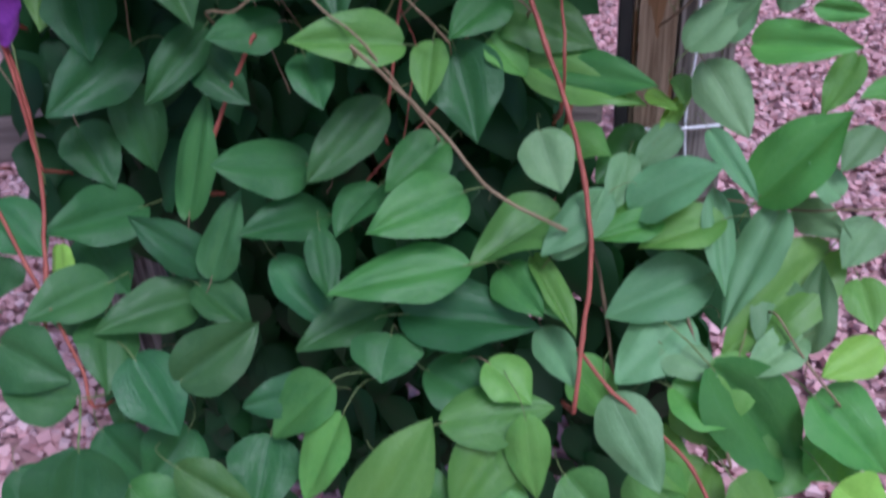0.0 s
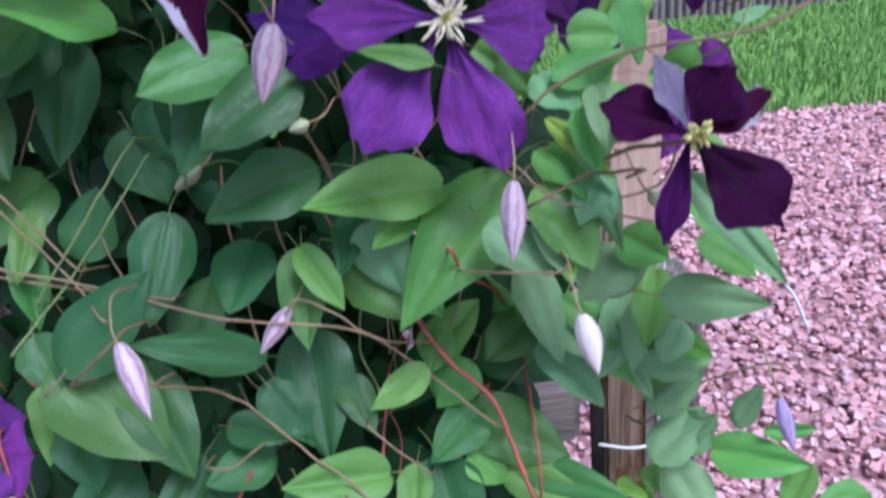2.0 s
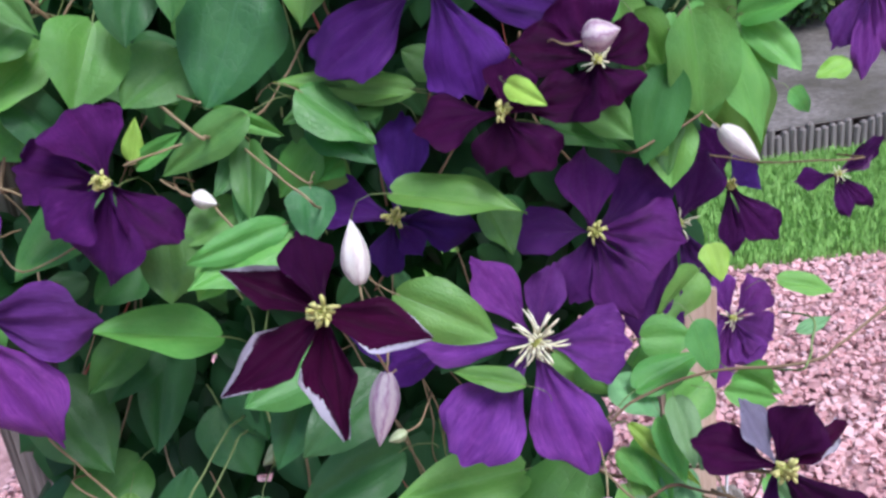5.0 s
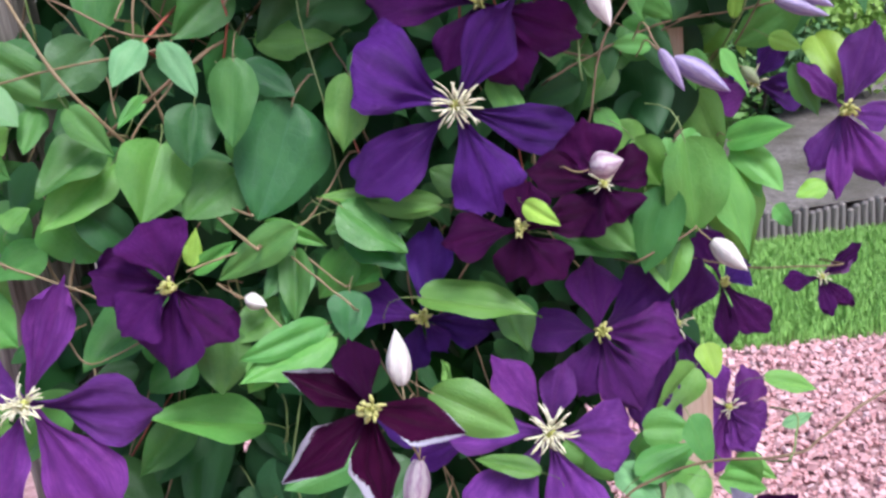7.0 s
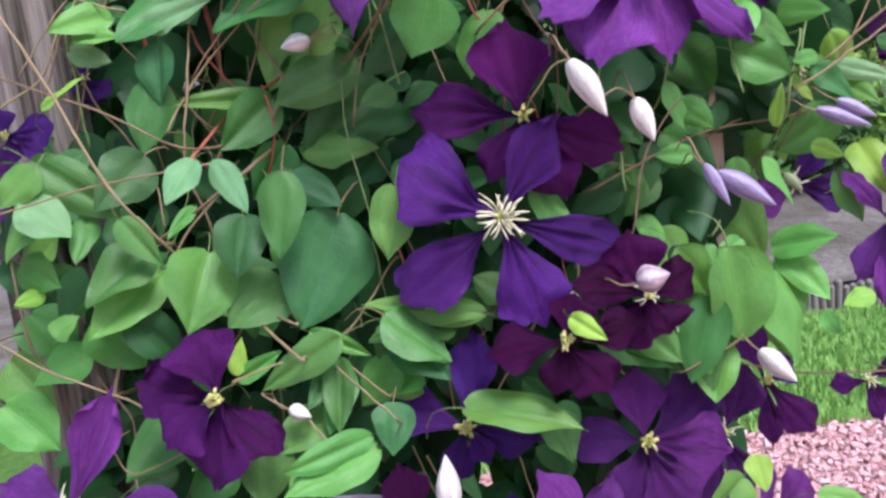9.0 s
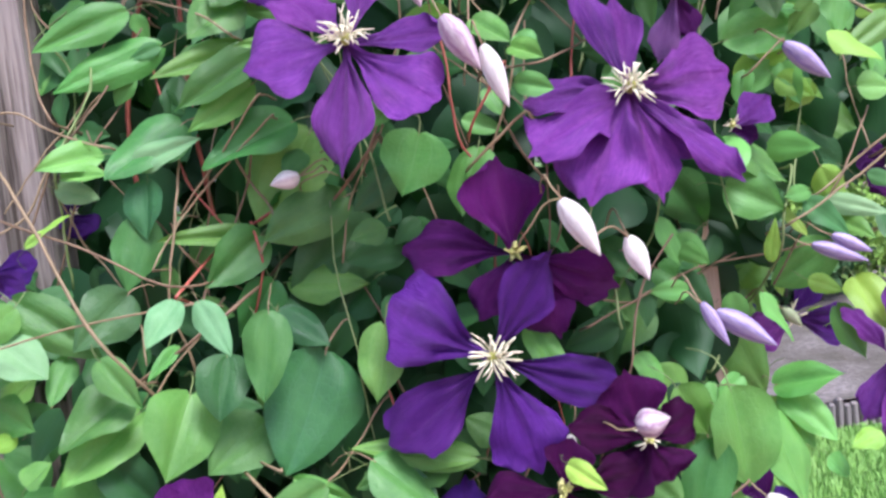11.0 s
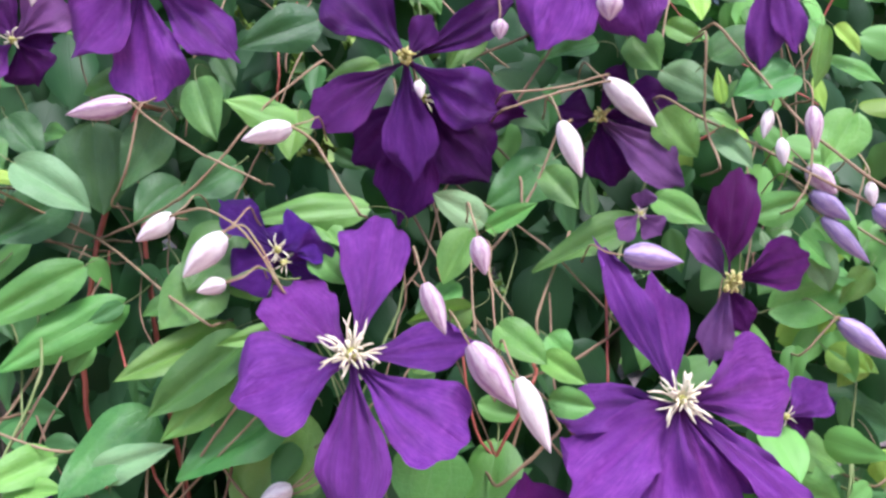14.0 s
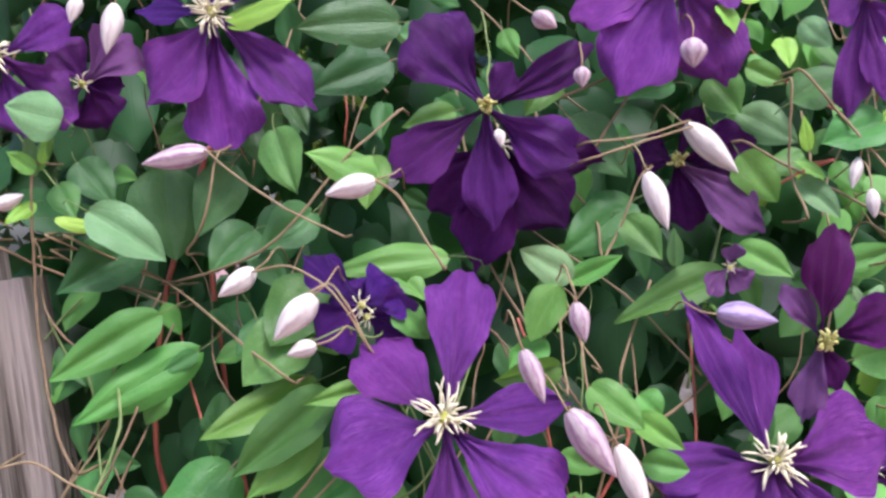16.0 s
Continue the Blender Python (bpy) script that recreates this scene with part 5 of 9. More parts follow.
leaf("pale", (0.2945, 0.3112, 1.6481), (0.3267, 0.2860, 1.6192), 0.0339, (-0.40, -0.86, 0.31))
leaf("pale", (0.3109, 0.2538, 1.5928), (0.3268, 0.2298, 1.5634), 0.0204, (-0.35, -0.81, 0.47))
leaf("pale", (0.3248, 0.2576, 1.7028), (0.3384, 0.2442, 1.6816), 0.0202, (-0.63, -0.77, 0.09))
leaf("mature", (0.3647, 0.2360, 1.6248), (0.3184, 0.2345, 1.6152), 0.0371, (-0.10, -0.78, 0.61))
leaf("lime", (0.3138, 0.2405, 1.6122), (0.3115, 0.2381, 1.6372), 0.0109, (-0.15, -0.98, -0.11))
leaf("pale", (0.3201, 0.2513, 1.6120), (0.3220, 0.2275, 1.6255), 0.0135, (-0.99, -0.14, -0.10))
leaf("pale", (-0.2009, 0.2671, 1.6978), (-0.2277, 0.2428, 1.7081), 0.0371, (0.67, -0.74, 0.02))
leaf("pale", (-0.1908, 0.2656, 1.6307), (-0.1423, 0.2688, 1.5887), 0.0365, (0.33, -0.89, 0.31))
leaf("lime", (-0.2178, 0.2714, 1.6282), (-0.1778, 0.2827, 1.6129), 0.0123, (0.39, -0.82, 0.42))
leaf("deep", (-0.1478, 0.3119, 1.6583), (-0.1447, 0.2988, 1.5871), 0.0555, (0.25, -0.95, 0.19))
leaf("deep", (-0.0924, 0.2969, 1.6532), (-0.1226, 0.2818, 1.6028), 0.0382, (0.32, -0.94, 0.09))
leaf("deep", (-0.0743, 0.3128, 1.6968), (-0.0569, 0.3047, 1.6401), 0.0410, (-0.06, -0.99, 0.12))
leaf("deep", (-0.0482, 0.3185, 1.6986), (-0.0334, 0.2982, 1.6677), 0.0187, (0.01, -0.83, 0.55))
leaf("fresh", (0.0148, 0.2344, 1.6308), (-0.0290, 0.2213, 1.6516), 0.0270, (0.37, -0.91, 0.20))
leaf("fresh", (0.0129, 0.2827, 1.6462), (0.0045, 0.2631, 1.6084), 0.0298, (0.08, -0.89, 0.44))
leaf("deep", (-0.0820, 0.2955, 1.6031), (-0.1129, 0.2707, 1.5775), 0.0398, (0.28, -0.83, 0.47))
leaf("deep", (-0.0354, 0.2724, 1.6107), (-0.0726, 0.2513, 1.5899), 0.0344, (0.30, -0.88, 0.37))
leaf("mature", (-0.1141, 0.3028, 1.6900), (-0.1395, 0.2768, 1.6750), 0.0220, (0.49, -0.74, 0.45))
leaf("pale", (-0.2556, 0.3336, 1.6658), (-0.2450, 0.3110, 1.6983), 0.0126, (0.35, -0.71, -0.61))
leaf("fresh", (-0.2526, 0.3332, 1.6698), (-0.2325, 0.3297, 1.6982), 0.0131, (0.04, -0.99, -0.15))
leaf("lime", (-0.2299, 0.2706, 1.6419), (-0.2429, 0.2485, 1.6292), 0.0119, (0.56, -0.64, 0.53))
leaf("fresh", (-0.2234, 0.2621, 1.6643), (-0.2348, 0.2478, 1.6785), 0.0147, (0.81, -0.58, 0.07))
leaf("mature", (-0.2206, 0.2939, 1.6540), (-0.2067, 0.2818, 1.6277), 0.0236, (0.15, -0.86, 0.48))
leaf("deep", (-0.2095, 0.3066, 1.6698), (-0.1859, 0.3029, 1.6353), 0.0336, (0.30, -0.91, 0.30))
leaf("deep", (-0.1710, 0.3087, 1.6048), (-0.2298, 0.2801, 1.5745), 0.0435, (0.29, -0.91, 0.30))
leaf("deep", (0.0424, 0.2713, 1.7380), (-0.0293, 0.2549, 1.7386), 0.0385, (0.22, -0.94, 0.27))
leaf("deep", (0.0337, 0.3215, 1.7195), (-0.0290, 0.3015, 1.7008), 0.0392, (0.20, -0.93, 0.31))
leaf("fresh", (0.0753, 0.2868, 1.6721), (0.0355, 0.2683, 1.6634), 0.0221, (0.37, -0.90, 0.22))
leaf("fresh", (0.1519, 0.2849, 1.6917), (0.1251, 0.2708, 1.6610), 0.0277, (0.23, -0.94, 0.24))
leaf("fresh", (0.1179, 0.2800, 1.7255), (0.1263, 0.2787, 1.7036), 0.0174, (-0.06, -1.00, 0.03))
leaf("deep", (0.1612, 0.2931, 1.6582), (0.1958, 0.2833, 1.6094), 0.0432, (0.10, -0.96, 0.27))
leaf("mature", (0.2470, 0.3133, 1.6757), (0.1997, 0.3100, 1.6663), 0.0275, (-0.04, -0.87, 0.50))
leaf("pale", (0.2262, 0.0472, 0.9569), (0.2527, 0.0191, 0.9231), 0.0156, (-0.19, -0.82, 0.54))
leaf("pale", (0.2149, 0.0320, 0.9152), (0.2299, 0.0028, 0.8692), 0.0317, (-0.04, -0.85, 0.53))
leaf("pale", (0.2498, 0.0456, 0.8366), (0.2789, 0.0327, 0.8673), 0.0244, (-0.49, -0.86, 0.10))
leaf("mature", (0.2988, 0.0775, 0.8194), (0.2817, 0.0431, 0.7838), 0.0238, (-0.32, -0.60, 0.73))
leaf("pale", (0.2573, 0.1038, 0.7759), (0.2888, 0.0582, 0.7309), 0.0247, (-0.11, -0.73, 0.67))
leaf("mature", (0.1907, 0.1505, 0.7568), (0.2551, 0.0979, 0.7078), 0.0297, (-0.22, -0.79, 0.57))
leaf("pale", (0.2895, 0.0596, 0.7188), (0.3268, 0.0621, 0.7535), 0.0273, (-0.49, -0.66, 0.57))
leaf("pale", (0.2890, 0.0500, 0.6795), (0.3300, 0.0648, 0.7160), 0.0358, (-0.37, -0.64, 0.67))
leaf("mature", (0.1776, 0.0699, 0.6654), (0.2676, 0.0298, 0.6616), 0.0380, (-0.21, -0.54, 0.82))
leaf("lime", (0.2671, 0.0743, 0.6363), (0.2891, 0.0587, 0.6287), 0.0144, (-0.10, -0.54, 0.83))
leaf("pale", (0.3501, 0.0545, 0.7037), (0.3664, 0.0536, 0.7408), 0.0199, (-0.53, -0.82, 0.21))
leaf("pale", (0.2488, 0.1115, 0.7851), (0.2798, 0.0790, 0.7615), 0.0210, (-0.11, -0.65, 0.75))
leaf("pale", (0.2873, 0.0714, 0.7175), (0.3257, 0.0631, 0.7563), 0.0326, (-0.62, -0.62, 0.48))
leaf("pale", (0.3090, 0.0561, 0.6884), (0.3355, 0.0500, 0.7141), 0.0297, (-0.58, -0.69, 0.43))
leaf("fresh", (0.2983, 0.0606, 0.7859), (0.3241, 0.0344, 0.7834), 0.0214, (-0.45, -0.52, 0.73))
leaf("pale", (0.1845, -0.0290, 0.5292), (0.2084, -0.0585, 0.5227), 0.0266, (-0.08, -0.28, 0.96))
leaf("pale", (0.1932, -0.0222, 0.5560), (0.2282, -0.0120, 0.6041), 0.0302, (-0.44, -0.76, 0.48))
leaf("deep", (-0.1266, 0.0753, 0.6533), (-0.1146, 0.0566, 0.5861), 0.0420, (0.23, -0.57, 0.79))
leaf("deep", (-0.1671, 0.0572, 0.6300), (-0.1397, 0.0318, 0.5880), 0.0454, (0.18, -0.59, 0.79))
leaf("deep", (0.1006, -0.0513, 0.4737), (0.1542, -0.0765, 0.4591), 0.0467, (0.18, -0.47, 0.86))
leaf("fresh", (0.1508, 0.0635, 0.6868), (0.1784, 0.0558, 0.6598), 0.0351, (0.25, -0.54, 0.80))
leaf("fresh", (0.2935, 0.0760, 0.6498), (0.2929, 0.0588, 0.6336), 0.0214, (0.36, -0.51, 0.78))
leaf("fresh", (0.2794, -0.0669, 0.4700), (0.3232, -0.0905, 0.4499), 0.0486, (0.23, -0.40, 0.89))
leaf("fresh", (0.3263, -0.0574, 0.4930), (0.3098, -0.0829, 0.4469), 0.0408, (0.04, -0.58, 0.81))
leaf("lime", (0.2784, 0.0563, 0.6125), (0.3081, 0.0934, 0.6392), 0.0139, (0.26, -0.65, 0.71))
leaf("deep", (-0.2171, -0.0035, 0.5976), (-0.1749, -0.0307, 0.5665), 0.0443, (0.23, -0.55, 0.80))
leaf("deep", (-0.2043, -0.0320, 0.5696), (-0.2137, -0.0500, 0.5421), 0.0373, (0.33, -0.58, 0.75))
leaf("deep", (-0.1987, -0.0816, 0.5282), (-0.1496, -0.0934, 0.5031), 0.0530, (-0.08, -0.85, 0.53))
leaf("lime", (-0.1706, -0.0143, 0.5674), (-0.1670, -0.0378, 0.5409), 0.0234, (-0.31, -0.76, 0.57))
leaf("mature", (0.0358, -0.0839, 0.4925), (-0.0081, -0.1005, 0.4533), 0.0484, (-0.15, -0.52, 0.84))
leaf("mature", (0.1143, -0.0945, 0.4629), (0.1944, -0.0816, 0.4644), 0.0481, (0.02, -0.35, 0.94))
leaf("fresh", (0.1473, -0.0628, 0.4908), (0.1782, -0.0862, 0.4699), 0.0431, (0.33, -0.32, 0.89))
leaf("deep", (-0.1121, -0.0673, 0.5004), (-0.0784, -0.1013, 0.4550), 0.0513, (0.19, -0.55, 0.82))
leaf("deep", (-0.0625, 0.1979, 0.9497), (-0.0563, 0.1749, 0.8940), 0.0553, (-0.17, -0.60, 0.78))
leaf("mature", (0.0404, 0.1093, 0.8480), (0.0443, 0.0565, 0.7952), 0.0380, (-0.10, -0.79, 0.61))
leaf("fresh", (0.3109, 0.0658, 0.8942), (0.3597, 0.0190, 0.8488), 0.0291, (-0.12, -0.67, 0.73))
leaf("fresh", (0.3677, 0.0418, 0.7106), (0.4087, 0.0493, 0.7011), 0.0163, (0.01, -0.99, 0.13))
leaf("fresh", (0.4016, 0.0399, 0.6754), (0.3789, 0.0237, 0.6379), 0.0240, (-0.09, -0.51, 0.85))
leaf("fresh", (0.4414, 0.0270, 0.6561), (0.3991, 0.0168, 0.6548), 0.0234, (-0.03, -0.31, 0.95))
leaf("deep", (-0.1468, 0.0554, 0.8250), (-0.1274, 0.0321, 0.7921), 0.0357, (0.01, -0.63, 0.77))
leaf("fresh", (0.1156, 0.1219, 0.8112), (0.1391, 0.1039, 0.7855), 0.0262, (0.14, -0.51, 0.85))
leaf("fresh", (0.1444, 0.1042, 0.7456), (0.1291, 0.0888, 0.7155), 0.0356, (0.42, -0.75, 0.52))
leaf("pale", (0.1767, 0.0381, 0.8967), (0.2150, 0.0144, 0.8705), 0.0314, (0.02, -0.78, 0.63))
leaf("fresh", (0.2063, 0.0944, 0.5945), (0.2458, 0.0743, 0.5822), 0.0426, (0.24, -0.43, 0.87))
leaf("mature", (0.2763, 0.1065, 0.5882), (0.2339, 0.0726, 0.5594), 0.0439, (-0.03, -0.59, 0.81))
leaf("fresh", (0.1607, 0.1987, 0.7705), (0.1955, 0.1704, 0.7344), 0.0390, (-0.04, -0.75, 0.66))
leaf("fresh", (0.0814, 0.1105, 1.1131), (0.1668, 0.0851, 1.0976), 0.0424, (0.14, -0.46, 0.87))
leaf("fresh", (0.0895, -0.0346, 1.1043), (0.1382, -0.0392, 1.0755), 0.0312, (-0.16, -0.93, 0.32))
leaf("fresh", (0.1513, 0.0392, 1.0017), (0.1073, 0.0507, 1.0097), 0.0168, (0.13, -0.57, 0.81))
leaf("fresh", (0.2251, 0.0626, 0.9762), (0.2732, 0.0820, 0.9867), 0.0280, (-0.03, -0.50, 0.87))
leaf("fresh", (0.2788, 0.1750, 1.1259), (0.2710, 0.1479, 1.0818), 0.0377, (-0.23, -0.82, 0.52))
leaf("mature", (0.1841, 0.1537, 1.1384), (0.2470, 0.1580, 1.1097), 0.0308, (0.17, -0.48, 0.86))
leaf("deep", (0.0324, 0.1474, 1.1627), (0.0721, 0.1259, 1.1295), 0.0412, (-0.11, -0.74, 0.66))
leaf("deep", (-0.0971, 0.1963, 0.9207), (-0.0707, 0.1680, 0.8663), 0.0557, (0.15, -0.73, 0.66))
leaf("deep", (0.0294, 0.1028, 1.1262), (0.0263, 0.0831, 1.0937), 0.0328, (0.26, -0.61, 0.75))
leaf("mature", (0.1421, 0.1376, 1.0904), (0.1563, 0.1262, 1.0540), 0.0354, (0.22, -0.52, 0.83))
leaf("fresh", (0.1954, 0.0903, 0.9884), (0.2154, 0.0884, 0.9583), 0.0279, (-0.21, -0.90, 0.39))
leaf("lime", (0.2959, 0.1417, 1.0402), (0.2995, 0.1273, 1.0168), 0.0230, (0.03, -0.62, 0.79))
leaf("fresh", (0.2737, 0.0313, 0.9878), (0.3083, 0.0366, 0.9735), 0.0173, (-0.01, -0.89, 0.45))
leaf("fresh", (0.3036, 0.0192, 0.8858), (0.3392, 0.0106, 0.8604), 0.0211, (0.06, -0.74, 0.67))
leaf("fresh", (0.2589, 0.0315, 0.8866), (0.2909, 0.0317, 0.8651), 0.0305, (-0.11, -0.96, 0.26))
leaf("pale", (0.3291, 0.0653, 1.0042), (0.3522, 0.0696, 1.0107), 0.0104, (0.03, -0.62, 0.78))
leaf("pale", (0.0933, 0.0977, 0.8736), (0.1154, 0.0751, 0.8242), 0.0459, (-0.27, -0.70, 0.67))
leaf("mature", (0.2597, 0.0516, 1.0265), (0.2700, 0.0414, 0.9906), 0.0291, (0.46, -0.57, 0.68))
leaf("pale", (0.2635, -0.0089, 0.9886), (0.2443, -0.0190, 0.9690), 0.0232, (-0.17, -0.48, 0.86))
leaf("fresh", (0.0988, 0.1511, 1.1725), (0.0071, 0.1631, 1.1842), 0.0277, (0.02, -0.83, 0.55))
leaf("fresh", (-0.1899, 0.1026, 1.0663), (-0.2351, 0.0822, 1.0205), 0.0435, (-0.00, -0.78, 0.63))
leaf("mature", (0.0215, 0.1573, 1.1713), (0.0696, 0.1619, 1.1326), 0.0518, (-0.12, -0.97, 0.21))
leaf("mature", (0.1195, 0.1702, 1.1804), (0.0944, 0.1769, 1.1954), 0.0280, (-0.09, -0.92, 0.37))
leaf("fresh", (0.2627, 0.1641, 1.1548), (0.2777, 0.1631, 1.0908), 0.0440, (0.28, -0.58, 0.77))
leaf("fresh", (0.1497, 0.1817, 1.2593), (0.1738, 0.1578, 1.2079), 0.0265, (0.09, -0.77, 0.64))
leaf("fresh", (0.0251, 0.1492, 1.1273), (0.0501, 0.1499, 1.1150), 0.0282, (-0.06, -0.94, 0.34))
leaf("fresh", (0.3277, 0.0963, 1.0274), (0.3653, 0.0936, 1.0154), 0.0178, (0.09, -0.63, 0.77))
leaf("fresh", (0.2363, 0.0964, 0.9952), (0.2738, 0.0939, 0.9925), 0.0304, (0.03, -0.88, 0.47))
leaf("fresh", (0.2830, 0.0417, 0.9930), (0.3048, 0.0376, 0.9798), 0.0319, (-0.21, -0.97, 0.08))
leaf("fresh", (0.1764, 0.0979, 0.9913), (0.2078, 0.0881, 0.9694), 0.0299, (-0.20, -0.90, 0.40))
leaf("fresh", (0.3674, 0.1883, 1.1331), (0.3796, 0.1845, 1.1162), 0.0191, (0.18, -0.76, 0.62))
leaf("fresh", (0.2856, 0.3413, 1.2567), (0.3198, 0.3382, 1.2002), 0.0471, (0.18, -0.72, 0.67))
leaf("fresh", (0.3328, 0.3640, 1.2341), (0.2954, 0.3537, 1.1844), 0.0459, (0.15, -0.81, 0.57))
leaf("fresh", (0.2729, 0.2672, 1.1990), (0.2935, 0.2460, 1.1603), 0.0358, (0.15, -0.66, 0.73))
leaf("fresh", (0.2960, 0.1737, 1.0056), (0.2574, 0.1540, 0.9780), 0.0371, (0.29, -0.94, 0.15))
leaf("fresh", (0.2658, 0.1327, 0.9728), (0.2277, 0.1078, 0.9457), 0.0448, (0.36, -0.93, -0.02))
leaf("fresh", (0.2826, 0.1147, 0.9458), (0.2510, 0.0981, 0.9241), 0.0367, (-0.07, -0.87, 0.48))
leaf("mature", (0.1974, 0.2421, 1.2858), (0.2328, 0.2161, 1.2472), 0.0441, (0.22, -0.72, 0.66))
leaf("fresh", (0.3475, 0.3169, 1.2513), (0.3826, 0.3288, 1.2824), 0.0379, (-0.09, -0.64, 0.77))
leaf("mature", (-0.0986, 0.2301, 1.2032), (-0.0834, 0.2145, 1.1506), 0.0497, (0.12, -0.70, 0.70))
leaf("fresh", (-0.1963, 0.1980, 1.4124), (-0.1565, 0.1951, 1.4095), 0.0189, (0.05, -0.74, 0.67))
leaf("lime", (-0.2198, 0.1733, 1.3617), (-0.1831, 0.1736, 1.3824), 0.0143, (-0.11, -0.70, 0.71))
leaf("fresh", (0.0996, 0.1586, 1.1695), (0.0070, 0.1564, 1.1872), 0.0300, (0.07, -0.58, 0.81))
leaf("mature", (0.0769, 0.1631, 1.1642), (0.0119, 0.1423, 1.1614), 0.0417, (0.01, -0.67, 0.74))
leaf("fresh", (0.2897, 0.1600, 1.2008), (0.2962, 0.1564, 1.1268), 0.0616, (0.32, -0.73, 0.60))
leaf("fresh", (0.3199, 0.1758, 1.1753), (0.3359, 0.1549, 1.1022), 0.0434, (0.52, -0.74, 0.43))
leaf("mature", (0.2772, 0.1865, 1.1560), (0.2700, 0.1522, 1.0905), 0.0408, (0.20, -0.73, 0.65))
leaf("fresh", (0.3296, 0.2797, 1.2204), (0.3549, 0.2861, 1.1598), 0.0420, (-0.15, -0.82, 0.56))
leaf("fresh", (0.3187, 0.2217, 1.3455), (0.3618, 0.2152, 1.3221), 0.0403, (-0.10, -0.98, 0.17))
leaf("fresh", (0.4042, 0.2391, 1.2884), (0.3538, 0.2473, 1.2593), 0.0377, (0.15, -0.93, 0.35))
leaf("lime", (0.3611, 0.2194, 1.3230), (0.3751, 0.2118, 1.2995), 0.0139, (0.15, -0.66, 0.73))
leaf("lime", (0.3646, 0.2611, 1.2704), (0.3689, 0.2625, 1.2456), 0.0150, (0.17, -0.70, 0.69))
leaf("fresh", (-0.2167, 0.1650, 1.3037), (-0.2489, 0.1595, 1.3079), 0.0223, (0.04, -0.79, 0.61))
leaf("fresh", (-0.2020, 0.1655, 1.1974), (-0.1745, 0.1675, 1.1511), 0.0508, (0.06, -0.90, 0.44))
leaf("deep", (-0.0286, 0.2532, 1.3055), (0.0055, 0.2396, 1.2545), 0.0584, (-0.19, -0.83, 0.53))
leaf("fresh", (0.0292, 0.1432, 1.1434), (-0.0025, 0.1475, 1.1079), 0.0358, (0.01, -0.84, 0.55))
leaf("fresh", (0.0449, 0.1471, 1.1312), (0.0265, 0.1377, 1.1181), 0.0299, (-0.23, -0.68, 0.70))
leaf("fresh", (-0.2500, 0.1534, 1.2470), (-0.2203, 0.1486, 1.2269), 0.0341, (-0.17, -0.98, 0.08))
leaf("fresh", (-0.2226, 0.1292, 1.1922), (-0.2068, 0.1391, 1.2056), 0.0291, (-0.23, -0.65, 0.72))
leaf("mature", (-0.1088, 0.2239, 1.1908), (-0.0867, 0.2202, 1.1694), 0.0422, (-0.17, -0.96, 0.22))
leaf("fresh", (0.2550, 0.1751, 1.2014), (0.2760, 0.1808, 1.1613), 0.0363, (-0.03, -0.89, 0.46))
leaf("mature", (0.2790, 0.2587, 1.3601), (0.3111, 0.2625, 1.3135), 0.0445, (-0.22, -0.92, 0.32))
leaf("mature", (0.2941, 0.3291, 1.2826), (0.3124, 0.3025, 1.2310), 0.0499, (0.29, -0.61, 0.73))
leaf("fresh", (0.2873, 0.3588, 1.2388), (0.3141, 0.3416, 1.1917), 0.0474, (0.44, -0.66, 0.61))
leaf("fresh", (0.3534, 0.3701, 1.2579), (0.3619, 0.3695, 1.2102), 0.0351, (0.07, -0.76, 0.64))
leaf("mature", (0.2843, 0.2188, 1.1748), (0.2577, 0.2085, 1.1356), 0.0388, (0.33, -0.93, 0.17))
leaf("mature", (0.3404, 0.2907, 1.3598), (0.3075, 0.2862, 1.3279), 0.0394, (-0.15, -0.68, 0.72))
leaf("mature", (-0.2945, 0.2572, 1.3398), (-0.2644, 0.2518, 1.2963), 0.0482, (-0.27, -0.93, 0.23))
leaf("fresh", (-0.2642, 0.2475, 1.2552), (-0.2983, 0.2320, 1.2190), 0.0507, (-0.15, -0.63, 0.76))
leaf("mature", (-0.2933, 0.2265, 1.1892), (-0.2601, 0.2201, 1.1455), 0.0524, (0.35, -0.71, 0.62))
leaf("fresh", (-0.3113, 0.2126, 1.1544), (-0.2720, 0.2009, 1.1124), 0.0495, (-0.20, -0.88, 0.42))
leaf("fresh", (-0.2369, 0.2060, 1.1591), (-0.2794, 0.1854, 1.1396), 0.0389, (0.05, -0.84, 0.55))
leaf("mature", (-0.2868, 0.2805, 1.3115), (-0.2433, 0.2540, 1.2593), 0.0520, (0.16, -0.90, 0.41))
leaf("deep", (-0.3123, 0.2612, 1.2448), (-0.2815, 0.2505, 1.1916), 0.0521, (-0.04, -0.84, 0.55))
leaf("mature", (-0.2607, 0.2522, 1.2204), (-0.3088, 0.2526, 1.1673), 0.0553, (0.25, -0.91, 0.34))
leaf("fresh", (-0.3124, 0.1919, 1.1212), (-0.2710, 0.1897, 1.0767), 0.0501, (0.18, -0.84, 0.51))
leaf("mature", (0.2725, 0.1466, 1.1672), (0.2507, 0.1377, 1.1035), 0.0404, (0.17, -0.88, 0.44))
leaf("mature", (-0.0050, 0.1139, 1.1753), (-0.0671, 0.1094, 1.1422), 0.0289, (0.18, -0.91, 0.38))
leaf("mature", (0.0271, 0.1358, 1.1828), (0.0730, 0.1298, 1.1426), 0.0448, (0.26, -0.50, 0.83))
leaf("fresh", (-0.2227, 0.1482, 1.3194), (-0.2489, 0.1372, 1.2930), 0.0295, (0.32, -0.86, 0.41))
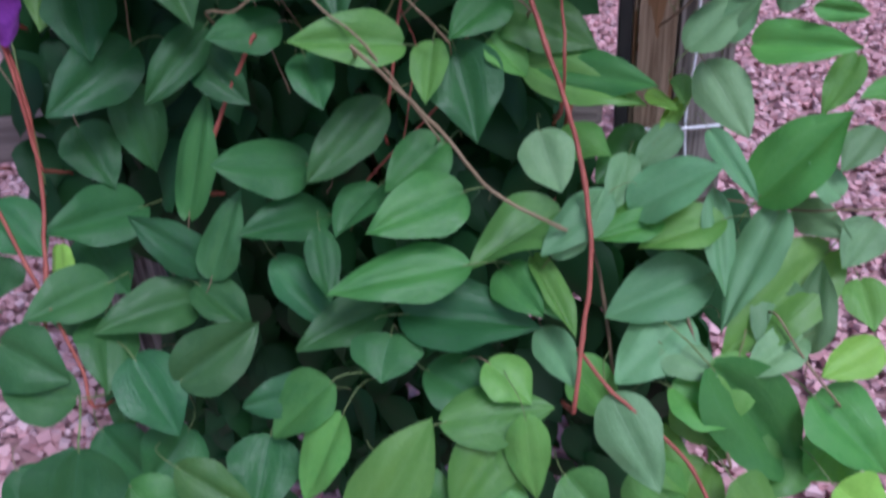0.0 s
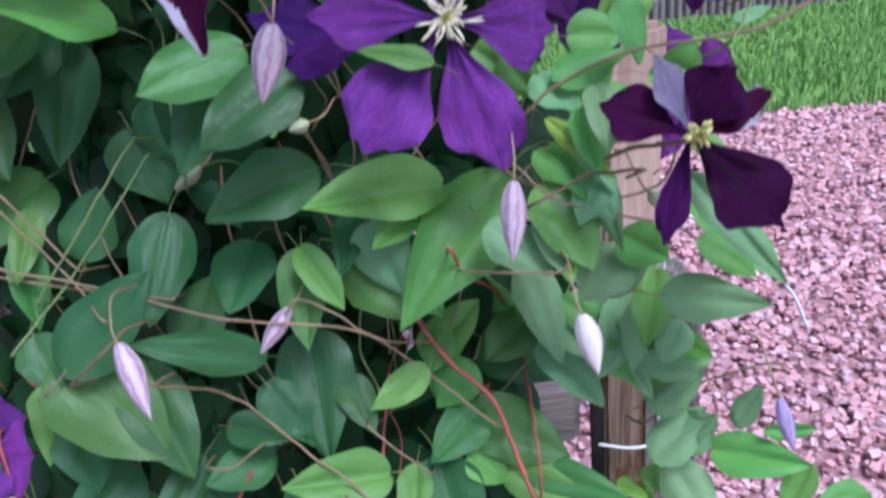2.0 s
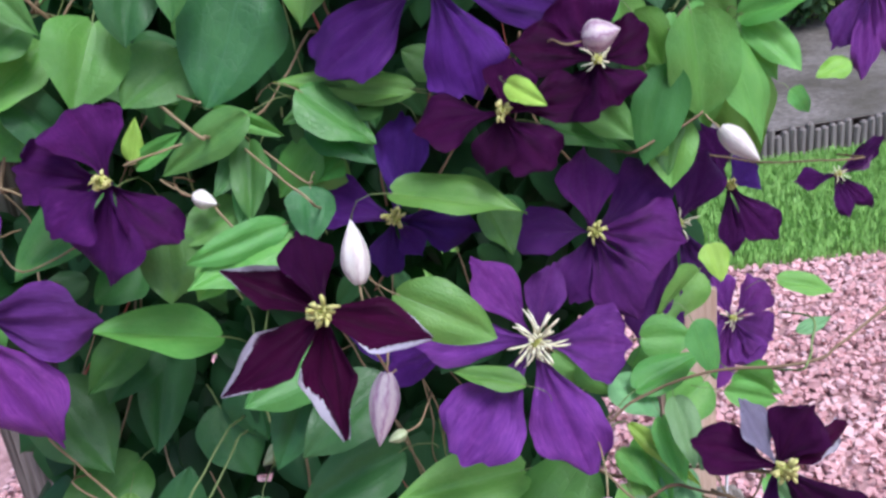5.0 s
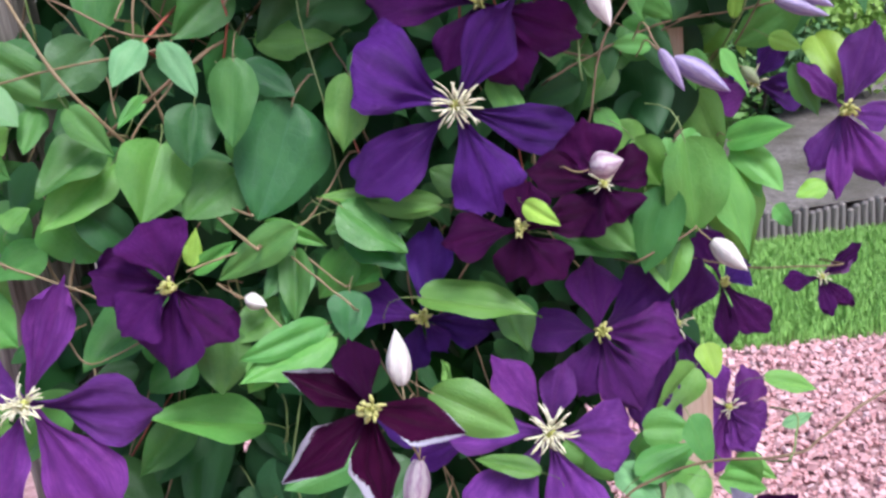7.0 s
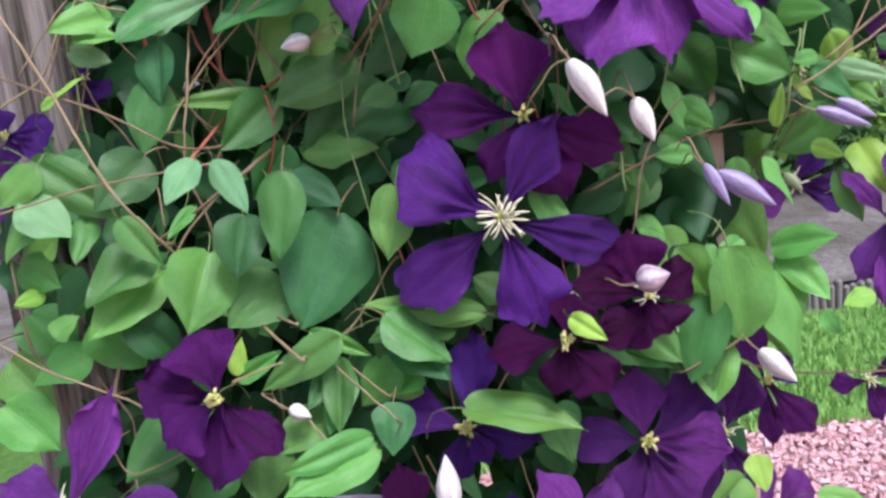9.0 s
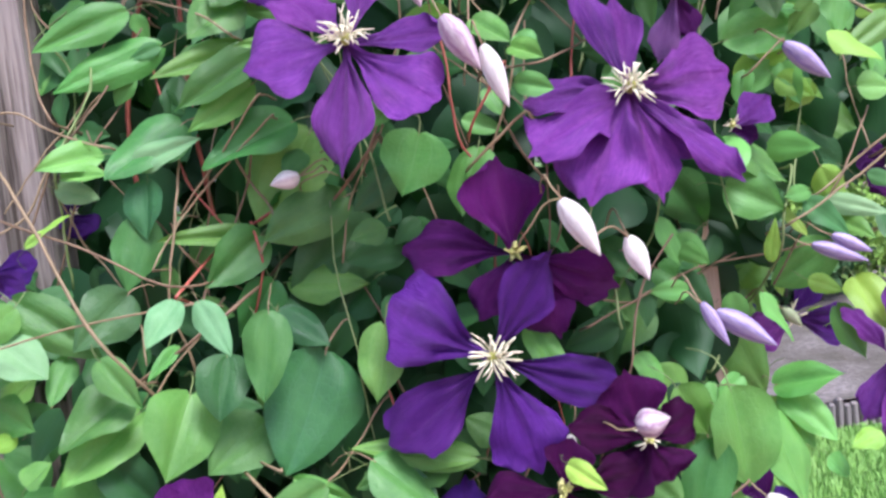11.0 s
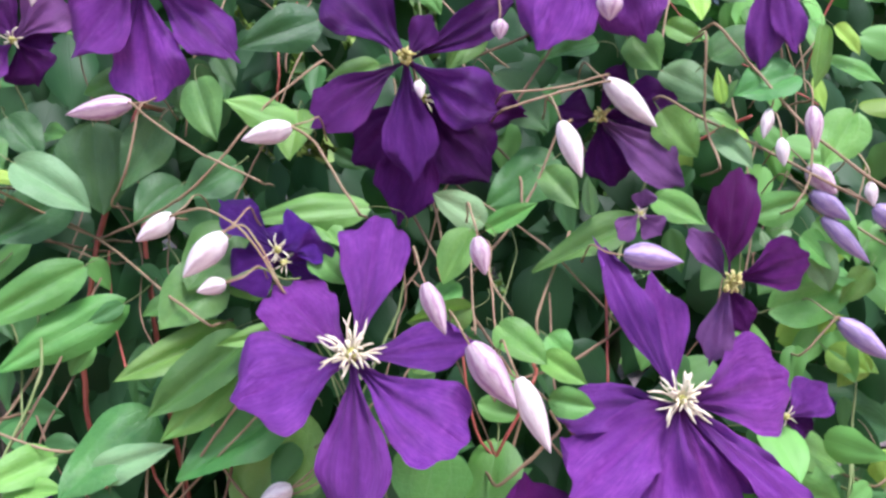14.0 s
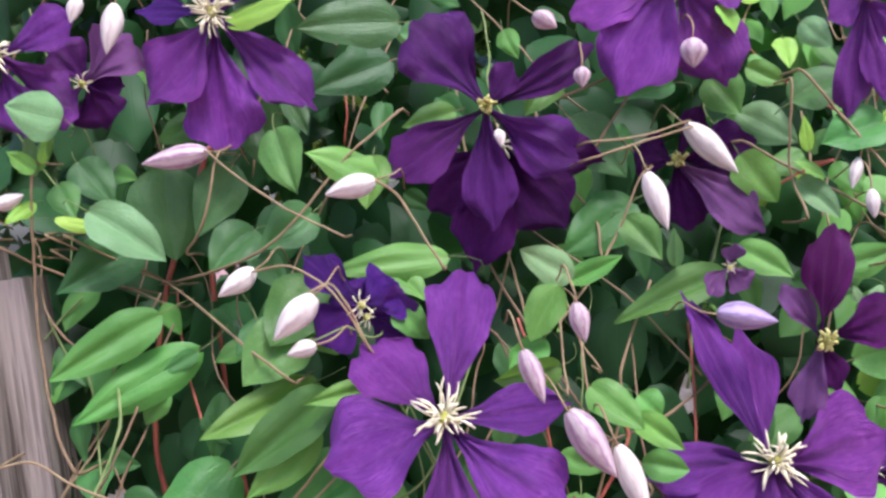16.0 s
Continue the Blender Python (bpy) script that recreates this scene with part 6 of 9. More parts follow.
leaf("fresh", (-0.2232, 0.1532, 1.2876), (-0.2544, 0.1382, 1.2509), 0.0318, (-0.14, -0.81, 0.57))
leaf("mature", (-0.1411, 0.2262, 1.2087), (-0.0726, 0.2218, 1.1674), 0.0442, (-0.11, -0.89, 0.45))
leaf("deep", (-0.1736, 0.1525, 1.1982), (-0.1394, 0.1620, 1.1542), 0.0365, (0.12, -0.89, 0.43))
leaf("lime", (0.4023, 0.2484, 1.4207), (0.3800, 0.2490, 1.3993), 0.0213, (0.01, -0.81, 0.58))
leaf("lime", (0.3950, 0.2461, 1.4236), (0.4091, 0.2463, 1.4060), 0.0198, (0.22, -0.63, 0.75))
leaf("fresh", (0.4699, 0.2436, 1.4670), (0.4177, 0.2296, 1.4375), 0.0223, (0.13, -0.95, 0.28))
leaf("fresh", (0.3363, 0.2479, 1.4618), (0.4067, 0.2560, 1.4698), 0.0393, (0.04, -0.98, 0.19))
leaf("fresh", (0.4391, 0.2485, 1.4130), (0.4687, 0.2499, 1.4081), 0.0258, (0.00, -0.95, 0.32))
leaf("fresh", (0.1581, 0.1555, 1.4389), (0.1855, 0.1528, 1.4305), 0.0197, (-0.09, -0.98, 0.19))
leaf("deep", (0.0312, 0.2452, 1.3024), (-0.0100, 0.2444, 1.2701), 0.0469, (0.02, -0.85, 0.52))
leaf("lime", (0.3743, 0.2171, 1.2652), (0.3987, 0.2157, 1.2537), 0.0164, (-0.13, -0.99, 0.07))
leaf("mature", (-0.1122, 0.2682, 1.3646), (-0.0785, 0.2780, 1.3113), 0.0537, (0.03, -0.98, 0.22))
leaf("pale", (-0.2051, 0.2043, 1.4059), (-0.1750, 0.2119, 1.3933), 0.0225, (0.06, -0.86, 0.51))
leaf("fresh", (0.2620, 0.2350, 1.2854), (0.2957, 0.2216, 1.2561), 0.0410, (0.01, -0.98, 0.19))
leaf("fresh", (0.2996, 0.2224, 1.4546), (0.3232, 0.2224, 1.4298), 0.0226, (0.14, -0.92, 0.36))
leaf("fresh", (0.2938, 0.2856, 1.2514), (0.2492, 0.2806, 1.2085), 0.0454, (0.06, -0.92, 0.39))
leaf("fresh", (0.3167, 0.3206, 1.2640), (0.2873, 0.3141, 1.2174), 0.0472, (0.33, -0.92, 0.22))
leaf("fresh", (0.2865, 0.3131, 1.2125), (0.3145, 0.3227, 1.1660), 0.0371, (0.17, -0.81, 0.56))
leaf("fresh", (0.3543, 0.3360, 1.2629), (0.3722, 0.3294, 1.2097), 0.0319, (-0.11, -0.83, 0.54))
leaf("fresh", (0.2487, 0.2124, 1.2098), (0.2605, 0.2085, 1.1649), 0.0421, (0.24, -0.71, 0.66))
leaf("fresh", (0.1181, 0.1869, 1.4962), (0.0754, 0.1838, 1.4926), 0.0272, (0.03, -0.94, -0.35))
leaf("mature", (-0.0498, 0.2453, 1.6704), (-0.0378, 0.2319, 1.6248), 0.0332, (-0.29, -0.88, 0.38))
leaf("fresh", (0.3195, 0.2184, 1.5321), (0.3591, 0.2197, 1.5402), 0.0236, (0.06, -1.00, -0.01))
leaf("fresh", (0.4237, 0.2370, 1.4889), (0.4184, 0.2304, 1.4510), 0.0258, (0.24, -0.93, 0.26))
leaf("fresh", (0.0918, 0.1879, 1.4687), (0.0759, 0.1851, 1.4597), 0.0155, (0.08, -0.99, 0.13))
leaf("fresh", (0.3782, 0.2431, 1.4818), (0.3959, 0.2379, 1.4758), 0.0232, (0.13, -0.52, 0.84))
leaf("fresh", (0.3536, 0.2266, 1.5133), (0.3755, 0.2273, 1.4866), 0.0251, (0.14, -0.83, 0.54))
leaf("lime", (0.3748, 0.2480, 1.4278), (0.3982, 0.2394, 1.4094), 0.0236, (-0.30, -0.95, 0.05))
leaf("fresh", (0.3854, 0.2319, 1.6561), (0.3769, 0.2380, 1.6115), 0.0217, (0.38, -0.80, 0.46))
leaf("lime", (0.3930, 0.2294, 1.6546), (0.4108, 0.2338, 1.6333), 0.0163, (-0.04, -0.87, 0.48))
leaf("fresh", (0.3918, 0.2391, 1.6318), (0.4282, 0.2368, 1.6119), 0.0192, (0.05, -0.80, 0.60))
leaf("fresh", (0.4033, 0.2352, 1.5935), (0.3754, 0.2304, 1.5583), 0.0345, (-0.09, -0.90, 0.43))
leaf("lime", (0.4371, 0.2238, 1.5997), (0.4222, 0.2205, 1.5812), 0.0168, (-0.23, -0.85, 0.48))
leaf("fresh", (0.3041, 0.2405, 1.6047), (0.3254, 0.2399, 1.5909), 0.0144, (0.15, -0.61, 0.78))
leaf("fresh", (0.2842, 0.2885, 1.6153), (0.3048, 0.2799, 1.5772), 0.0336, (-0.22, -0.96, 0.16))
leaf("pale", (0.3627, 0.2298, 1.5090), (0.3729, 0.2321, 1.4714), 0.0242, (-0.34, -0.82, 0.46))
leaf("pale", (0.3148, 0.1885, 1.5126), (0.3118, 0.1896, 1.5234), 0.0089, (0.30, -0.91, 0.30))
leaf("pale", (0.3222, 0.1921, 1.5117), (0.3334, 0.1950, 1.5207), 0.0101, (0.23, -0.97, -0.10))
leaf("fresh", (0.4065, 0.2411, 1.4827), (0.3855, 0.2459, 1.4601), 0.0211, (0.06, -0.97, 0.22))
leaf("mature", (0.3475, 0.2796, 1.4100), (0.3766, 0.2721, 1.3813), 0.0316, (0.12, -0.91, 0.39))
leaf("lime", (0.3983, 0.2347, 1.3522), (0.4158, 0.2433, 1.3144), 0.0255, (-0.15, -0.96, 0.25))
leaf("lime", (0.2716, 0.2701, 1.7230), (0.2807, 0.2671, 1.7013), 0.0219, (0.25, -0.73, 0.64))
leaf("lime", (-0.0776, 0.2697, 1.7518), (-0.0268, 0.2598, 1.7596), 0.0266, (-0.06, -0.83, 0.55))
leaf("deep", (0.3264, 0.2899, 1.6500), (0.3670, 0.2822, 1.6692), 0.0384, (-0.01, -0.80, 0.60))
leaf("mature", (0.2252, 0.2849, 1.7111), (0.2586, 0.2934, 1.7254), 0.0259, (0.06, -0.99, 0.09))
leaf("lime", (-0.2187, 0.2665, 1.6685), (-0.2105, 0.2611, 1.6892), 0.0091, (-0.18, -0.95, 0.27))
leaf("fresh", (0.0191, 0.2116, 1.5447), (0.0385, 0.2102, 1.5198), 0.0228, (-0.05, -0.81, 0.59))
leaf("fresh", (0.1111, 0.1976, 1.5129), (0.0862, 0.1895, 1.4954), 0.0300, (-0.27, -0.52, 0.81))
leaf("fresh", (0.1637, 0.1737, 1.4746), (0.1754, 0.1704, 1.4596), 0.0215, (-0.01, -0.82, 0.58))
leaf("mature", (-0.0325, 0.2090, 1.4900), (-0.0973, 0.1841, 1.4507), 0.0345, (0.06, -0.89, 0.46))
leaf("deep", (-0.1481, -0.0963, 0.4895), (-0.2022, -0.0960, 0.4977), 0.0444, (0.03, -0.66, 0.75))
leaf("deep", (-0.1368, -0.1305, 0.4743), (-0.1460, -0.1645, 0.4109), 0.0685, (0.47, -0.66, 0.59))
leaf("deep", (-0.1872, -0.1319, 0.4555), (-0.1626, -0.1550, 0.4232), 0.0386, (0.24, -0.49, 0.84))
leaf("fresh", (0.0591, -0.1655, 0.4151), (0.1093, -0.1147, 0.4890), 0.0543, (0.19, -0.68, 0.71))
leaf("fresh", (0.0441, -0.1044, 0.4786), (0.0152, -0.1337, 0.4215), 0.0378, (-0.27, -0.57, 0.78))
leaf("deep", (0.0233, -0.0764, 0.4778), (-0.0313, -0.0911, 0.4744), 0.0331, (0.08, -0.65, 0.75))
leaf("mature", (-0.0729, -0.1269, 0.4513), (-0.0107, -0.1460, 0.4225), 0.0352, (-0.02, -0.76, 0.65))
leaf("deep", (-0.0144, -0.0911, 0.4463), (-0.0228, -0.1383, 0.4095), 0.0547, (0.09, -0.63, 0.77))
leaf("fresh", (0.1607, -0.0895, 0.4533), (0.1197, -0.1320, 0.4123), 0.0523, (0.14, -0.67, 0.73))
leaf("fresh", (0.1725, -0.1009, 0.4737), (0.1802, -0.1220, 0.4127), 0.0326, (0.04, -0.55, 0.83))
leaf("pale", (0.2326, -0.0835, 0.4793), (0.2638, -0.1316, 0.4340), 0.0462, (-0.26, -0.75, 0.61))
leaf("mature", (0.3053, -0.0668, 0.4892), (0.3782, -0.0913, 0.3926), 0.0659, (-0.11, -0.71, 0.70))
leaf("fresh", (0.3775, -0.0736, 0.4680), (0.4237, -0.1102, 0.4272), 0.0577, (0.16, -0.61, 0.78))
leaf("fresh", (0.3159, -0.1227, 0.4354), (0.3494, -0.1353, 0.3972), 0.0403, (0.00, -0.58, 0.82))
leaf("fresh", (0.2575, -0.0719, 0.4319), (0.2924, -0.1060, 0.3971), 0.0428, (0.10, -0.60, 0.79))
leaf("mature", (0.2017, -0.1005, 0.4149), (0.2325, -0.1316, 0.3909), 0.0434, (-0.09, -0.61, 0.78))
leaf("fresh", (0.1396, -0.1116, 0.4152), (0.1718, -0.1365, 0.3838), 0.0469, (0.14, -0.46, 0.88))
leaf("mature", (0.0776, -0.1069, 0.4218), (0.1178, -0.1289, 0.3728), 0.0520, (-0.05, -0.63, 0.78))
leaf("mature", (-0.1154, -0.1231, 0.4274), (-0.0714, -0.1529, 0.3961), 0.0504, (0.10, -0.53, 0.84))
leaf("lime", (0.3868, -0.1200, 0.4268), (0.4253, -0.1272, 0.3938), 0.0483, (-0.10, -0.74, 0.66))
leaf("fresh", (0.2848, -0.0652, 0.4602), (0.3211, -0.0854, 0.4285), 0.0408, (-0.17, -0.81, 0.56))
leaf("deep", (-0.1754, 0.0289, 0.5449), (-0.1438, 0.0130, 0.4984), 0.0523, (-0.00, -0.74, 0.67))
leaf("deep", (-0.1259, -0.0237, 0.4589), (-0.1455, -0.0672, 0.4260), 0.0550, (0.06, -0.69, 0.72))
leaf("deep", (-0.1546, -0.0722, 0.4325), (-0.1215, -0.0826, 0.3846), 0.0508, (0.05, -0.66, 0.75))
leaf("deep", (-0.0892, -0.0641, 0.4240), (-0.1178, -0.1013, 0.4001), 0.0547, (0.35, -0.79, 0.50))
leaf("deep", (-0.1984, 0.0200, 0.5067), (-0.1543, -0.0149, 0.4743), 0.0524, (0.05, -0.53, 0.85))
leaf("fresh", (0.3443, -0.0526, 0.4476), (0.3057, -0.0924, 0.4170), 0.0476, (-0.06, -0.62, 0.79))
leaf("mature", (0.3715, -0.0744, 0.4226), (0.3357, -0.1101, 0.3993), 0.0477, (0.20, -0.77, 0.61))
leaf("fresh", (0.4099, -0.0739, 0.4340), (0.3728, -0.0988, 0.4063), 0.0462, (0.06, -0.74, 0.67))
leaf("fresh", (0.2560, -0.0934, 0.4131), (0.2841, -0.1173, 0.3793), 0.0484, (-0.12, -0.73, 0.67))
leaf("fresh", (0.3062, -0.0880, 0.4133), (0.2755, -0.1165, 0.3847), 0.0496, (-0.16, -0.47, 0.87))
leaf("fresh", (0.2075, -0.0480, 0.4783), (0.2419, -0.0619, 0.4336), 0.0400, (0.22, -0.60, 0.77))
leaf("fresh", (0.1219, 0.0999, 0.7495), (0.1667, 0.1365, 0.7781), 0.0384, (-0.06, -0.50, 0.87))
leaf("fresh", (0.1578, 0.0913, 0.7495), (0.1281, 0.0786, 0.7188), 0.0388, (0.10, -0.66, 0.74))
leaf("mature", (0.0717, 0.1116, 0.8454), (0.1211, 0.0682, 0.8065), 0.0472, (-0.01, -0.68, 0.74))
leaf("mature", (-0.0480, 0.2215, 1.3120), (-0.0804, 0.2154, 1.2695), 0.0381, (0.36, -0.93, -0.03))
leaf("deep", (-0.1327, 0.2056, 1.4022), (-0.1353, 0.1958, 1.3564), 0.0344, (-0.27, -0.95, 0.18))
leaf("mature", (0.3220, 0.2207, 1.3784), (0.3735, 0.2350, 1.3399), 0.0358, (0.00, -0.80, 0.60))
leaf("deep", (0.0618, 0.2038, 1.3889), (0.0260, 0.2059, 1.3605), 0.0292, (0.09, -0.94, 0.32))

# flowers
bloom("mauve", (0.2374, 0.2013, 1.5435), (-0.02, -1.00, 0.04), 0.0062, "few", [((-0.0170, -0.0001, -0.0144), 0.0174, "flat"), ((0.0134, -0.0009, -0.0157), 0.0205, "flat"), ((0.0044, 0.0004, 0.0148), 0.0174, "flat")], "small mauve clematis flower, half hidden")
bloom("edged", (0.0566, -0.0593, 1.1093), (0.04, -0.91, 0.41), 0.0155, "tight", [((-0.0085, 0.0158, 0.0360), 0.0270, "flat", "wine"), ((-0.0477, 0.0086, 0.0237), 0.0215, "curl"), ((-0.0507, -0.0160, -0.0305), 0.0266, "curl"), ((0.0046, -0.0252, -0.0564), 0.0293, "curl"), ((0.0509, -0.0053, -0.0168), 0.0287, "curl")], "wine-red clematis flower with curled white petal edges")
bloom("violet", (0.1621, 0.0583, 1.0211), (0.04, -0.91, 0.41), 0.0155, "open", [((-0.0800, 0.0007, 0.0094), 0.0377, "flat"), ((-0.0546, -0.0295, -0.0601), 0.0582, "fan"), ((0.0265, -0.0346, -0.0794), 0.0513, "flat"), ((0.0578, -0.0013, -0.0086), 0.0535, "fan"), ((-0.0343, 0.0217, 0.0515), 0.0303, "flat"), ((0.0180, 0.0198, 0.0423), 0.0269, "crumple")], "open violet clematis flower with one shrivelled petal")
bloom("royal", (0.2156, 0.1479, 1.0567), (0.04, -0.91, 0.41), 0.0155, "tight", [((0.0007, 0.0240, 0.0532), 0.0460, "flat"), ((0.0524, 0.0193, 0.0377), 0.0460, "fan"), ((0.0636, -0.0036, -0.0143), 0.0587, "flat"), ((0.0232, -0.0247, -0.0572), 0.0432, "back"), ((-0.0204, -0.0202, -0.0430), 0.0447, "flat"), ((-0.0582, -0.0000, 0.0057), 0.0423, "wavy")], "dark plum clematis flower with yellow centre")
bloom("royal", (0.2833, 0.1828, 1.0419), (0.04, -0.91, 0.41), 0.0155, "few", [((-0.0338, -0.0394, -0.0852), 0.0467, "back"), ((0.0200, -0.0175, -0.0415), 0.0259, "flat"), ((0.0250, 0.0218, 0.0465), 0.0409, "wavy")], "violet clematis flower partly hidden behind another")
bloom("indigo", (0.0776, 0.1325, 1.0882), (0.04, -0.91, 0.41), 0.0155, "tight", [((-0.0555, 0.0082, 0.0237), 0.0395, "wavy"), ((0.0122, 0.0296, 0.0645), 0.0381, "crumple"), ((0.0555, -0.0041, -0.0145), 0.0359, "flat"), ((-0.0121, -0.0161, -0.0346), 0.0279, "back"), ((0.0151, -0.0104, -0.0245), 0.0207, "flat")], "open indigo clematis flower with cream stamens")
bloom("wine", (0.1564, 0.0983, 1.1609), (0.03, -0.96, 0.28), 0.0143, "tight", [((-0.0548, -0.0032, -0.0044), 0.0341, "wavy"), ((-0.0135, -0.0097, -0.0322), 0.0275, "back"), ((0.0290, -0.0095, -0.0368), 0.0408, "flat"), ((0.0521, 0.0035, 0.0059), 0.0308, "wavy"), ((0.0096, 0.0125, 0.0303), 0.0333, "flat")], "dark plum clematis flower with yellow centre")
bloom("wine", (0.2197, 0.1193, 1.1824), (0.03, -0.96, 0.28), 0.0127, "few", [((-0.0097, 0.0125, 0.0441), 0.0482, "flat"), ((0.0353, 0.0056, 0.0154), 0.0362, "wavy"), ((0.0114, -0.0075, -0.0271), 0.0482, "fan"), ((-0.0524, 0.0021, 0.0129), 0.0335, "flat"), ((-0.0277, -0.0103, -0.0324), 0.0396, "flat")], "dark plum clematis flower with yellow centre")
bloom("plum", (-0.0893, 0.0753, 1.1516), (0.03, -0.96, 0.28), 0.0155, "tight", [((-0.0146, 0.0122, 0.0434), 0.0552, "fan"), ((-0.0574, 0.0024, 0.0142), 0.0425, "crumple"), ((-0.0343, -0.0089, -0.0269), 0.0434, "crumple"), ((-0.0104, -0.0177, -0.0594), 0.0488, "flat"), ((0.0404, -0.0101, -0.0390), 0.0365, "wavy")], "dark plum clematis flower with yellow centre")
bloom("violet", (-0.2068, 0.0666, 1.0789), (0.03, -0.96, 0.28), 0.0155, "open", [((0.0394, 0.0157, 0.0831), 0.0360, "cup"), ((0.0946, -0.0004, -0.0131), 0.0511, "flat"), ((0.0481, -0.0243, -0.0910), 0.0553, "back"), ((-0.0258, -0.0207, -0.0692), 0.0352, "flat"), ((-0.0438, 0.0060, 0.0262), 0.0419, "wavy")], "open violet clematis flower with cream stamens")
bloom("wine", (0.2831, -0.0355, 0.9771), (0.04, -0.91, 0.41), 0.0152, "tight", [((-0.0449, 0.0059, 0.0174), 0.028, "wavy"), ((0.0209, 0.0134, 0.0277), 0.0357, "flat"), ((0.0426, 0.0088, 0.0153), 0.0223, "wavy", "edged"), ((0.0384, -0.018, -0.0436), 0.0413, "flat"), ((-0.0156, -0.0225, -0.0484), 0.0178, "flat", "plum"), ((-0.0197, 0.0153, 0.0359), 0.0204, "cup", "silver")], "wine-red clematis flower with silvery folded petals")
bloom("violet", (0.3824, 0.3730, 0.8602), (0.04, -0.91, 0.41), 0.0153, "few", [((-0.0163, 0.0219, 0.0501), 0.0374, "flat"), ((0.0409, 0.0151, 0.0295), 0.0495, "fan"), ((0.0365, -0.0091, -0.0238), 0.0483, "flat"), ((0.0201, -0.0205, -0.0475), 0.0374, "flat"), ((-0.0349, -0.0304, -0.0641), 0.0398, "back"), ((-0.0389, -0.0043, -0.0057), 0.0411, "flat")], "open violet clematis flower with cream stamens")
bloom("plum", (0.3963, 0.4285, 0.9840), (0.04, -0.91, 0.41), 0.0155, "tight", [((0.0464, -0.0218, -0.0538), 0.0453, "back"), ((-0.0037, -0.0283, -0.0633), 0.0267, "flat"), ((-0.0225, 0.0259, 0.0608), 0.0430, "wavy"), ((0.0358, 0.0089, 0.0163), 0.0442, "flat", "indigo"), ((-0.0533, 0.0045, 0.0156), 0.0349, "flat")], "plum clematis flower seen from the side")
bloom("plum", (0.4500, 0.2960, 1.0289), (0.04, -0.91, 0.41), 0.0109, "few", [((-0.0339, -0.0017, -0.0003), 0.0223, "flat"), ((0.0044, -0.0145, -0.0332), 0.0185, "back"), ((0.0303, -0.0116, -0.0294), 0.0165, "back"), ((0.0409, 0.0075, 0.0253), 0.0194, "flat"), ((0.0321, 0.0070, 0.0125), 0.0175, "flat", "mauve")], "small drooping dark plum clematis flower")
bloom("indigo", (0.1200, 0.1373, 1.2472), (0.06, -0.98, 0.20), 0.0155, "open", [((-0.0679, 0.0048, 0.0439), 0.0723, "fan"), ((0.0500, 0.0165, 0.0658), 0.0425, "flat"), ((0.0907, -0.0011, -0.0325), 0.0382, "flat"), ((0.0225, -0.0144, -0.0771), 0.0587, "fan"), ((-0.0766, -0.0151, -0.0509), 0.0560, "fan")], "open indigo clematis flower with cream stamens")
bloom("plum", (0.1448, 0.1649, 1.3170), (0.06, -0.98, 0.20), 0.0155, "tight", [((-0.0043, 0.0137, 0.0682), 0.0640, "flat", "magenta"), ((-0.0803, -0.0023, 0.0129), 0.0449, "flat"), ((0.0673, -0.0026, -0.0331), 0.0441, "fan", "magenta"), ((-0.0289, -0.0109, -0.0446), 0.0331, "flat"), ((0.0261, -0.0109, -0.0612), 0.0450, "back", "magenta")], "plum clematis flower with magenta petals")
bloom("violet", (0.0420, 0.1490, 1.4808), (0.06, -0.84, 0.54), 0.0155, "open", [((0.0230, 0.0557, 0.0842), 0.0498, "fan"), ((-0.0411, 0.0271, 0.0468), 0.0605, "fan"), ((-0.0682, -0.0152, -0.0161), 0.0613, "flat"), ((-0.0076, -0.0563, -0.0867), 0.0417, "flat"), ((0.0582, -0.0295, -0.0524), 0.0557, "fan"), ((0.0733, 0.0049, -0.0005), 0.0317, "cup")], "open violet clematis flower with cream stamens")
bloom("violet", (0.2396, 0.1634, 1.4247), (0.06, -0.84, 0.54), 0.0155, "open", [((-0.0312, 0.0585, 0.0945), 0.0280, "cup", "violet", 0.005), ((0.0045, 0.0498, 0.077), 0.0316, "flat", "violet", -0.001), ((0.0717, 0.0081, 0.0047), 0.0668, "fan", "violet", 0.004), ((-0.0744, -0.0016, 0.0058), 0.0349, "wavy", "violet", -0.008), ((-0.0751, -0.0298, -0.0379), 0.063, "crumple", "violet", 0.003), ((-0.0409, -0.0479, -0.07), 0.0635, "crumple", "violet", -0.005), ((0.0581, -0.0419, -0.0717), 0.0279, "wavy", "violet", 0.008), ((0.0473, -0.0313, -0.0539), 0.0306, "wavy", "violet", -0.002), ((0.0081, -0.0451, -0.0711), 0.0386, "flat", "violet", -0.01)], "full violet clematis flower with many crumpled petals")
bloom("plum", (0.2837, 0.1784, 1.4940), (-0.02, -1.00, 0.04), 0.0155, "tight", [((0.0141, 0.0025, 0.0692), 0.0431, "fan", "magenta"), ((0.0536, -0.0007, 0.0099), 0.0362, "fan"), ((-0.0194, 0.0018, 0.0362), 0.0205, "flat", "mauve"), ((-0.0202, -0.0015, -0.0474), 0.0228, "back", "mauve"), ((0.0106, -0.0016, -0.0344), 0.0244, "flat")], "dark plum clematis flower with yellow centre")
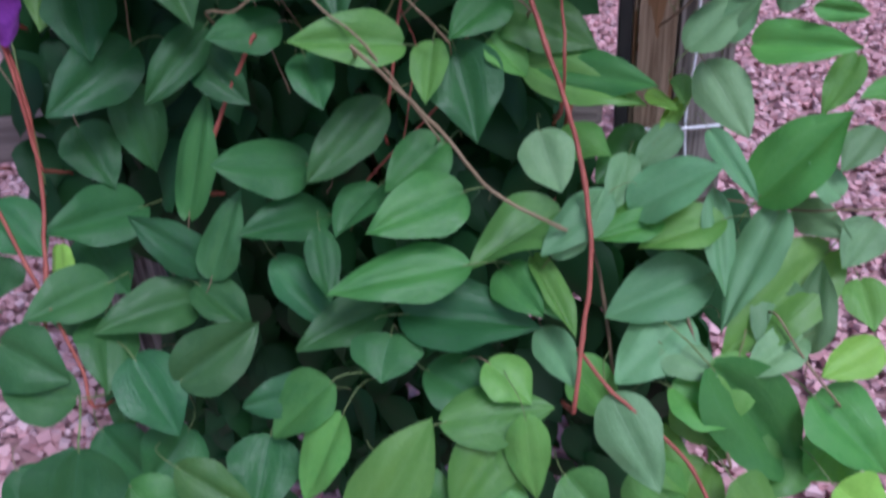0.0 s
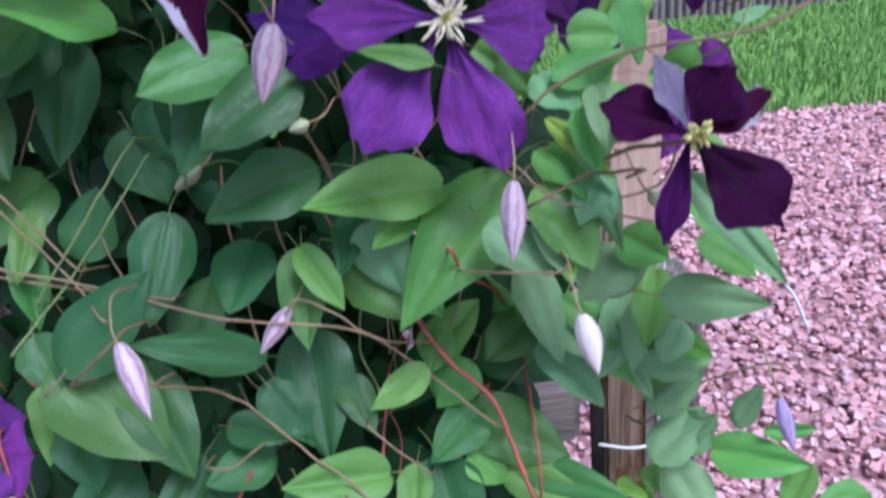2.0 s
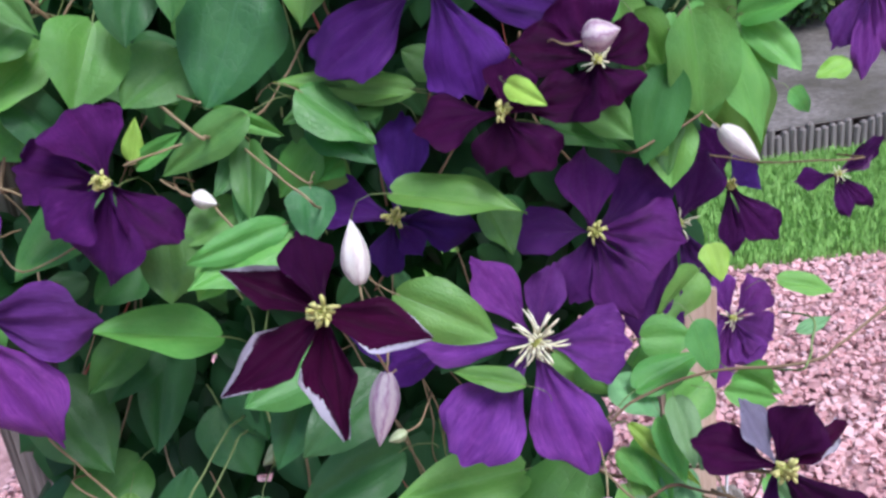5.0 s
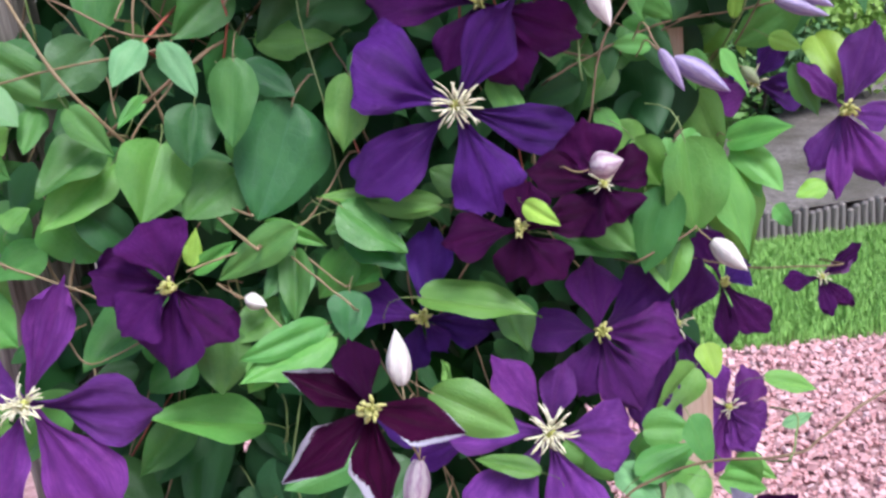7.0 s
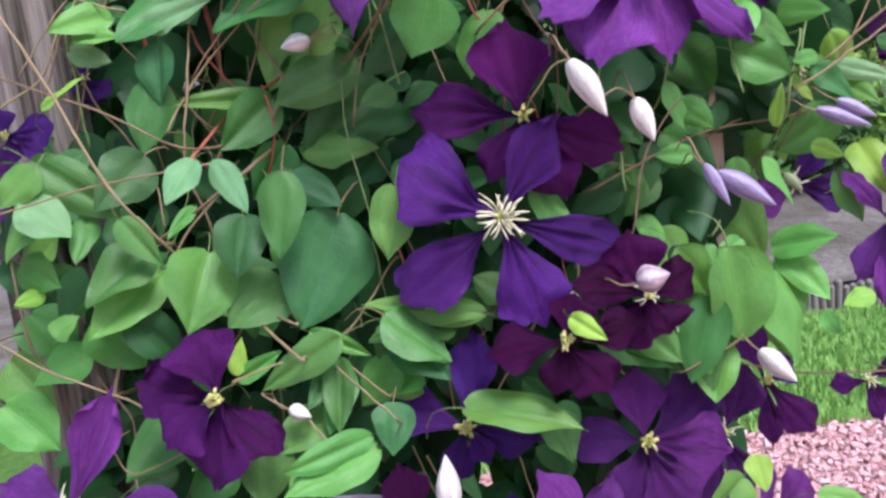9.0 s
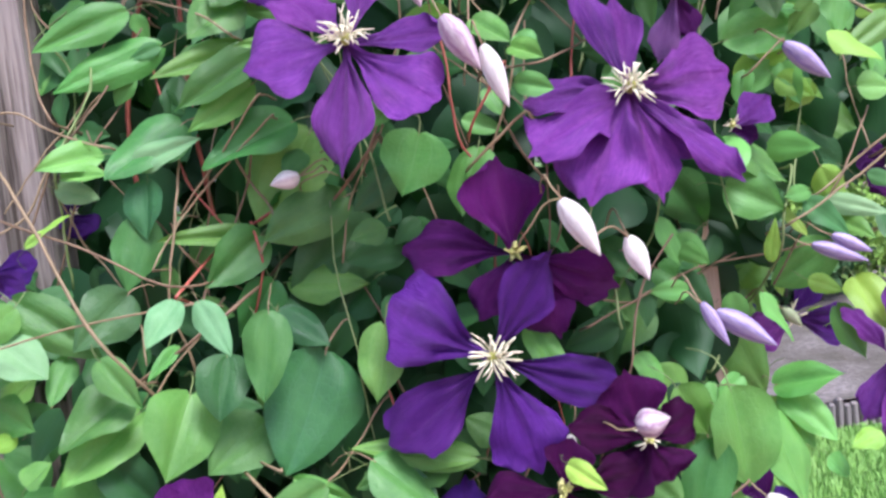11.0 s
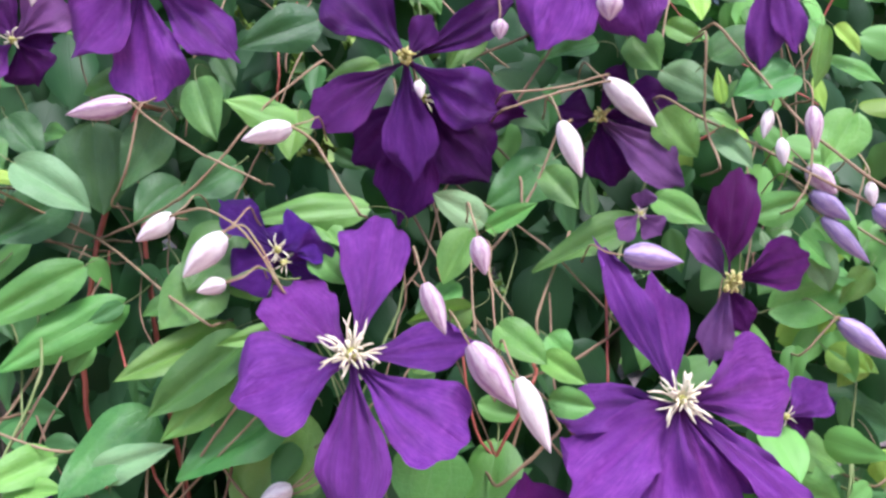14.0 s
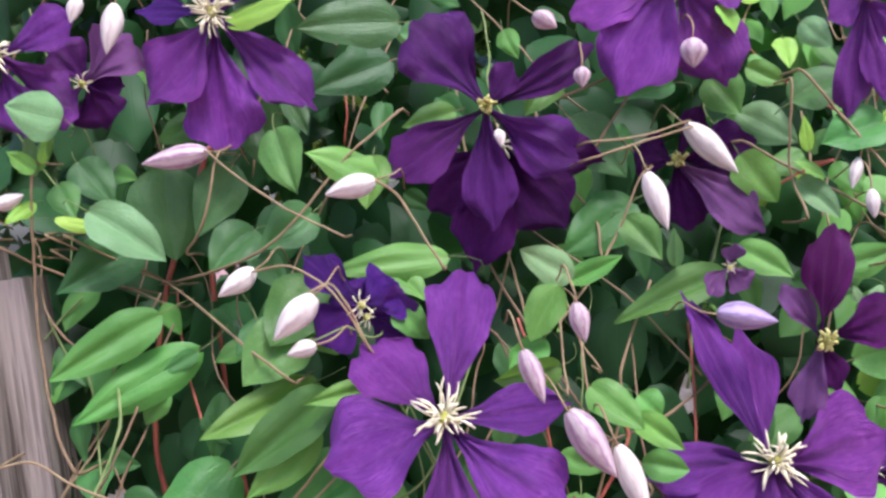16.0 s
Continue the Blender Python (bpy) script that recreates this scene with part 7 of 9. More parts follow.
bloom("royal", (0.0965, 0.2492, 1.6691), (-0.01, -1.00, 0.06), 0.0155, "tight", [((-0.0415, 0.0042, 0.0632), 0.0591, "fan"), ((0.0799, 0.0012, 0.0336), 0.0307, "flat"), ((-0.0676, -0.0015, -0.0370), 0.0465, "fan"), ((-0.0031, -0.0050, -0.0831), 0.0386, "flat"), ((0.0545, -0.0033, -0.0452), 0.0465, "fan"), ((0.0212, 0.0015, 0.0281), 0.0238, "flat")], "open indigo clematis flower with cream stamens")
bloom("plum", (0.1060, 0.2775, 1.6441), (-0.01, -1.00, 0.06), 0.0155, "few", [((-0.0574, -0.0017, -0.0384), 0.0446, "flat"), ((-0.0285, -0.0049, -0.0862), 0.0474, "flat"), ((0.0406, -0.0042, -0.0640), 0.0530, "flat"), ((0.0723, -0.0020, -0.0216), 0.0339, "wavy")], "dark clematis flower behind a larger one")
bloom("plum", (0.2382, 0.2959, 1.6165), (-0.01, -1.00, 0.06), 0.0151, "tight", [((0.0252, 0.0021, 0.0384), 0.0218, "flat"), ((0.0589, -0.0001, 0.0078), 0.0432, "wavy"), ((-0.0280, 0.0011, 0.0132), 0.0355, "flat"), ((0.0014, -0.0031, -0.0515), 0.0341, "back"), ((0.0367, -0.0024, -0.0331), 0.0523, "fan"), ((0.053, -0.0128, -0.0587), 0.0372, "cup", "mauve")], "dark plum clematis flower with yellow centre")
bloom("violet", (0.2452, 0.2689, 1.7478), (-0.01, -1.00, 0.06), 0.0155, "open", [((-0.0504, -0.0045, -0.0800), 0.0594, "flat"), ((0.0269, -0.0055, -0.0781), 0.0552, "wavy"), ((-0.0785, -0.0001, -0.0188), 0.0510, "flat"), ((0.0557, -0.0014, -0.0088), 0.0460, "flat"), ((0.0076, 0.0039, 0.0618), 0.0460, "flat")], "open violet clematis flower with cream stamens")
bloom("indigo", (-0.0847, 0.2661, 1.7579), (-0.01, -1.00, 0.06), 0.0155, "open", [((-0.0547, -0.0027, -0.0545), 0.0564, "flat", "violet"), ((-0.0018, -0.0055, -0.0916), 0.0649, "fan", "violet"), ((0.0598, -0.0049, -0.0723), 0.0381, "wavy", "violet"), ((-0.0558, 0.0012, 0.0107), 0.0196, "flat"), ((-0.0134, 0.0043, 0.0635), 0.0454, "flat"), ((0.045, 0.0026, 0.0504), 0.0454, "flat")], "open violet clematis flower with cream stamens")
bloom("violet", (-0.2485, 0.2881, 1.7511), (-0.01, -1.00, 0.06), 0.0155, "open", [((0.0557, 0.0011, 0.0270), 0.0351, "flat"), ((0.0483, -0.0032, -0.0455), 0.0398, "wavy"), ((0.0120, -0.0036, -0.0584), 0.0365, "flat"), ((-0.0234, 0.0019, 0.0275), 0.0375, "flat"), ((-0.0270, -0.0018, -0.0339), 0.0375, "flat")], "open violet clematis flower with cream stamens")
bloom("plum", (-0.2000, 0.3160, 1.7283), (-0.01, -1.00, 0.06), 0.0111, "few", [((0.0384, 0.0015, 0.0308), 0.0494, "fan", "mauve"), ((-0.0171, 0.0023, 0.0358), 0.0353, "flat", "violet"), ((0.0104, -0.0021, -0.0340), 0.0448, "flat", "plum"), ((-0.0285, -0.0014, -0.0276), 0.0400, "flat", "violet"), ((0.0272, -0.0005, -0.0032), 0.0283, "flat", "plum")], "dark clematis flower partly hidden by buds")
bloom("violet", (0.3624, 0.2371, 1.7129), (-0.01, -1.00, 0.06), 0.0155, "tight", [((-0.0200, -0.0048, -0.0779), 0.0296, "back"), ((0.0131, -0.0021, -0.0286), 0.0296, "flat"), ((0.0009, -0.0047, -0.0716), 0.0248, "flat"), ((-0.0267, -0.0004, -0.0122), 0.0240, "flat")], "open violet clematis flower with cream stamens")
bloom("indigo", (-0.2354, 0.2956, 1.3862), (0.06, -0.98, 0.20), 0.0065, "few", [((-0.0193, -0.0009, 0.0012), 0.0243, "flat"), ((0.0187, -0.0022, -0.0162), 0.0265, "flat"), ((0.0008, 0.0035, 0.0170), 0.0233, "flat"), ((0.0042, -0.0044, -0.0231), 0.0233, "back")], "small dark indigo clematis flower in the shade")
bloom("indigo", (-0.2628, 0.1939, 1.3459), (0.06, -0.98, 0.20), 0.0084, "tight", [((0.0348, 0.0028, 0.0040), 0.0290, "flat"), ((0.0297, -0.0020, -0.0185), 0.0225, "flat"), ((0.0023, -0.0040, -0.0207), 0.0244, "flat"), ((-0.0032, 0.0039, 0.0204), 0.0234, "flat")], "open indigo clematis flower with cream stamens")
bloom("violet", (-0.2938, 0.2147, 1.3055), (0.06, -0.98, 0.20), 0.0083, "few", [((0.0266, -0.0000, -0.0077), 0.0244, "flat"), ((0.0160, 0.0043, 0.0167), 0.0215, "flat"), ((0.0059, -0.0063, -0.0331), 0.0195, "flat")], "violet clematis flower at the fence")
bloom("indigo", (-0.0004, 0.2137, 1.5390), (-0.02, -1.00, 0.04), 0.0094, "few", [((0.0334, -0.0006, 0.0046), 0.0343, "flat"), ((-0.0157, 0.0012, 0.0243), 0.0335, "flat"), ((-0.0335, 0.0006, -0.0057), 0.0216, "flat", "plum"), ((0.0211, -0.0011, -0.0179), 0.0320, "flat")], "dark clematis flower behind pale buds")
bloom("violet", (0.4202, 0.1827, 1.2057), (0.03, -0.96, 0.28), 0.0155, "tight", [((0.0284, 0.0150, 0.0619), 0.0383, "cup"), ((-0.0307, 0.0100, 0.0386), 0.0237, "wavy"), ((-0.0287, -0.0126, -0.0405), 0.0265, "back"), ((-0.0100, -0.0186, -0.0638), 0.0219, "flat"), ((0.0207, -0.0157, -0.0574), 0.0310, "back"), ((0.0410, -0.0010, -0.0087), 0.0256, "flat")], "open violet clematis flower with cream stamens")
bloom("indigo", (0.3971, 0.3256, 1.2167), (0.02, -1.00, 0.05), 0.0155, "few", [((0.0265, 0.0025, 0.0409), 0.0328, "cup"), ((0.0565, 0.0005, -0.0161), 0.0392, "flat"), ((-0.0495, 0.0000, 0.0234), 0.0286, "flat"), ((-0.0427, -0.0016, -0.0143), 0.0371, "flat", "violet")], "dark indigo clematis flower behind green leaves")
bloom("indigo", (0.3097, 0.3616, 1.1705), (0.02, -1.00, 0.05), 0.0069, "few", [((-0.0157, -0.0002, 0.0035), 0.0223, "flat"), ((0.0202, 0.0010, 0.0110), 0.0278, "flat"), ((0.0018, -0.0013, -0.0298), 0.0278, "flat")], "small dark indigo clematis flower in the shade")
bloom("violet", (0.3253, 0.2138, 1.3918), (0.10, -0.84, 0.54), 0.0087, "few", [((0.0293, 0.0015, 0.0195), 0.0324, "flat"), ((0.0207, 0.0000, -0.0090), 0.0225, "flat", "plum")], "violet clematis flower partly hidden behind another")
bloom("indigo", (0.3796, 0.2803, 1.3529), (0.02, -1.00, 0.05), 0.0090, "few", [((-0.0255, 0.0007, 0.0270), 0.0297, "flat"), ((0.0242, 0.0006, 0.0019), 0.0297, "flat"), ((0.0129, 0.0015, 0.0272), 0.0248, "flat")], "small dark indigo clematis flower in the shade")
bloom("plum", (0.4693, 0.2717, 1.3420), (0.02, -1.00, 0.05), 0.0070, "few", [((-0.0226, 0.0003, 0.0169), 0.0293, "flat"), ((-0.0028, -0.0011, -0.0233), 0.0293, "flat"), ((0.0203, 0.0010, 0.0117), 0.0293, "flat"), ((-0.0203, -0.0010, -0.0117), 0.0244, "flat")], "dark plum clematis flower in the shade")
bloom("indigo", (-0.0023, 0.2043, 1.5483), (-0.01, -1.00, 0.06), 0.0110, "few", [((-0.0308, 0.0027, 0.0351), 0.0267, "flat"), ((0.0236, 0.0004, 0.0119), 0.0419, "flat"), ((-0.0318, -0.0007, -0.0182), 0.0381, "flat")], "dark indigo clematis flower behind another")
bloom("violet", (-0.1980, 0.0342, 0.7377), (0.06, -0.87, 0.49), 0.0098, "few", [((0.0285, 0.0006, -0.0025), 0.0552, "flat"), ((0.0088, 0.0205, 0.0348), 0.0382, "flat"), ((-0.0001, -0.0162, -0.0284), 0.0382, "flat")], "violet clematis flower low on the vine")
bloom("indigo", (0.1129, 0.0977, 1.0029), (0.04, -0.91, 0.41), 0.0120, "few", [((-0.0768, 0.0066, 0.0222), 0.0364, "flat"), ((-0.0527, -0.0075, -0.0115), 0.0284, "wavy"), ((-0.0052, 0.0164, 0.0370), 0.0219, "flat"), ((-0.0241, 0.0128, 0.0307), 0.0219, "flat")], "dark indigo clematis flower behind a violet one")

# buds
bud("cream", (-0.0118, 0.1964, 1.3921), (-0.0332, 0.1890, 1.3874), 0.0135)
bud("pink", (0.1932, -0.0025, 0.9435), (0.1887, -0.0282, 0.9071), 0.0138)
bud("pink", (0.0351, 0.0643, 0.8282), (0.0133, 0.0447, 0.8046), 0.0123)
bud("pink", (-0.0332, -0.0502, 0.8851), (-0.0161, -0.0739, 0.8494), 0.0139)
bud("cream", (0.2211, -0.0730, 0.8988), (0.2278, -0.0912, 0.8742), 0.0122)
bud("green", (-0.0442, 0.1808, 0.8919), (-0.0623, 0.1666, 0.8775), 0.0117)
bud("green", (0.2691, -0.0008, 0.9298), (0.2756, -0.0091, 0.9225), 0.0072)
bud("green", (0.0725, 0.0548, 0.9670), (0.0610, 0.0479, 0.9645), 0.0079)
bud("lilac", (0.3165, -0.0992, 0.8574), (0.3208, -0.1152, 0.8369), 0.0078)
bud("pink", (0.0734, 0.0007, 1.0414), (0.0657, -0.0197, 1.0062), 0.0160)
bud("cream", (0.0748, -0.0520, 1.1188), (0.0733, -0.0431, 1.1489), 0.0128)
bud("cream", (-0.0461, 0.0998, 1.1298), (-0.0299, 0.0938, 1.1245), 0.0113)
bud("cream", (0.3058, 0.1497, 1.1213), (0.3288, 0.1364, 1.0989), 0.0157)
bud("green", (-0.0410, 0.1680, 0.8951), (-0.0596, 0.1575, 0.8833), 0.0118)
bud("pink", (0.2083, 0.0947, 1.1996), (0.2310, 0.0923, 1.2031), 0.0183)
bud("lilac", (0.2644, 0.1175, 1.2725), (0.2774, 0.1056, 1.2437), 0.0091)
bud("lilac", (0.2731, 0.1158, 1.2656), (0.3090, 0.1059, 1.2409), 0.0144)
bud("cream", (0.1703, 0.1533, 1.1806), (0.1626, 0.1443, 1.1645), 0.0123)
bud("lilac", (0.3750, 0.2050, 1.2934), (0.4138, 0.1976, 1.2774), 0.0110)
bud("cream", (0.1765, 0.1070, 1.3530), (0.1980, 0.0963, 1.3146), 0.0165)
bud("cream", (0.2222, 0.1325, 1.3218), (0.2324, 0.1229, 1.2916), 0.0146)
bud("lilac", (0.3904, 0.2042, 1.2990), (0.4178, 0.1986, 1.2839), 0.0099)
bud("green", (0.3578, 0.2337, 1.2414), (0.3707, 0.2274, 1.2272), 0.0094)
bud("cream", (0.2975, 0.1879, 1.3701), (0.3102, 0.1836, 1.3656), 0.0071)
bud("cream", (-0.0253, 0.1571, 1.5625), (-0.0520, 0.1528, 1.5396), 0.0157)
bud("cream", (-0.0698, 0.2135, 1.5787), (-0.0944, 0.2095, 1.5638), 0.0134)
bud("cream", (-0.0281, 0.1561, 1.5336), (-0.0452, 0.1523, 1.5302), 0.0099)
bud("cream", (0.0159, 0.2089, 1.6272), (-0.0171, 0.2055, 1.6217), 0.0146)
bud("pink", (-0.1013, 0.2620, 1.6623), (-0.1475, 0.2590, 1.6600), 0.0158)
bud("pink", (0.1121, 0.1212, 1.4842), (0.1335, 0.1153, 1.4449), 0.0175)
bud("cream", (0.1371, 0.1198, 1.4616), (0.1499, 0.1139, 1.4182), 0.0137)
bud("pink", (0.0909, 0.1230, 1.5216), (0.0984, 0.1178, 1.4911), 0.0115)
bud("pink", (0.1232, 0.1231, 1.5441), (0.1250, 0.1183, 1.5223), 0.0109)
bud("cream", (0.2413, 0.2749, 1.6415), (0.2742, 0.2687, 1.6024), 0.0178)
bud("cream", (0.1957, 0.2205, 1.6108), (0.2049, 0.2149, 1.5717), 0.0144)
bud("pink", (0.3668, 0.2173, 1.6007), (0.3632, 0.2124, 1.5715), 0.0118)
bud("cream", (0.3422, 0.2154, 1.5817), (0.3403, 0.2107, 1.5627), 0.0091)
bud("pink", (0.3658, 0.2311, 1.5610), (0.3811, 0.2259, 1.5388), 0.0154)
bud("lilac", (0.3656, 0.2304, 1.5425), (0.3893, 0.2251, 1.5203), 0.0141)
bud("lilac", (0.3715, 0.2296, 1.5241), (0.3992, 0.2237, 1.4891), 0.0121)
bud("lilac", (0.4012, 0.2151, 1.5279), (0.4205, 0.2100, 1.5098), 0.0151)
bud("cream", (0.3982, 0.2118, 1.5453), (0.3966, 0.2073, 1.5288), 0.0085)
bud("lilac", (0.3749, 0.2269, 1.4512), (0.4070, 0.2210, 1.4201), 0.0154)
bud("lilac", (0.2164, 0.1694, 1.5203), (0.2520, 0.1643, 1.5125), 0.0156)
bud("cream", (0.1029, 0.2504, 1.6527), (0.1039, 0.2459, 1.6404), 0.0089)
bud("pink", (0.2440, 0.2476, 1.6982), (0.2411, 0.2424, 1.6783), 0.0177)
bud("cream", (-0.1534, 0.2701, 1.7735), (-0.1615, 0.2640, 1.7381), 0.0140)
bud("cream", (-0.1785, 0.2710, 1.7817), (-0.1848, 0.2659, 1.7629), 0.0100)
bud("cream", (-0.2537, 0.2642, 1.6415), (-0.2321, 0.2603, 1.6485), 0.0107)
bud("pink", (0.1366, 0.2471, 1.7281), (0.1501, 0.2421, 1.7159), 0.0130)
bud("pink", (0.1650, 0.2449, 1.6877), (0.1626, 0.2401, 1.6738), 0.0111)
bud("cream", (0.3422, 0.2285, 1.6033), (0.3331, 0.2233, 1.5832), 0.0083)

# stems
stem("red", 0.0012, [(0.1485, 0.0760, 0.8581), (0.1512, 0.0452, 0.8768), (0.1529, 0.0387, 0.8785), (0.1604, 0.0653, 0.8442), (0.1837, 0.1736, 0.7575), (0.1973, 0.1491, 0.7214), (0.2016, 0.0664, 0.7105), (0.2032, 0.0376, 0.6808), (0.2026, 0.0448, 0.6402), (0.2018, 0.0559, 0.6279), (0.1994, 0.0883, 0.6057)])
stem("tan", 0.0010, [(-0.1969, 0.1180, 0.8553), (-0.1929, 0.0855, 0.8732), (-0.1870, 0.0763, 0.8764), (-0.1684, 0.0805, 0.8666), (-0.1144, 0.0830, 0.8481), (-0.0087, 0.0504, 0.8324), (0.0791, 0.0593, 0.8090), (0.1244, 0.0763, 0.7544), (0.1752, 0.0590, 0.7123), (0.1790, 0.0679, 0.7027), (0.1781, 0.1003, 0.6827)])
stem("tan", 0.0008, [(-0.1898, 0.1425, 0.9037), (-0.1862, 0.1095, 0.9211), (-0.1815, 0.0990, 0.9225), (-0.1641, 0.0984, 0.9030), (-0.1232, 0.0865, 0.8506), (-0.0893, 0.0449, 0.8437), (-0.0863, 0.0507, 0.8370), (-0.0873, 0.0821, 0.8179)])
stem("green", 0.0009, [(-0.1628, 0.0837, 0.7935), (-0.1595, 0.0523, 0.8132), (-0.1558, 0.0463, 0.8219), (-0.1256, 0.0914, 0.8493), (-0.0933, 0.1112, 0.8861), (-0.0742, 0.1521, 0.9126), (-0.0727, 0.1672, 0.9096), (-0.0743, 0.2017, 0.8919)])
stem("tan", 0.0009, [(-0.0298, 0.0013, 0.8250), (-0.0271, -0.0302, 0.8424), (-0.0254, -0.0363, 0.8443), (-0.0084, 0.0332, 0.7778), (0.0395, 0.0250, 0.7274), (0.0691, 0.0161, 0.7021), (0.1115, 0.0098, 0.6408), (0.1142, 0.0197, 0.6299), (0.1130, 0.0524, 0.6095)])
stem("red", 0.0016, [(-0.0128, 0.0752, 0.6827), (-0.0115, 0.0422, 0.6997), (-0.0138, 0.0317, 0.7005), (-0.0507, 0.0300, 0.6354), (-0.0614, 0.0199, 0.5955), (-0.0636, 0.0289, 0.5840), (-0.0664, 0.0613, 0.5633)])
stem("red", 0.0013, [(-0.1928, 0.0833, 0.7324), (-0.1904, 0.0499, 0.7493), (-0.1892, 0.0378, 0.7495), (-0.1871, 0.0295, 0.7199), (-0.1786, 0.0139, 0.6736), (-0.1742, 0.0017, 0.6282), (-0.1744, 0.0105, 0.6165), (-0.1765, 0.0429, 0.5958)])
stem("red", 0.0016, [(-0.1942, 0.0791, 0.6994), (-0.1908, 0.0465, 0.7178), (-0.1886, 0.0344, 0.7187), (-0.1770, 0.0153, 0.6651), (-0.1754, -0.0049, 0.6100), (-0.1728, -0.0380, 0.5631), (-0.1721, -0.0978, 0.4880), (-0.1730, -0.0914, 0.4769), (-0.1760, -0.0607, 0.4550)])
stem("red", 0.0014, [(-0.2167, 0.0315, 0.6075), (-0.2130, -0.0013, 0.6260), (-0.2099, -0.0136, 0.6273), (-0.1843, -0.0408, 0.5658), (-0.1495, -0.0768, 0.5052), (-0.1410, -0.0936, 0.4827), (-0.1402, -0.0869, 0.4717), (-0.1427, -0.0561, 0.4499)])
stem("brown", 0.0014, [(0.2193, 0.0935, 0.5168), (0.2227, 0.0600, 0.5358), (0.2247, 0.0455, 0.5382), (0.2362, -0.0005, 0.4969), (0.2433, -0.0484, 0.4380), (0.2429, -0.0421, 0.4270), (0.2401, -0.0114, 0.4051)])
stem("red", 0.0012, [(0.0862, 0.1570, 0.7049), (0.0889, 0.1236, 0.7237), (0.0892, 0.1095, 0.7257), (0.0822, 0.0688, 0.6806), (0.0716, 0.0526, 0.6231), (0.0696, 0.0611, 0.6110), (0.0662, 0.0926, 0.5888)])
stem("tan", 0.0013, [(0.0600, 0.0276, 0.6889), (0.0644, -0.0043, 0.7077), (0.0693, -0.0143, 0.7096), (0.1159, -0.0122, 0.6559), (0.1519, -0.0247, 0.6126), (0.1974, -0.0293, 0.5857), (0.2016, -0.0197, 0.5763), (0.2003, 0.0121, 0.5550)])
stem("tan", 0.0008, [(0.0775, 0.0694, 0.7228), (0.0819, 0.0374, 0.7416), (0.0867, 0.0274, 0.7434), (0.1210, 0.0278, 0.7029), (0.1239, 0.0380, 0.6919), (0.1222, 0.0700, 0.6701)])
stem("brown", 0.0014, [(0.2830, 0.0414, 0.4905), (0.2866, 0.0081, 0.5094), (0.2893, -0.0060, 0.5117), (0.3042, -0.0400, 0.4757), (0.3096, -0.0662, 0.4452), (0.3095, -0.0600, 0.4343), (0.3067, -0.0293, 0.4125)])
stem("tan", 0.0009, [(0.3444, -0.0025, 0.4955), (0.3484, -0.0356, 0.5145), (0.3523, -0.0492, 0.5170), (0.3720, -0.0725, 0.4914), (0.3887, -0.0876, 0.4744), (0.3913, -0.0807, 0.4644), (0.3894, -0.0498, 0.4429)])
stem("brown", 0.0009, [(0.2254, 0.0514, 0.5363), (0.2304, 0.0195, 0.5570), (0.2372, 0.0100, 0.5645), (0.3063, 0.0163, 0.5779), (0.3646, -0.0019, 0.5792), (0.4165, -0.0119, 0.5847), (0.4214, -0.0029, 0.5789), (0.4203, 0.0287, 0.5588)])
stem("tan", 0.0008, [(-0.0420, 0.0563, 0.7045), (-0.0369, 0.0244, 0.7247), (-0.0300, 0.0143, 0.7308), (-0.0149, 0.0145, 0.7300), (0.0012, 0.0185, 0.7395), (0.0052, 0.0299, 0.7361), (0.0039, 0.0623, 0.7168)])
stem("brown", 0.0009, [(0.2787, 0.1072, 0.6757), (0.2824, 0.0741, 0.6959), (0.2873, 0.0632, 0.7062), (0.3209, 0.0592, 0.7409), (0.3648, 0.0453, 0.7671), (0.3775, 0.0419, 0.7615), (0.3821, 0.0509, 0.7532), (0.3815, 0.0834, 0.7336)])
stem("tan", 0.0008, [(0.1539, 0.0568, 0.8545), (0.1581, 0.0234, 0.8733), (0.1647, 0.0117, 0.8794), (0.2138, 0.0008, 0.8803), (0.2242, 0.0063, 0.8825), (0.2378, 0.0478, 0.8396), (0.2384, 0.0623, 0.8294), (0.2365, 0.0966, 0.8092)])
stem("tan", 0.0008, [(0.1321, 0.1367, 0.7471), (0.1331, 0.1025, 0.7669), (0.1302, 0.0884, 0.7757), (0.0980, 0.0566, 0.8010), (0.0673, 0.0526, 0.8296), (0.0454, 0.0561, 0.8393), (0.0373, 0.0530, 0.8339), (0.0318, 0.0617, 0.8247), (0.0279, 0.0940, 0.8049)])
stem("brown", 0.0009, [(-0.0891, 0.0167, 0.8133), (-0.0854, -0.0166, 0.8335), (-0.0803, -0.0280, 0.8434), (-0.0578, -0.0333, 0.8639), (-0.0484, -0.0194, 0.8698), (-0.0460, -0.0043, 0.8658), (-0.0472, 0.0302, 0.8477)])
stem("green", 0.0006, [(-0.0521, 0.2164, 0.8667), (-0.0480, 0.1829, 0.8862), (-0.0419, 0.1707, 0.8942), (-0.0211, 0.1641, 0.9022), (0.0003, 0.1463, 0.9041), (0.0042, 0.1529, 0.8986), (0.0034, 0.1846, 0.8799)])
stem("brown", 0.0010, [(0.1984, 0.0446, 0.9000), (0.2025, 0.0122, 0.9195), (0.2086, 0.0034, 0.9275), (0.2345, 0.0109, 0.9376), (0.2562, -0.0348, 0.9600), (0.2578, -0.0294, 0.9565), (0.2563, 0.0019, 0.9385)])
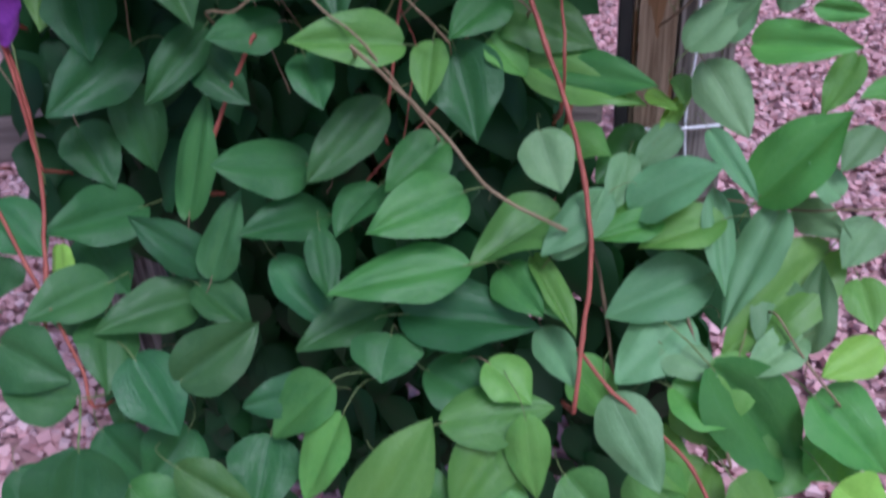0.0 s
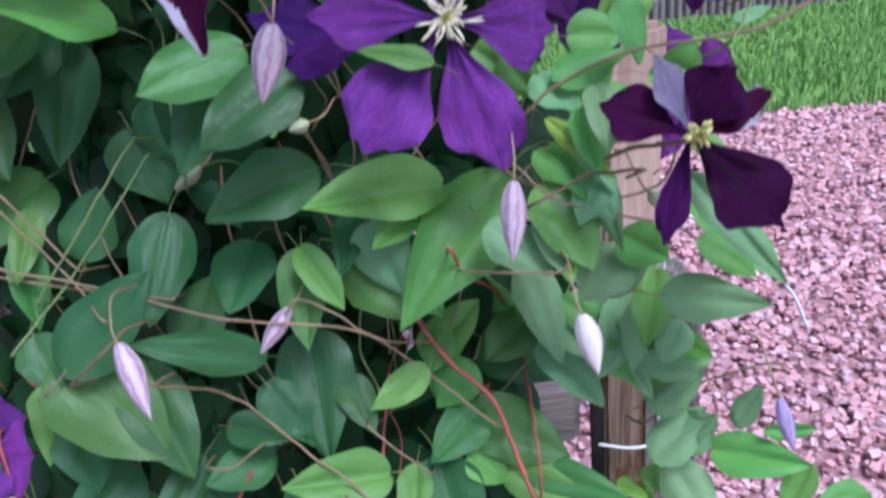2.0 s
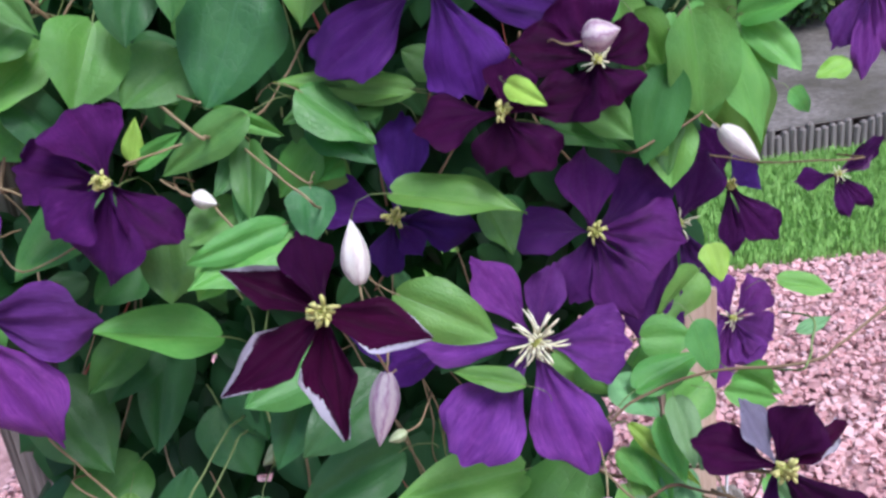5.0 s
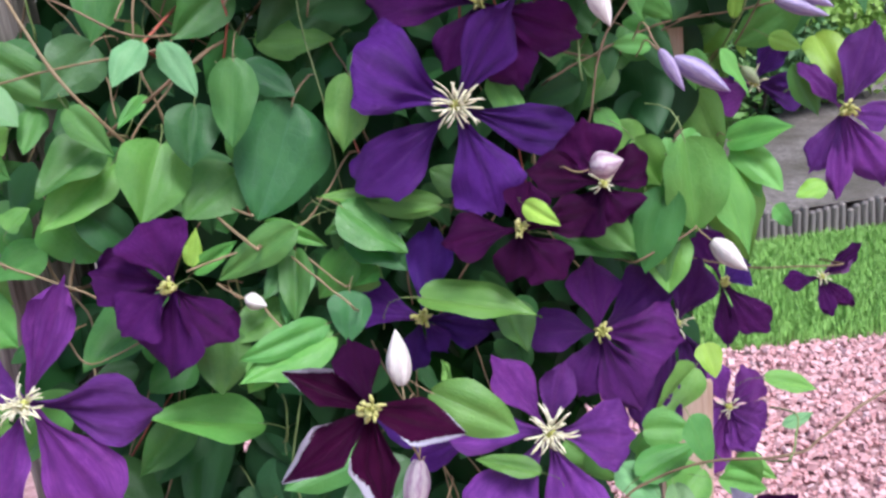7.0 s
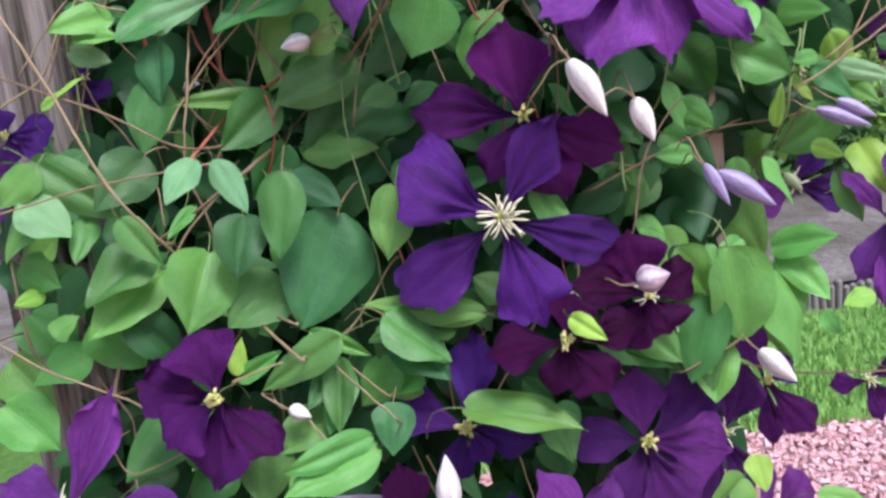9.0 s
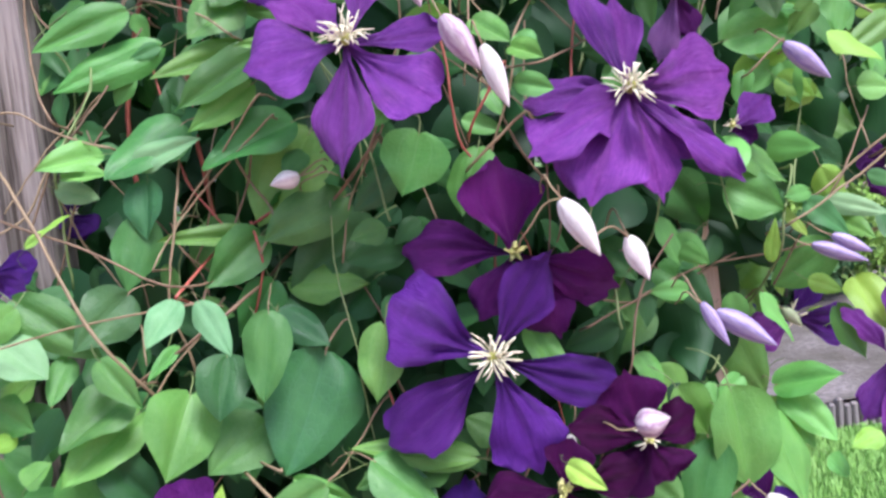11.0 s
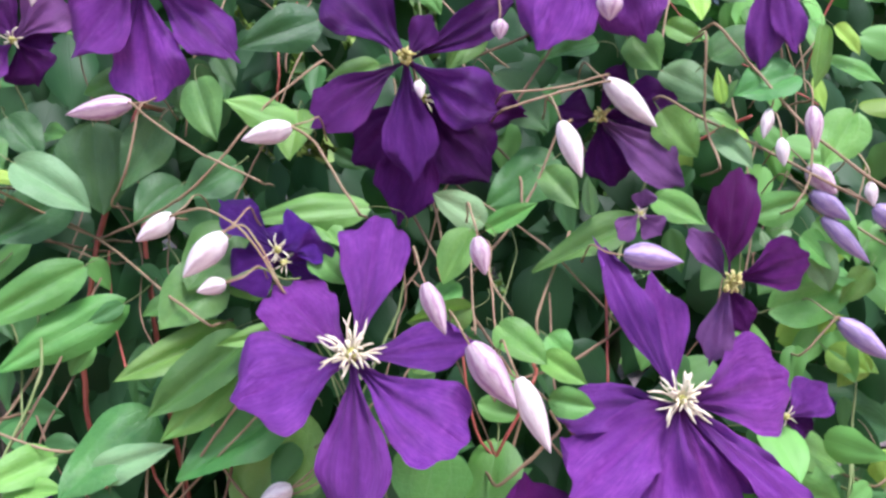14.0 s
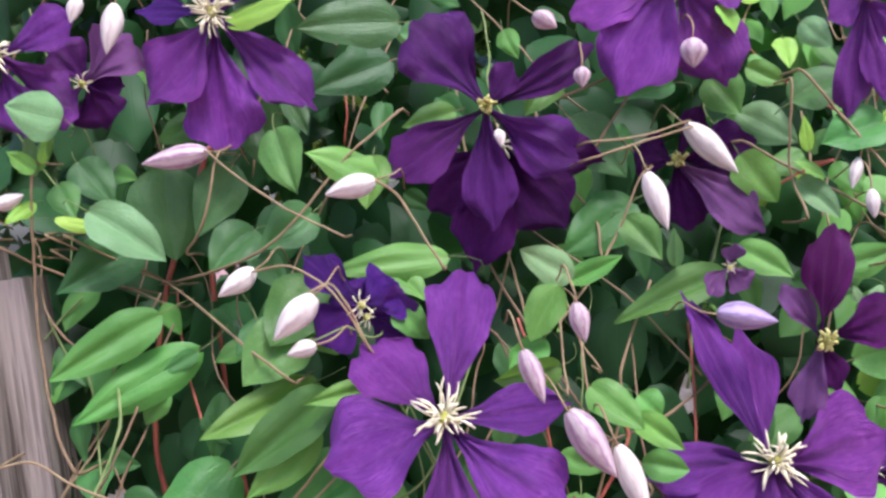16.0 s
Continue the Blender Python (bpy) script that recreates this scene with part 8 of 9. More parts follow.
stem("tan", 0.0008, [(0.1900, 0.0790, 0.9150), (0.1936, 0.0449, 0.9329), (0.1983, 0.0310, 0.9359), (0.2160, 0.0152, 0.9229), (0.2487, 0.0191, 0.9087), (0.2774, 0.0021, 0.9075), (0.2819, 0.0095, 0.9014), (0.2813, 0.0414, 0.8825)])
stem("brown", 0.0012, [(0.1799, 0.1182, 0.9045), (0.1832, 0.0831, 0.9188), (0.1886, 0.0709, 0.9205), (0.2093, 0.0660, 0.9072), (0.2326, 0.0524, 0.9232), (0.2584, -0.0064, 0.9595), (0.2795, -0.0336, 0.9736), (0.2825, -0.0270, 0.9710), (0.2820, 0.0062, 0.9564)])
stem("brown", 0.0010, [(0.4349, 0.1216, 1.0158), (0.4347, 0.0862, 1.0307), (0.4298, 0.0731, 1.0342), (0.3780, 0.0528, 1.0213), (0.3395, 0.0271, 1.0136), (0.3151, 0.0120, 1.0129), (0.2621, 0.0303, 1.0023), (0.2221, 0.0432, 0.9806), (0.2049, 0.0447, 0.9665), (0.1998, 0.0561, 0.9579), (0.1967, 0.0909, 0.9412)])
stem("tan", 0.0007, [(0.2166, 0.1184, 0.8794), (0.2195, 0.0823, 0.8952), (0.2240, 0.0670, 0.9012), (0.2531, 0.0356, 0.9098), (0.2713, -0.0157, 0.9419), (0.2771, -0.0243, 0.9647), (0.2780, -0.0154, 0.9653), (0.2768, 0.0187, 0.9517)])
stem("green", 0.0007, [(0.3085, 0.0485, 0.9903), (0.3110, 0.0155, 1.0061), (0.3142, 0.0097, 1.0124), (0.3247, 0.0297, 1.0178), (0.3297, 0.0417, 1.0226), (0.3314, 0.0579, 1.0199), (0.3305, 0.0943, 1.0052)])
stem("tan", 0.0009, [(-0.1893, 0.1384, 0.9501), (-0.1869, 0.1040, 0.9637), (-0.1839, 0.0939, 0.9632), (-0.1600, 0.1027, 0.9109), (-0.1213, 0.0924, 0.8596), (-0.1182, 0.1024, 0.8501), (-0.1186, 0.1368, 0.8331)])
stem("green", 0.0009, [(-0.1537, 0.1229, 0.8154), (-0.1510, 0.0889, 0.8322), (-0.1469, 0.0800, 0.8415), (-0.1133, 0.0997, 0.8830), (-0.0752, 0.1325, 0.9318), (-0.0725, 0.1462, 0.9311), (-0.0730, 0.1819, 0.9171)])
stem("tan", 0.0009, [(-0.2196, 0.1228, 0.8570), (-0.2163, 0.0885, 0.8715), (-0.2104, 0.0788, 0.8739), (-0.1433, 0.0945, 0.8428), (-0.0534, 0.0671, 0.8418), (-0.0482, 0.0763, 0.8369), (-0.0478, 0.1104, 0.8215)])
stem("tan", 0.0008, [(-0.0151, 0.1593, 1.1359), (-0.0121, 0.1235, 1.1503), (-0.0075, 0.1092, 1.1523), (0.0100, 0.0953, 1.1402), (0.0307, 0.0745, 1.1274), (0.0341, 0.0816, 1.1201), (0.0338, 0.1150, 1.1039)])
stem("tan", 0.0007, [(-0.0705, 0.1449, 1.1257), (-0.0672, 0.1100, 1.1400), (-0.0618, 0.0986, 1.1415), (-0.0446, 0.0970, 1.1296), (-0.0402, 0.1074, 1.1214), (-0.0401, 0.1420, 1.1048)])
stem("pink", 0.0007, [(0.0663, 0.0295, 1.0551), (0.0683, -0.0044, 1.0687), (0.0698, -0.0131, 1.0681), (0.0741, -0.0041, 1.0462), (0.0746, 0.0091, 1.0359), (0.0734, 0.0445, 1.0187)])
stem("tan", 0.0008, [(-0.0382, 0.1437, 1.1059), (-0.0354, 0.1079, 1.1203), (-0.0311, 0.0935, 1.1220), (-0.0186, 0.0820, 1.1115), (-0.0154, 0.0895, 1.1035), (-0.0157, 0.1230, 1.0870)])
stem("tan", 0.0012, [(-0.2661, 0.2324, 1.4709), (-0.2630, 0.1947, 1.4768), (-0.2593, 0.1812, 1.4743), (-0.2342, 0.1671, 1.4332), (-0.1994, 0.1445, 1.3796), (-0.1575, 0.1205, 1.3031), (-0.1287, 0.1321, 1.2560), (-0.1072, 0.1886, 1.1999), (-0.0344, 0.0962, 1.1705), (-0.0315, 0.1034, 1.1667), (-0.0324, 0.1390, 1.1587)])
stem("tan", 0.0008, [(-0.2775, 0.1688, 1.2745), (-0.2734, 0.1318, 1.2824), (-0.2669, 0.1205, 1.2860), (-0.2412, 0.1226, 1.2912), (-0.1595, 0.1258, 1.3046), (-0.0845, 0.1296, 1.3103), (-0.0792, 0.1417, 1.3084), (-0.0793, 0.1790, 1.3010)])
stem("tan", 0.0008, [(-0.1188, 0.2526, 1.1889), (-0.1152, 0.2141, 1.1962), (-0.1102, 0.1982, 1.1977), (-0.0444, 0.1353, 1.1852), (-0.0408, 0.1429, 1.1820), (-0.0415, 0.1787, 1.1742)])
stem("red", 0.0013, [(-0.1110, 0.2092, 1.3019), (-0.1084, 0.1737, 1.3103), (-0.1061, 0.1671, 1.3152), (-0.0883, 0.2229, 1.3427), (-0.0479, 0.2266, 1.3654), (-0.0434, 0.2388, 1.3660), (-0.0438, 0.2761, 1.3595)])
stem("brown", 0.0010, [(-0.0803, 0.2603, 1.3101), (-0.0794, 0.2215, 1.3177), (-0.0825, 0.2051, 1.3203), (-0.1133, 0.1658, 1.3217), (-0.1713, 0.1664, 1.3548), (-0.2490, 0.1762, 1.3890), (-0.2750, 0.1773, 1.3963), (-0.2814, 0.1893, 1.3955), (-0.2855, 0.2265, 1.3885)])
stem("brown", 0.0014, [(-0.1476, 0.2067, 1.2423), (-0.1437, 0.1696, 1.2508), (-0.1379, 0.1581, 1.2563), (-0.0652, 0.1618, 1.3004), (-0.0500, 0.2609, 1.3219), (0.0283, 0.2009, 1.3873), (0.0513, 0.1818, 1.4130), (0.0541, 0.1907, 1.4146), (0.0531, 0.2269, 1.4083)])
stem("green", 0.0010, [(0.3694, 0.2695, 1.3495), (0.3708, 0.2315, 1.3553), (0.3692, 0.2174, 1.3526), (0.3548, 0.2019, 1.3195), (0.3512, 0.2139, 1.2844), (0.3317, 0.2865, 1.2218), (0.3037, 0.2524, 1.1951), (0.2997, 0.2602, 1.1896), (0.2965, 0.2961, 1.1811)])
stem("brown", 0.0009, [(0.1871, 0.2151, 1.2448), (0.1910, 0.1783, 1.2531), (0.1972, 0.1677, 1.2576), (0.2383, 0.1762, 1.2737), (0.2926, 0.2188, 1.2852), (0.3669, 0.2394, 1.2880), (0.4405, 0.2331, 1.2981), (0.4458, 0.2444, 1.2966), (0.4456, 0.2814, 1.2893)])
stem("brown", 0.0009, [(0.1807, 0.2151, 1.2716), (0.1846, 0.1786, 1.2786), (0.1906, 0.1693, 1.2797), (0.2408, 0.1913, 1.2674), (0.3229, 0.2456, 1.2879), (0.3271, 0.2606, 1.2868), (0.3266, 0.2989, 1.2797)])
stem("tan", 0.0010, [(0.3539, 0.2505, 1.3008), (0.3578, 0.2137, 1.3092), (0.3637, 0.2032, 1.3142), (0.4024, 0.2126, 1.3335), (0.4488, 0.2192, 1.3606), (0.4532, 0.2317, 1.3612), (0.4528, 0.2691, 1.3547)])
stem("tan", 0.0008, [(-0.0863, 0.1328, 1.1480), (-0.0827, 0.0970, 1.1556), (-0.0777, 0.0894, 1.1583), (-0.0610, 0.1055, 1.1593), (-0.0391, 0.1144, 1.1639), (-0.0343, 0.1284, 1.1627), (-0.0346, 0.1663, 1.1556)])
stem("tan", 0.0009, [(-0.2778, 0.1815, 1.1862), (-0.2740, 0.1440, 1.1926), (-0.2683, 0.1315, 1.1917), (-0.2306, 0.1258, 1.1672), (-0.1699, 0.1162, 1.1420), (-0.1242, 0.0989, 1.1222), (-0.1197, 0.1086, 1.1176), (-0.1201, 0.1452, 1.1093)])
stem("brown", 0.0016, [(-0.1986, 0.1937, 1.1246), (-0.1962, 0.1577, 1.1337), (-0.1949, 0.1497, 1.1407), (-0.1900, 0.1762, 1.1739), (-0.1889, 0.1932, 1.1977), (-0.1893, 0.2084, 1.2002), (-0.1913, 0.2467, 1.1943)])
stem("tan", 0.0008, [(-0.0200, 0.1819, 1.1506), (-0.0164, 0.1443, 1.1568), (-0.0113, 0.1314, 1.1553), (0.0203, 0.1230, 1.1268), (0.0240, 0.1335, 1.1205), (0.0233, 0.1703, 1.1116)])
stem("tan", 0.0009, [(-0.0643, 0.1899, 1.1293), (-0.0605, 0.1533, 1.1377), (-0.0548, 0.1434, 1.1427), (-0.0051, 0.1618, 1.1685), (0.0304, 0.1760, 1.2117), (0.0334, 0.1892, 1.2139), (0.0325, 0.2269, 1.2079)])
stem("tan", 0.0006, [(-0.0185, 0.2474, 1.3757), (-0.0145, 0.2101, 1.3838), (-0.0081, 0.1981, 1.3880), (0.0074, 0.1973, 1.3931), (0.0161, 0.1955, 1.3903), (0.0210, 0.2061, 1.3861), (0.0208, 0.2429, 1.3780)])
stem("pink", 0.0007, [(0.1447, 0.1785, 1.3156), (0.1480, 0.1410, 1.3247), (0.1521, 0.1281, 1.3319), (0.1652, 0.1240, 1.3498), (0.1778, 0.1188, 1.3529), (0.1825, 0.1283, 1.3519), (0.1822, 0.1647, 1.3448)])
stem("tan", 0.0007, [(0.1849, 0.1583, 1.3130), (0.1888, 0.1218, 1.3212), (0.1947, 0.1122, 1.3256), (0.2095, 0.1183, 1.3314), (0.2213, 0.1275, 1.3221), (0.2246, 0.1424, 1.3165), (0.2238, 0.1806, 1.3079)])
stem("brown", 0.0009, [(0.2371, 0.1819, 1.1047), (0.2410, 0.1453, 1.1128), (0.2471, 0.1355, 1.1169), (0.2683, 0.1427, 1.1234), (0.2921, 0.1505, 1.1319), (0.2968, 0.1640, 1.1314), (0.2965, 0.2018, 1.1245)])
stem("brown", 0.0009, [(0.3015, 0.2912, 1.0721), (0.3056, 0.2540, 1.0791), (0.3120, 0.2421, 1.0798), (0.3695, 0.2410, 1.0639), (0.4410, 0.2411, 1.0591), (0.4463, 0.2528, 1.0564), (0.4462, 0.2900, 1.0487)])
stem("tan", 0.0007, [(-0.1870, 0.1433, 1.1087), (-0.1836, 0.1058, 1.1146), (-0.1792, 0.0934, 1.1124), (-0.1645, 0.0905, 1.0944), (-0.1238, 0.0901, 1.1084), (-0.0891, 0.0893, 1.1141), (-0.0839, 0.1009, 1.1127), (-0.0840, 0.1381, 1.1056)])
stem("green", 0.0009, [(0.3894, 0.2899, 1.4065), (0.3898, 0.2516, 1.4063), (0.3885, 0.2387, 1.4012), (0.3802, 0.2333, 1.3706), (0.3679, 0.2150, 1.3388), (0.3657, 0.2242, 1.3333), (0.3642, 0.2612, 1.3299)])
stem("tan", 0.0010, [(0.3859, 0.2746, 1.3267), (0.3884, 0.2370, 1.3295), (0.3936, 0.2262, 1.3332), (0.4254, 0.2338, 1.3539), (0.4705, 0.2293, 1.3860), (0.4751, 0.2408, 1.3889), (0.4759, 0.2786, 1.3883)])
stem("brown", 0.0010, [(-0.2646, 0.3044, 1.6183), (-0.2624, 0.2675, 1.6190), (-0.2581, 0.2585, 1.6163), (-0.2198, 0.2864, 1.5853), (-0.1714, 0.3287, 1.5631), (-0.1674, 0.3445, 1.5606), (-0.1668, 0.3837, 1.5582)])
stem("tan", 0.0008, [(-0.1269, 0.2166, 1.3305), (-0.1254, 0.1799, 1.3337), (-0.1230, 0.1716, 1.3385), (-0.1037, 0.2045, 1.3762), (-0.0339, 0.2031, 1.4372), (-0.0297, 0.2150, 1.4406), (-0.0290, 0.2529, 1.4401)])
stem("pink", 0.0011, [(0.1169, 0.2190, 1.3804), (0.1193, 0.1805, 1.3833), (0.1241, 0.1670, 1.3874), (0.1419, 0.1609, 1.4013), (0.1595, 0.1590, 1.4151), (0.1639, 0.1705, 1.4183), (0.1647, 0.2082, 1.4177)])
stem("tan", 0.0009, [(0.0537, 0.2433, 1.4263), (0.0537, 0.2062, 1.4264), (0.0516, 0.1968, 1.4222), (0.0376, 0.2119, 1.3940), (0.0349, 0.2265, 1.3886), (0.0333, 0.2653, 1.3852)])
stem("pink", 0.0006, [(0.1218, 0.1812, 1.4439), (0.1229, 0.1444, 1.4472), (0.1240, 0.1359, 1.4526), (0.1325, 0.1739, 1.5049), (0.1293, 0.1975, 1.5351), (0.1286, 0.2131, 1.5392), (0.1276, 0.2523, 1.5391)])
stem("tan", 0.0009, [(-0.0906, 0.3036, 1.6616), (-0.0921, 0.2654, 1.6610), (-0.0941, 0.2526, 1.6558), (-0.1078, 0.2464, 1.6121), (-0.1257, 0.2677, 1.5953), (-0.1287, 0.2836, 1.5917), (-0.1289, 0.3229, 1.5893)])
stem("pink", 0.0008, [(0.0064, 0.2257, 1.5152), (0.0048, 0.1879, 1.5185), (0.0023, 0.1765, 1.5244), (-0.0092, 0.1794, 1.5530), (-0.0185, 0.1800, 1.5661), (-0.0292, 0.1734, 1.5635), (-0.0339, 0.1823, 1.5619), (-0.0347, 0.2193, 1.5601)])
stem("pink", 0.0008, [(0.0054, 0.2271, 1.5175), (0.0036, 0.1892, 1.5206), (0.0006, 0.1773, 1.5264), (-0.0169, 0.1780, 1.5611), (-0.0425, 0.1885, 1.5795), (-0.0674, 0.2052, 1.5780), (-0.0721, 0.2205, 1.5773), (-0.0729, 0.2596, 1.5758)])
stem("green", 0.0007, [(0.0092, 0.2296, 1.5263), (0.0066, 0.1914, 1.5286), (0.0010, 0.1785, 1.5318), (-0.0121, 0.1764, 1.5388), (-0.0319, 0.1721, 1.5337), (-0.0373, 0.1828, 1.5317), (-0.0383, 0.2204, 1.5299)])
stem("pink", 0.0009, [(0.0555, 0.2480, 1.5619), (0.0538, 0.2105, 1.5651), (0.0510, 0.1999, 1.5708), (0.0336, 0.2092, 1.6077), (0.0256, 0.2091, 1.6200), (0.0160, 0.2083, 1.6271), (0.0114, 0.2199, 1.6302), (0.0107, 0.2578, 1.6300)])
stem("tan", 0.0009, [(0.1553, 0.2781, 1.6218), (0.1563, 0.2404, 1.6236), (0.1619, 0.2293, 1.6250), (0.1994, 0.2352, 1.6318), (0.2374, 0.2566, 1.6388), (0.2429, 0.2714, 1.6393), (0.2455, 0.3104, 1.6382)])
stem("tan", 0.0010, [(0.3159, 0.2946, 1.6693), (0.3160, 0.2563, 1.6689), (0.3187, 0.2432, 1.6643), (0.3374, 0.2362, 1.6324), (0.3580, 0.2176, 1.5912), (0.3898, 0.2089, 1.5553), (0.4354, 0.2121, 1.5191), (0.4403, 0.2244, 1.5149), (0.4428, 0.2625, 1.5123)])
stem("tan", 0.0010, [(0.2812, 0.3265, 1.6255), (0.2816, 0.2876, 1.6257), (0.2852, 0.2727, 1.6225), (0.3062, 0.2573, 1.6030), (0.3618, 0.2166, 1.5554), (0.4282, 0.2235, 1.5125), (0.4335, 0.2360, 1.5088), (0.4360, 0.2741, 1.5063)])
stem("tan", 0.0009, [(0.3108, 0.2963, 1.6642), (0.3097, 0.2584, 1.6636), (0.3088, 0.2465, 1.6581), (0.3030, 0.2473, 1.6018), (0.3017, 0.2243, 1.5709), (0.3018, 0.2328, 1.5656), (0.3026, 0.2695, 1.5627)])
stem("tan", 0.0009, [(-0.2145, 0.3188, 1.6162), (-0.2142, 0.2821, 1.6165), (-0.2111, 0.2740, 1.6139), (-0.1850, 0.3032, 1.5910), (-0.1563, 0.3126, 1.5701), (-0.0817, 0.2118, 1.5294), (-0.0531, 0.1942, 1.5080), (-0.0485, 0.2035, 1.5043), (-0.0462, 0.2406, 1.5019)])
stem("tan", 0.0009, [(-0.1662, 0.3834, 1.5672), (-0.1657, 0.3440, 1.5688), (-0.1620, 0.3277, 1.5701), (-0.0663, 0.2251, 1.5898), (-0.0017, 0.2294, 1.6455), (0.0348, 0.2465, 1.6725), (0.0396, 0.2606, 1.6754), (0.0420, 0.2993, 1.6751)])
stem("tan", 0.0008, [(-0.1032, 0.3095, 1.6635), (-0.1028, 0.2705, 1.6638), (-0.0992, 0.2553, 1.6609), (-0.0611, 0.2239, 1.6280), (-0.0140, 0.2034, 1.5974), (-0.0090, 0.2133, 1.5939), (-0.0066, 0.2506, 1.5915)])
stem("brown", 0.0009, [(0.1341, 0.2110, 1.4484), (0.1349, 0.1740, 1.4500), (0.1399, 0.1648, 1.4510), (0.1881, 0.1900, 1.4568), (0.2439, 0.2207, 1.4825), (0.2491, 0.2353, 1.4843), (0.2516, 0.2742, 1.4836)])
stem("red", 0.0011, [(0.1209, 0.2066, 1.4032), (0.1211, 0.1683, 1.4062), (0.1239, 0.1553, 1.4117), (0.1407, 0.1500, 1.4389), (0.1496, 0.1545, 1.4513), (0.1533, 0.1682, 1.4555), (0.1553, 0.2067, 1.4557)])
stem("red", 0.0011, [(0.2937, 0.3442, 1.5798), (0.2946, 0.3059, 1.5820), (0.2998, 0.2928, 1.5848), (0.3260, 0.2875, 1.5965), (0.3460, 0.2800, 1.6018), (0.3517, 0.2900, 1.6029), (0.3544, 0.3272, 1.6020)])
stem("tan", 0.0008, [(0.3429, 0.2726, 1.4269), (0.3436, 0.2347, 1.4295), (0.3479, 0.2230, 1.4339), (0.3706, 0.2242, 1.4531), (0.3739, 0.2246, 1.4515), (0.3795, 0.2374, 1.4484), (0.3822, 0.2756, 1.4461)])
stem("tan", 0.0006, [(-0.0191, 0.2501, 1.3844), (-0.0184, 0.2120, 1.3869), (-0.0138, 0.1994, 1.3907), (0.0002, 0.1977, 1.4006), (0.0054, 0.2091, 1.4036), (0.0079, 0.2468, 1.4033)])
stem("tan", 0.0009, [(-0.1126, 0.2607, 1.3703), (-0.1121, 0.2225, 1.3731), (-0.1083, 0.2100, 1.3779), (-0.0712, 0.2049, 1.4173), (-0.0369, 0.1911, 1.4539), (-0.0327, 0.2016, 1.4576), (-0.0305, 0.2390, 1.4577)])
stem("tan", 0.0007, [(0.1274, 0.2623, 1.5635), (0.1263, 0.2232, 1.5632), (0.1255, 0.2077, 1.5588), (0.1177, 0.1591, 1.4901), (0.1174, 0.1677, 1.4848), (0.1181, 0.2045, 1.4818)])
stem("tan", 0.0007, [(0.1462, 0.2276, 1.4852), (0.1447, 0.1908, 1.4880), (0.1427, 0.1826, 1.4928), (0.1348, 0.1992, 1.5118), (0.1372, 0.2139, 1.5306), (0.1381, 0.2296, 1.5348), (0.1391, 0.2688, 1.5350)])
stem("tan", 0.0008, [(0.3374, 0.2477, 1.5293), (0.3377, 0.2103, 1.5322), (0.3410, 0.1999, 1.5372), (0.3554, 0.2066, 1.5552), (0.3673, 0.2185, 1.6008), (0.3691, 0.2320, 1.6060), (0.3704, 0.2704, 1.6065)])
stem("brown", 0.0011, [(-0.2344, 0.3215, 1.6145), (-0.2350, 0.2833, 1.6150), (-0.2353, 0.2704, 1.6098), (-0.2368, 0.2610, 1.5458), (-0.2209, 0.2309, 1.4864), (-0.2078, 0.2177, 1.4613), (-0.2051, 0.2272, 1.4557), (-0.2037, 0.2642, 1.4517)])
stem("tan", 0.0009, [(-0.2614, 0.2633, 1.4651), (-0.2600, 0.2257, 1.4675), (-0.2543, 0.2147, 1.4683), (-0.2334, 0.2183, 1.4683), (-0.2071, 0.2125, 1.4514), (-0.1630, 0.2067, 1.4324), (-0.1574, 0.2180, 1.4293), (-0.1550, 0.2557, 1.4261)])
stem("tan", 0.0009, [(-0.2281, 0.3195, 1.6174), (-0.2274, 0.2828, 1.6188), (-0.2238, 0.2742, 1.6164), (-0.1988, 0.2973, 1.5951), (-0.1561, 0.3137, 1.5710), (-0.1510, 0.3276, 1.5674), (-0.1487, 0.3662, 1.5641)])
stem("tan", 0.0009, [(-0.2315, 0.3335, 1.6049), (-0.2309, 0.2967, 1.6062), (-0.2275, 0.2880, 1.6036), (-0.1991, 0.3144, 1.5763), (-0.1581, 0.3124, 1.5538), (-0.1527, 0.3241, 1.5501), (-0.1504, 0.3619, 1.5467)])
stem("tan", 0.0009, [(-0.2228, 0.3113, 1.6697), (-0.2237, 0.2737, 1.6702), (-0.2250, 0.2625, 1.6652), (-0.2353, 0.2704, 1.6098), (-0.2362, 0.2832, 1.6032), (-0.2360, 0.3214, 1.5988)])
stem("brown", 0.0010, [(0.1296, 0.3348, 1.6629), (0.1310, 0.2969, 1.6658), (0.1366, 0.2849, 1.6679), (0.2099, 0.2855, 1.6841), (0.1773, 0.2746, 1.6375), (0.1741, 0.2854, 1.6318), (0.1735, 0.3230, 1.6278)])
stem("tan", 0.0009, [(0.1262, 0.2677, 1.5136), (0.1269, 0.2306, 1.5173), (0.1307, 0.2211, 1.5219), (0.1713, 0.2470, 1.5613), (0.1978, 0.2540, 1.6058), (0.2078, 0.2588, 1.6127), (0.2126, 0.2730, 1.6151), (0.2147, 0.3116, 1.6137)])
stem("tan", 0.0008, [(0.1580, 0.2830, 1.6332), (0.1595, 0.2454, 1.6357), (0.1652, 0.2346, 1.6365), (0.2019, 0.2416, 1.6364), (0.2370, 0.2577, 1.6432), (0.2426, 0.2721, 1.6435), (0.2449, 0.3108, 1.6414)])
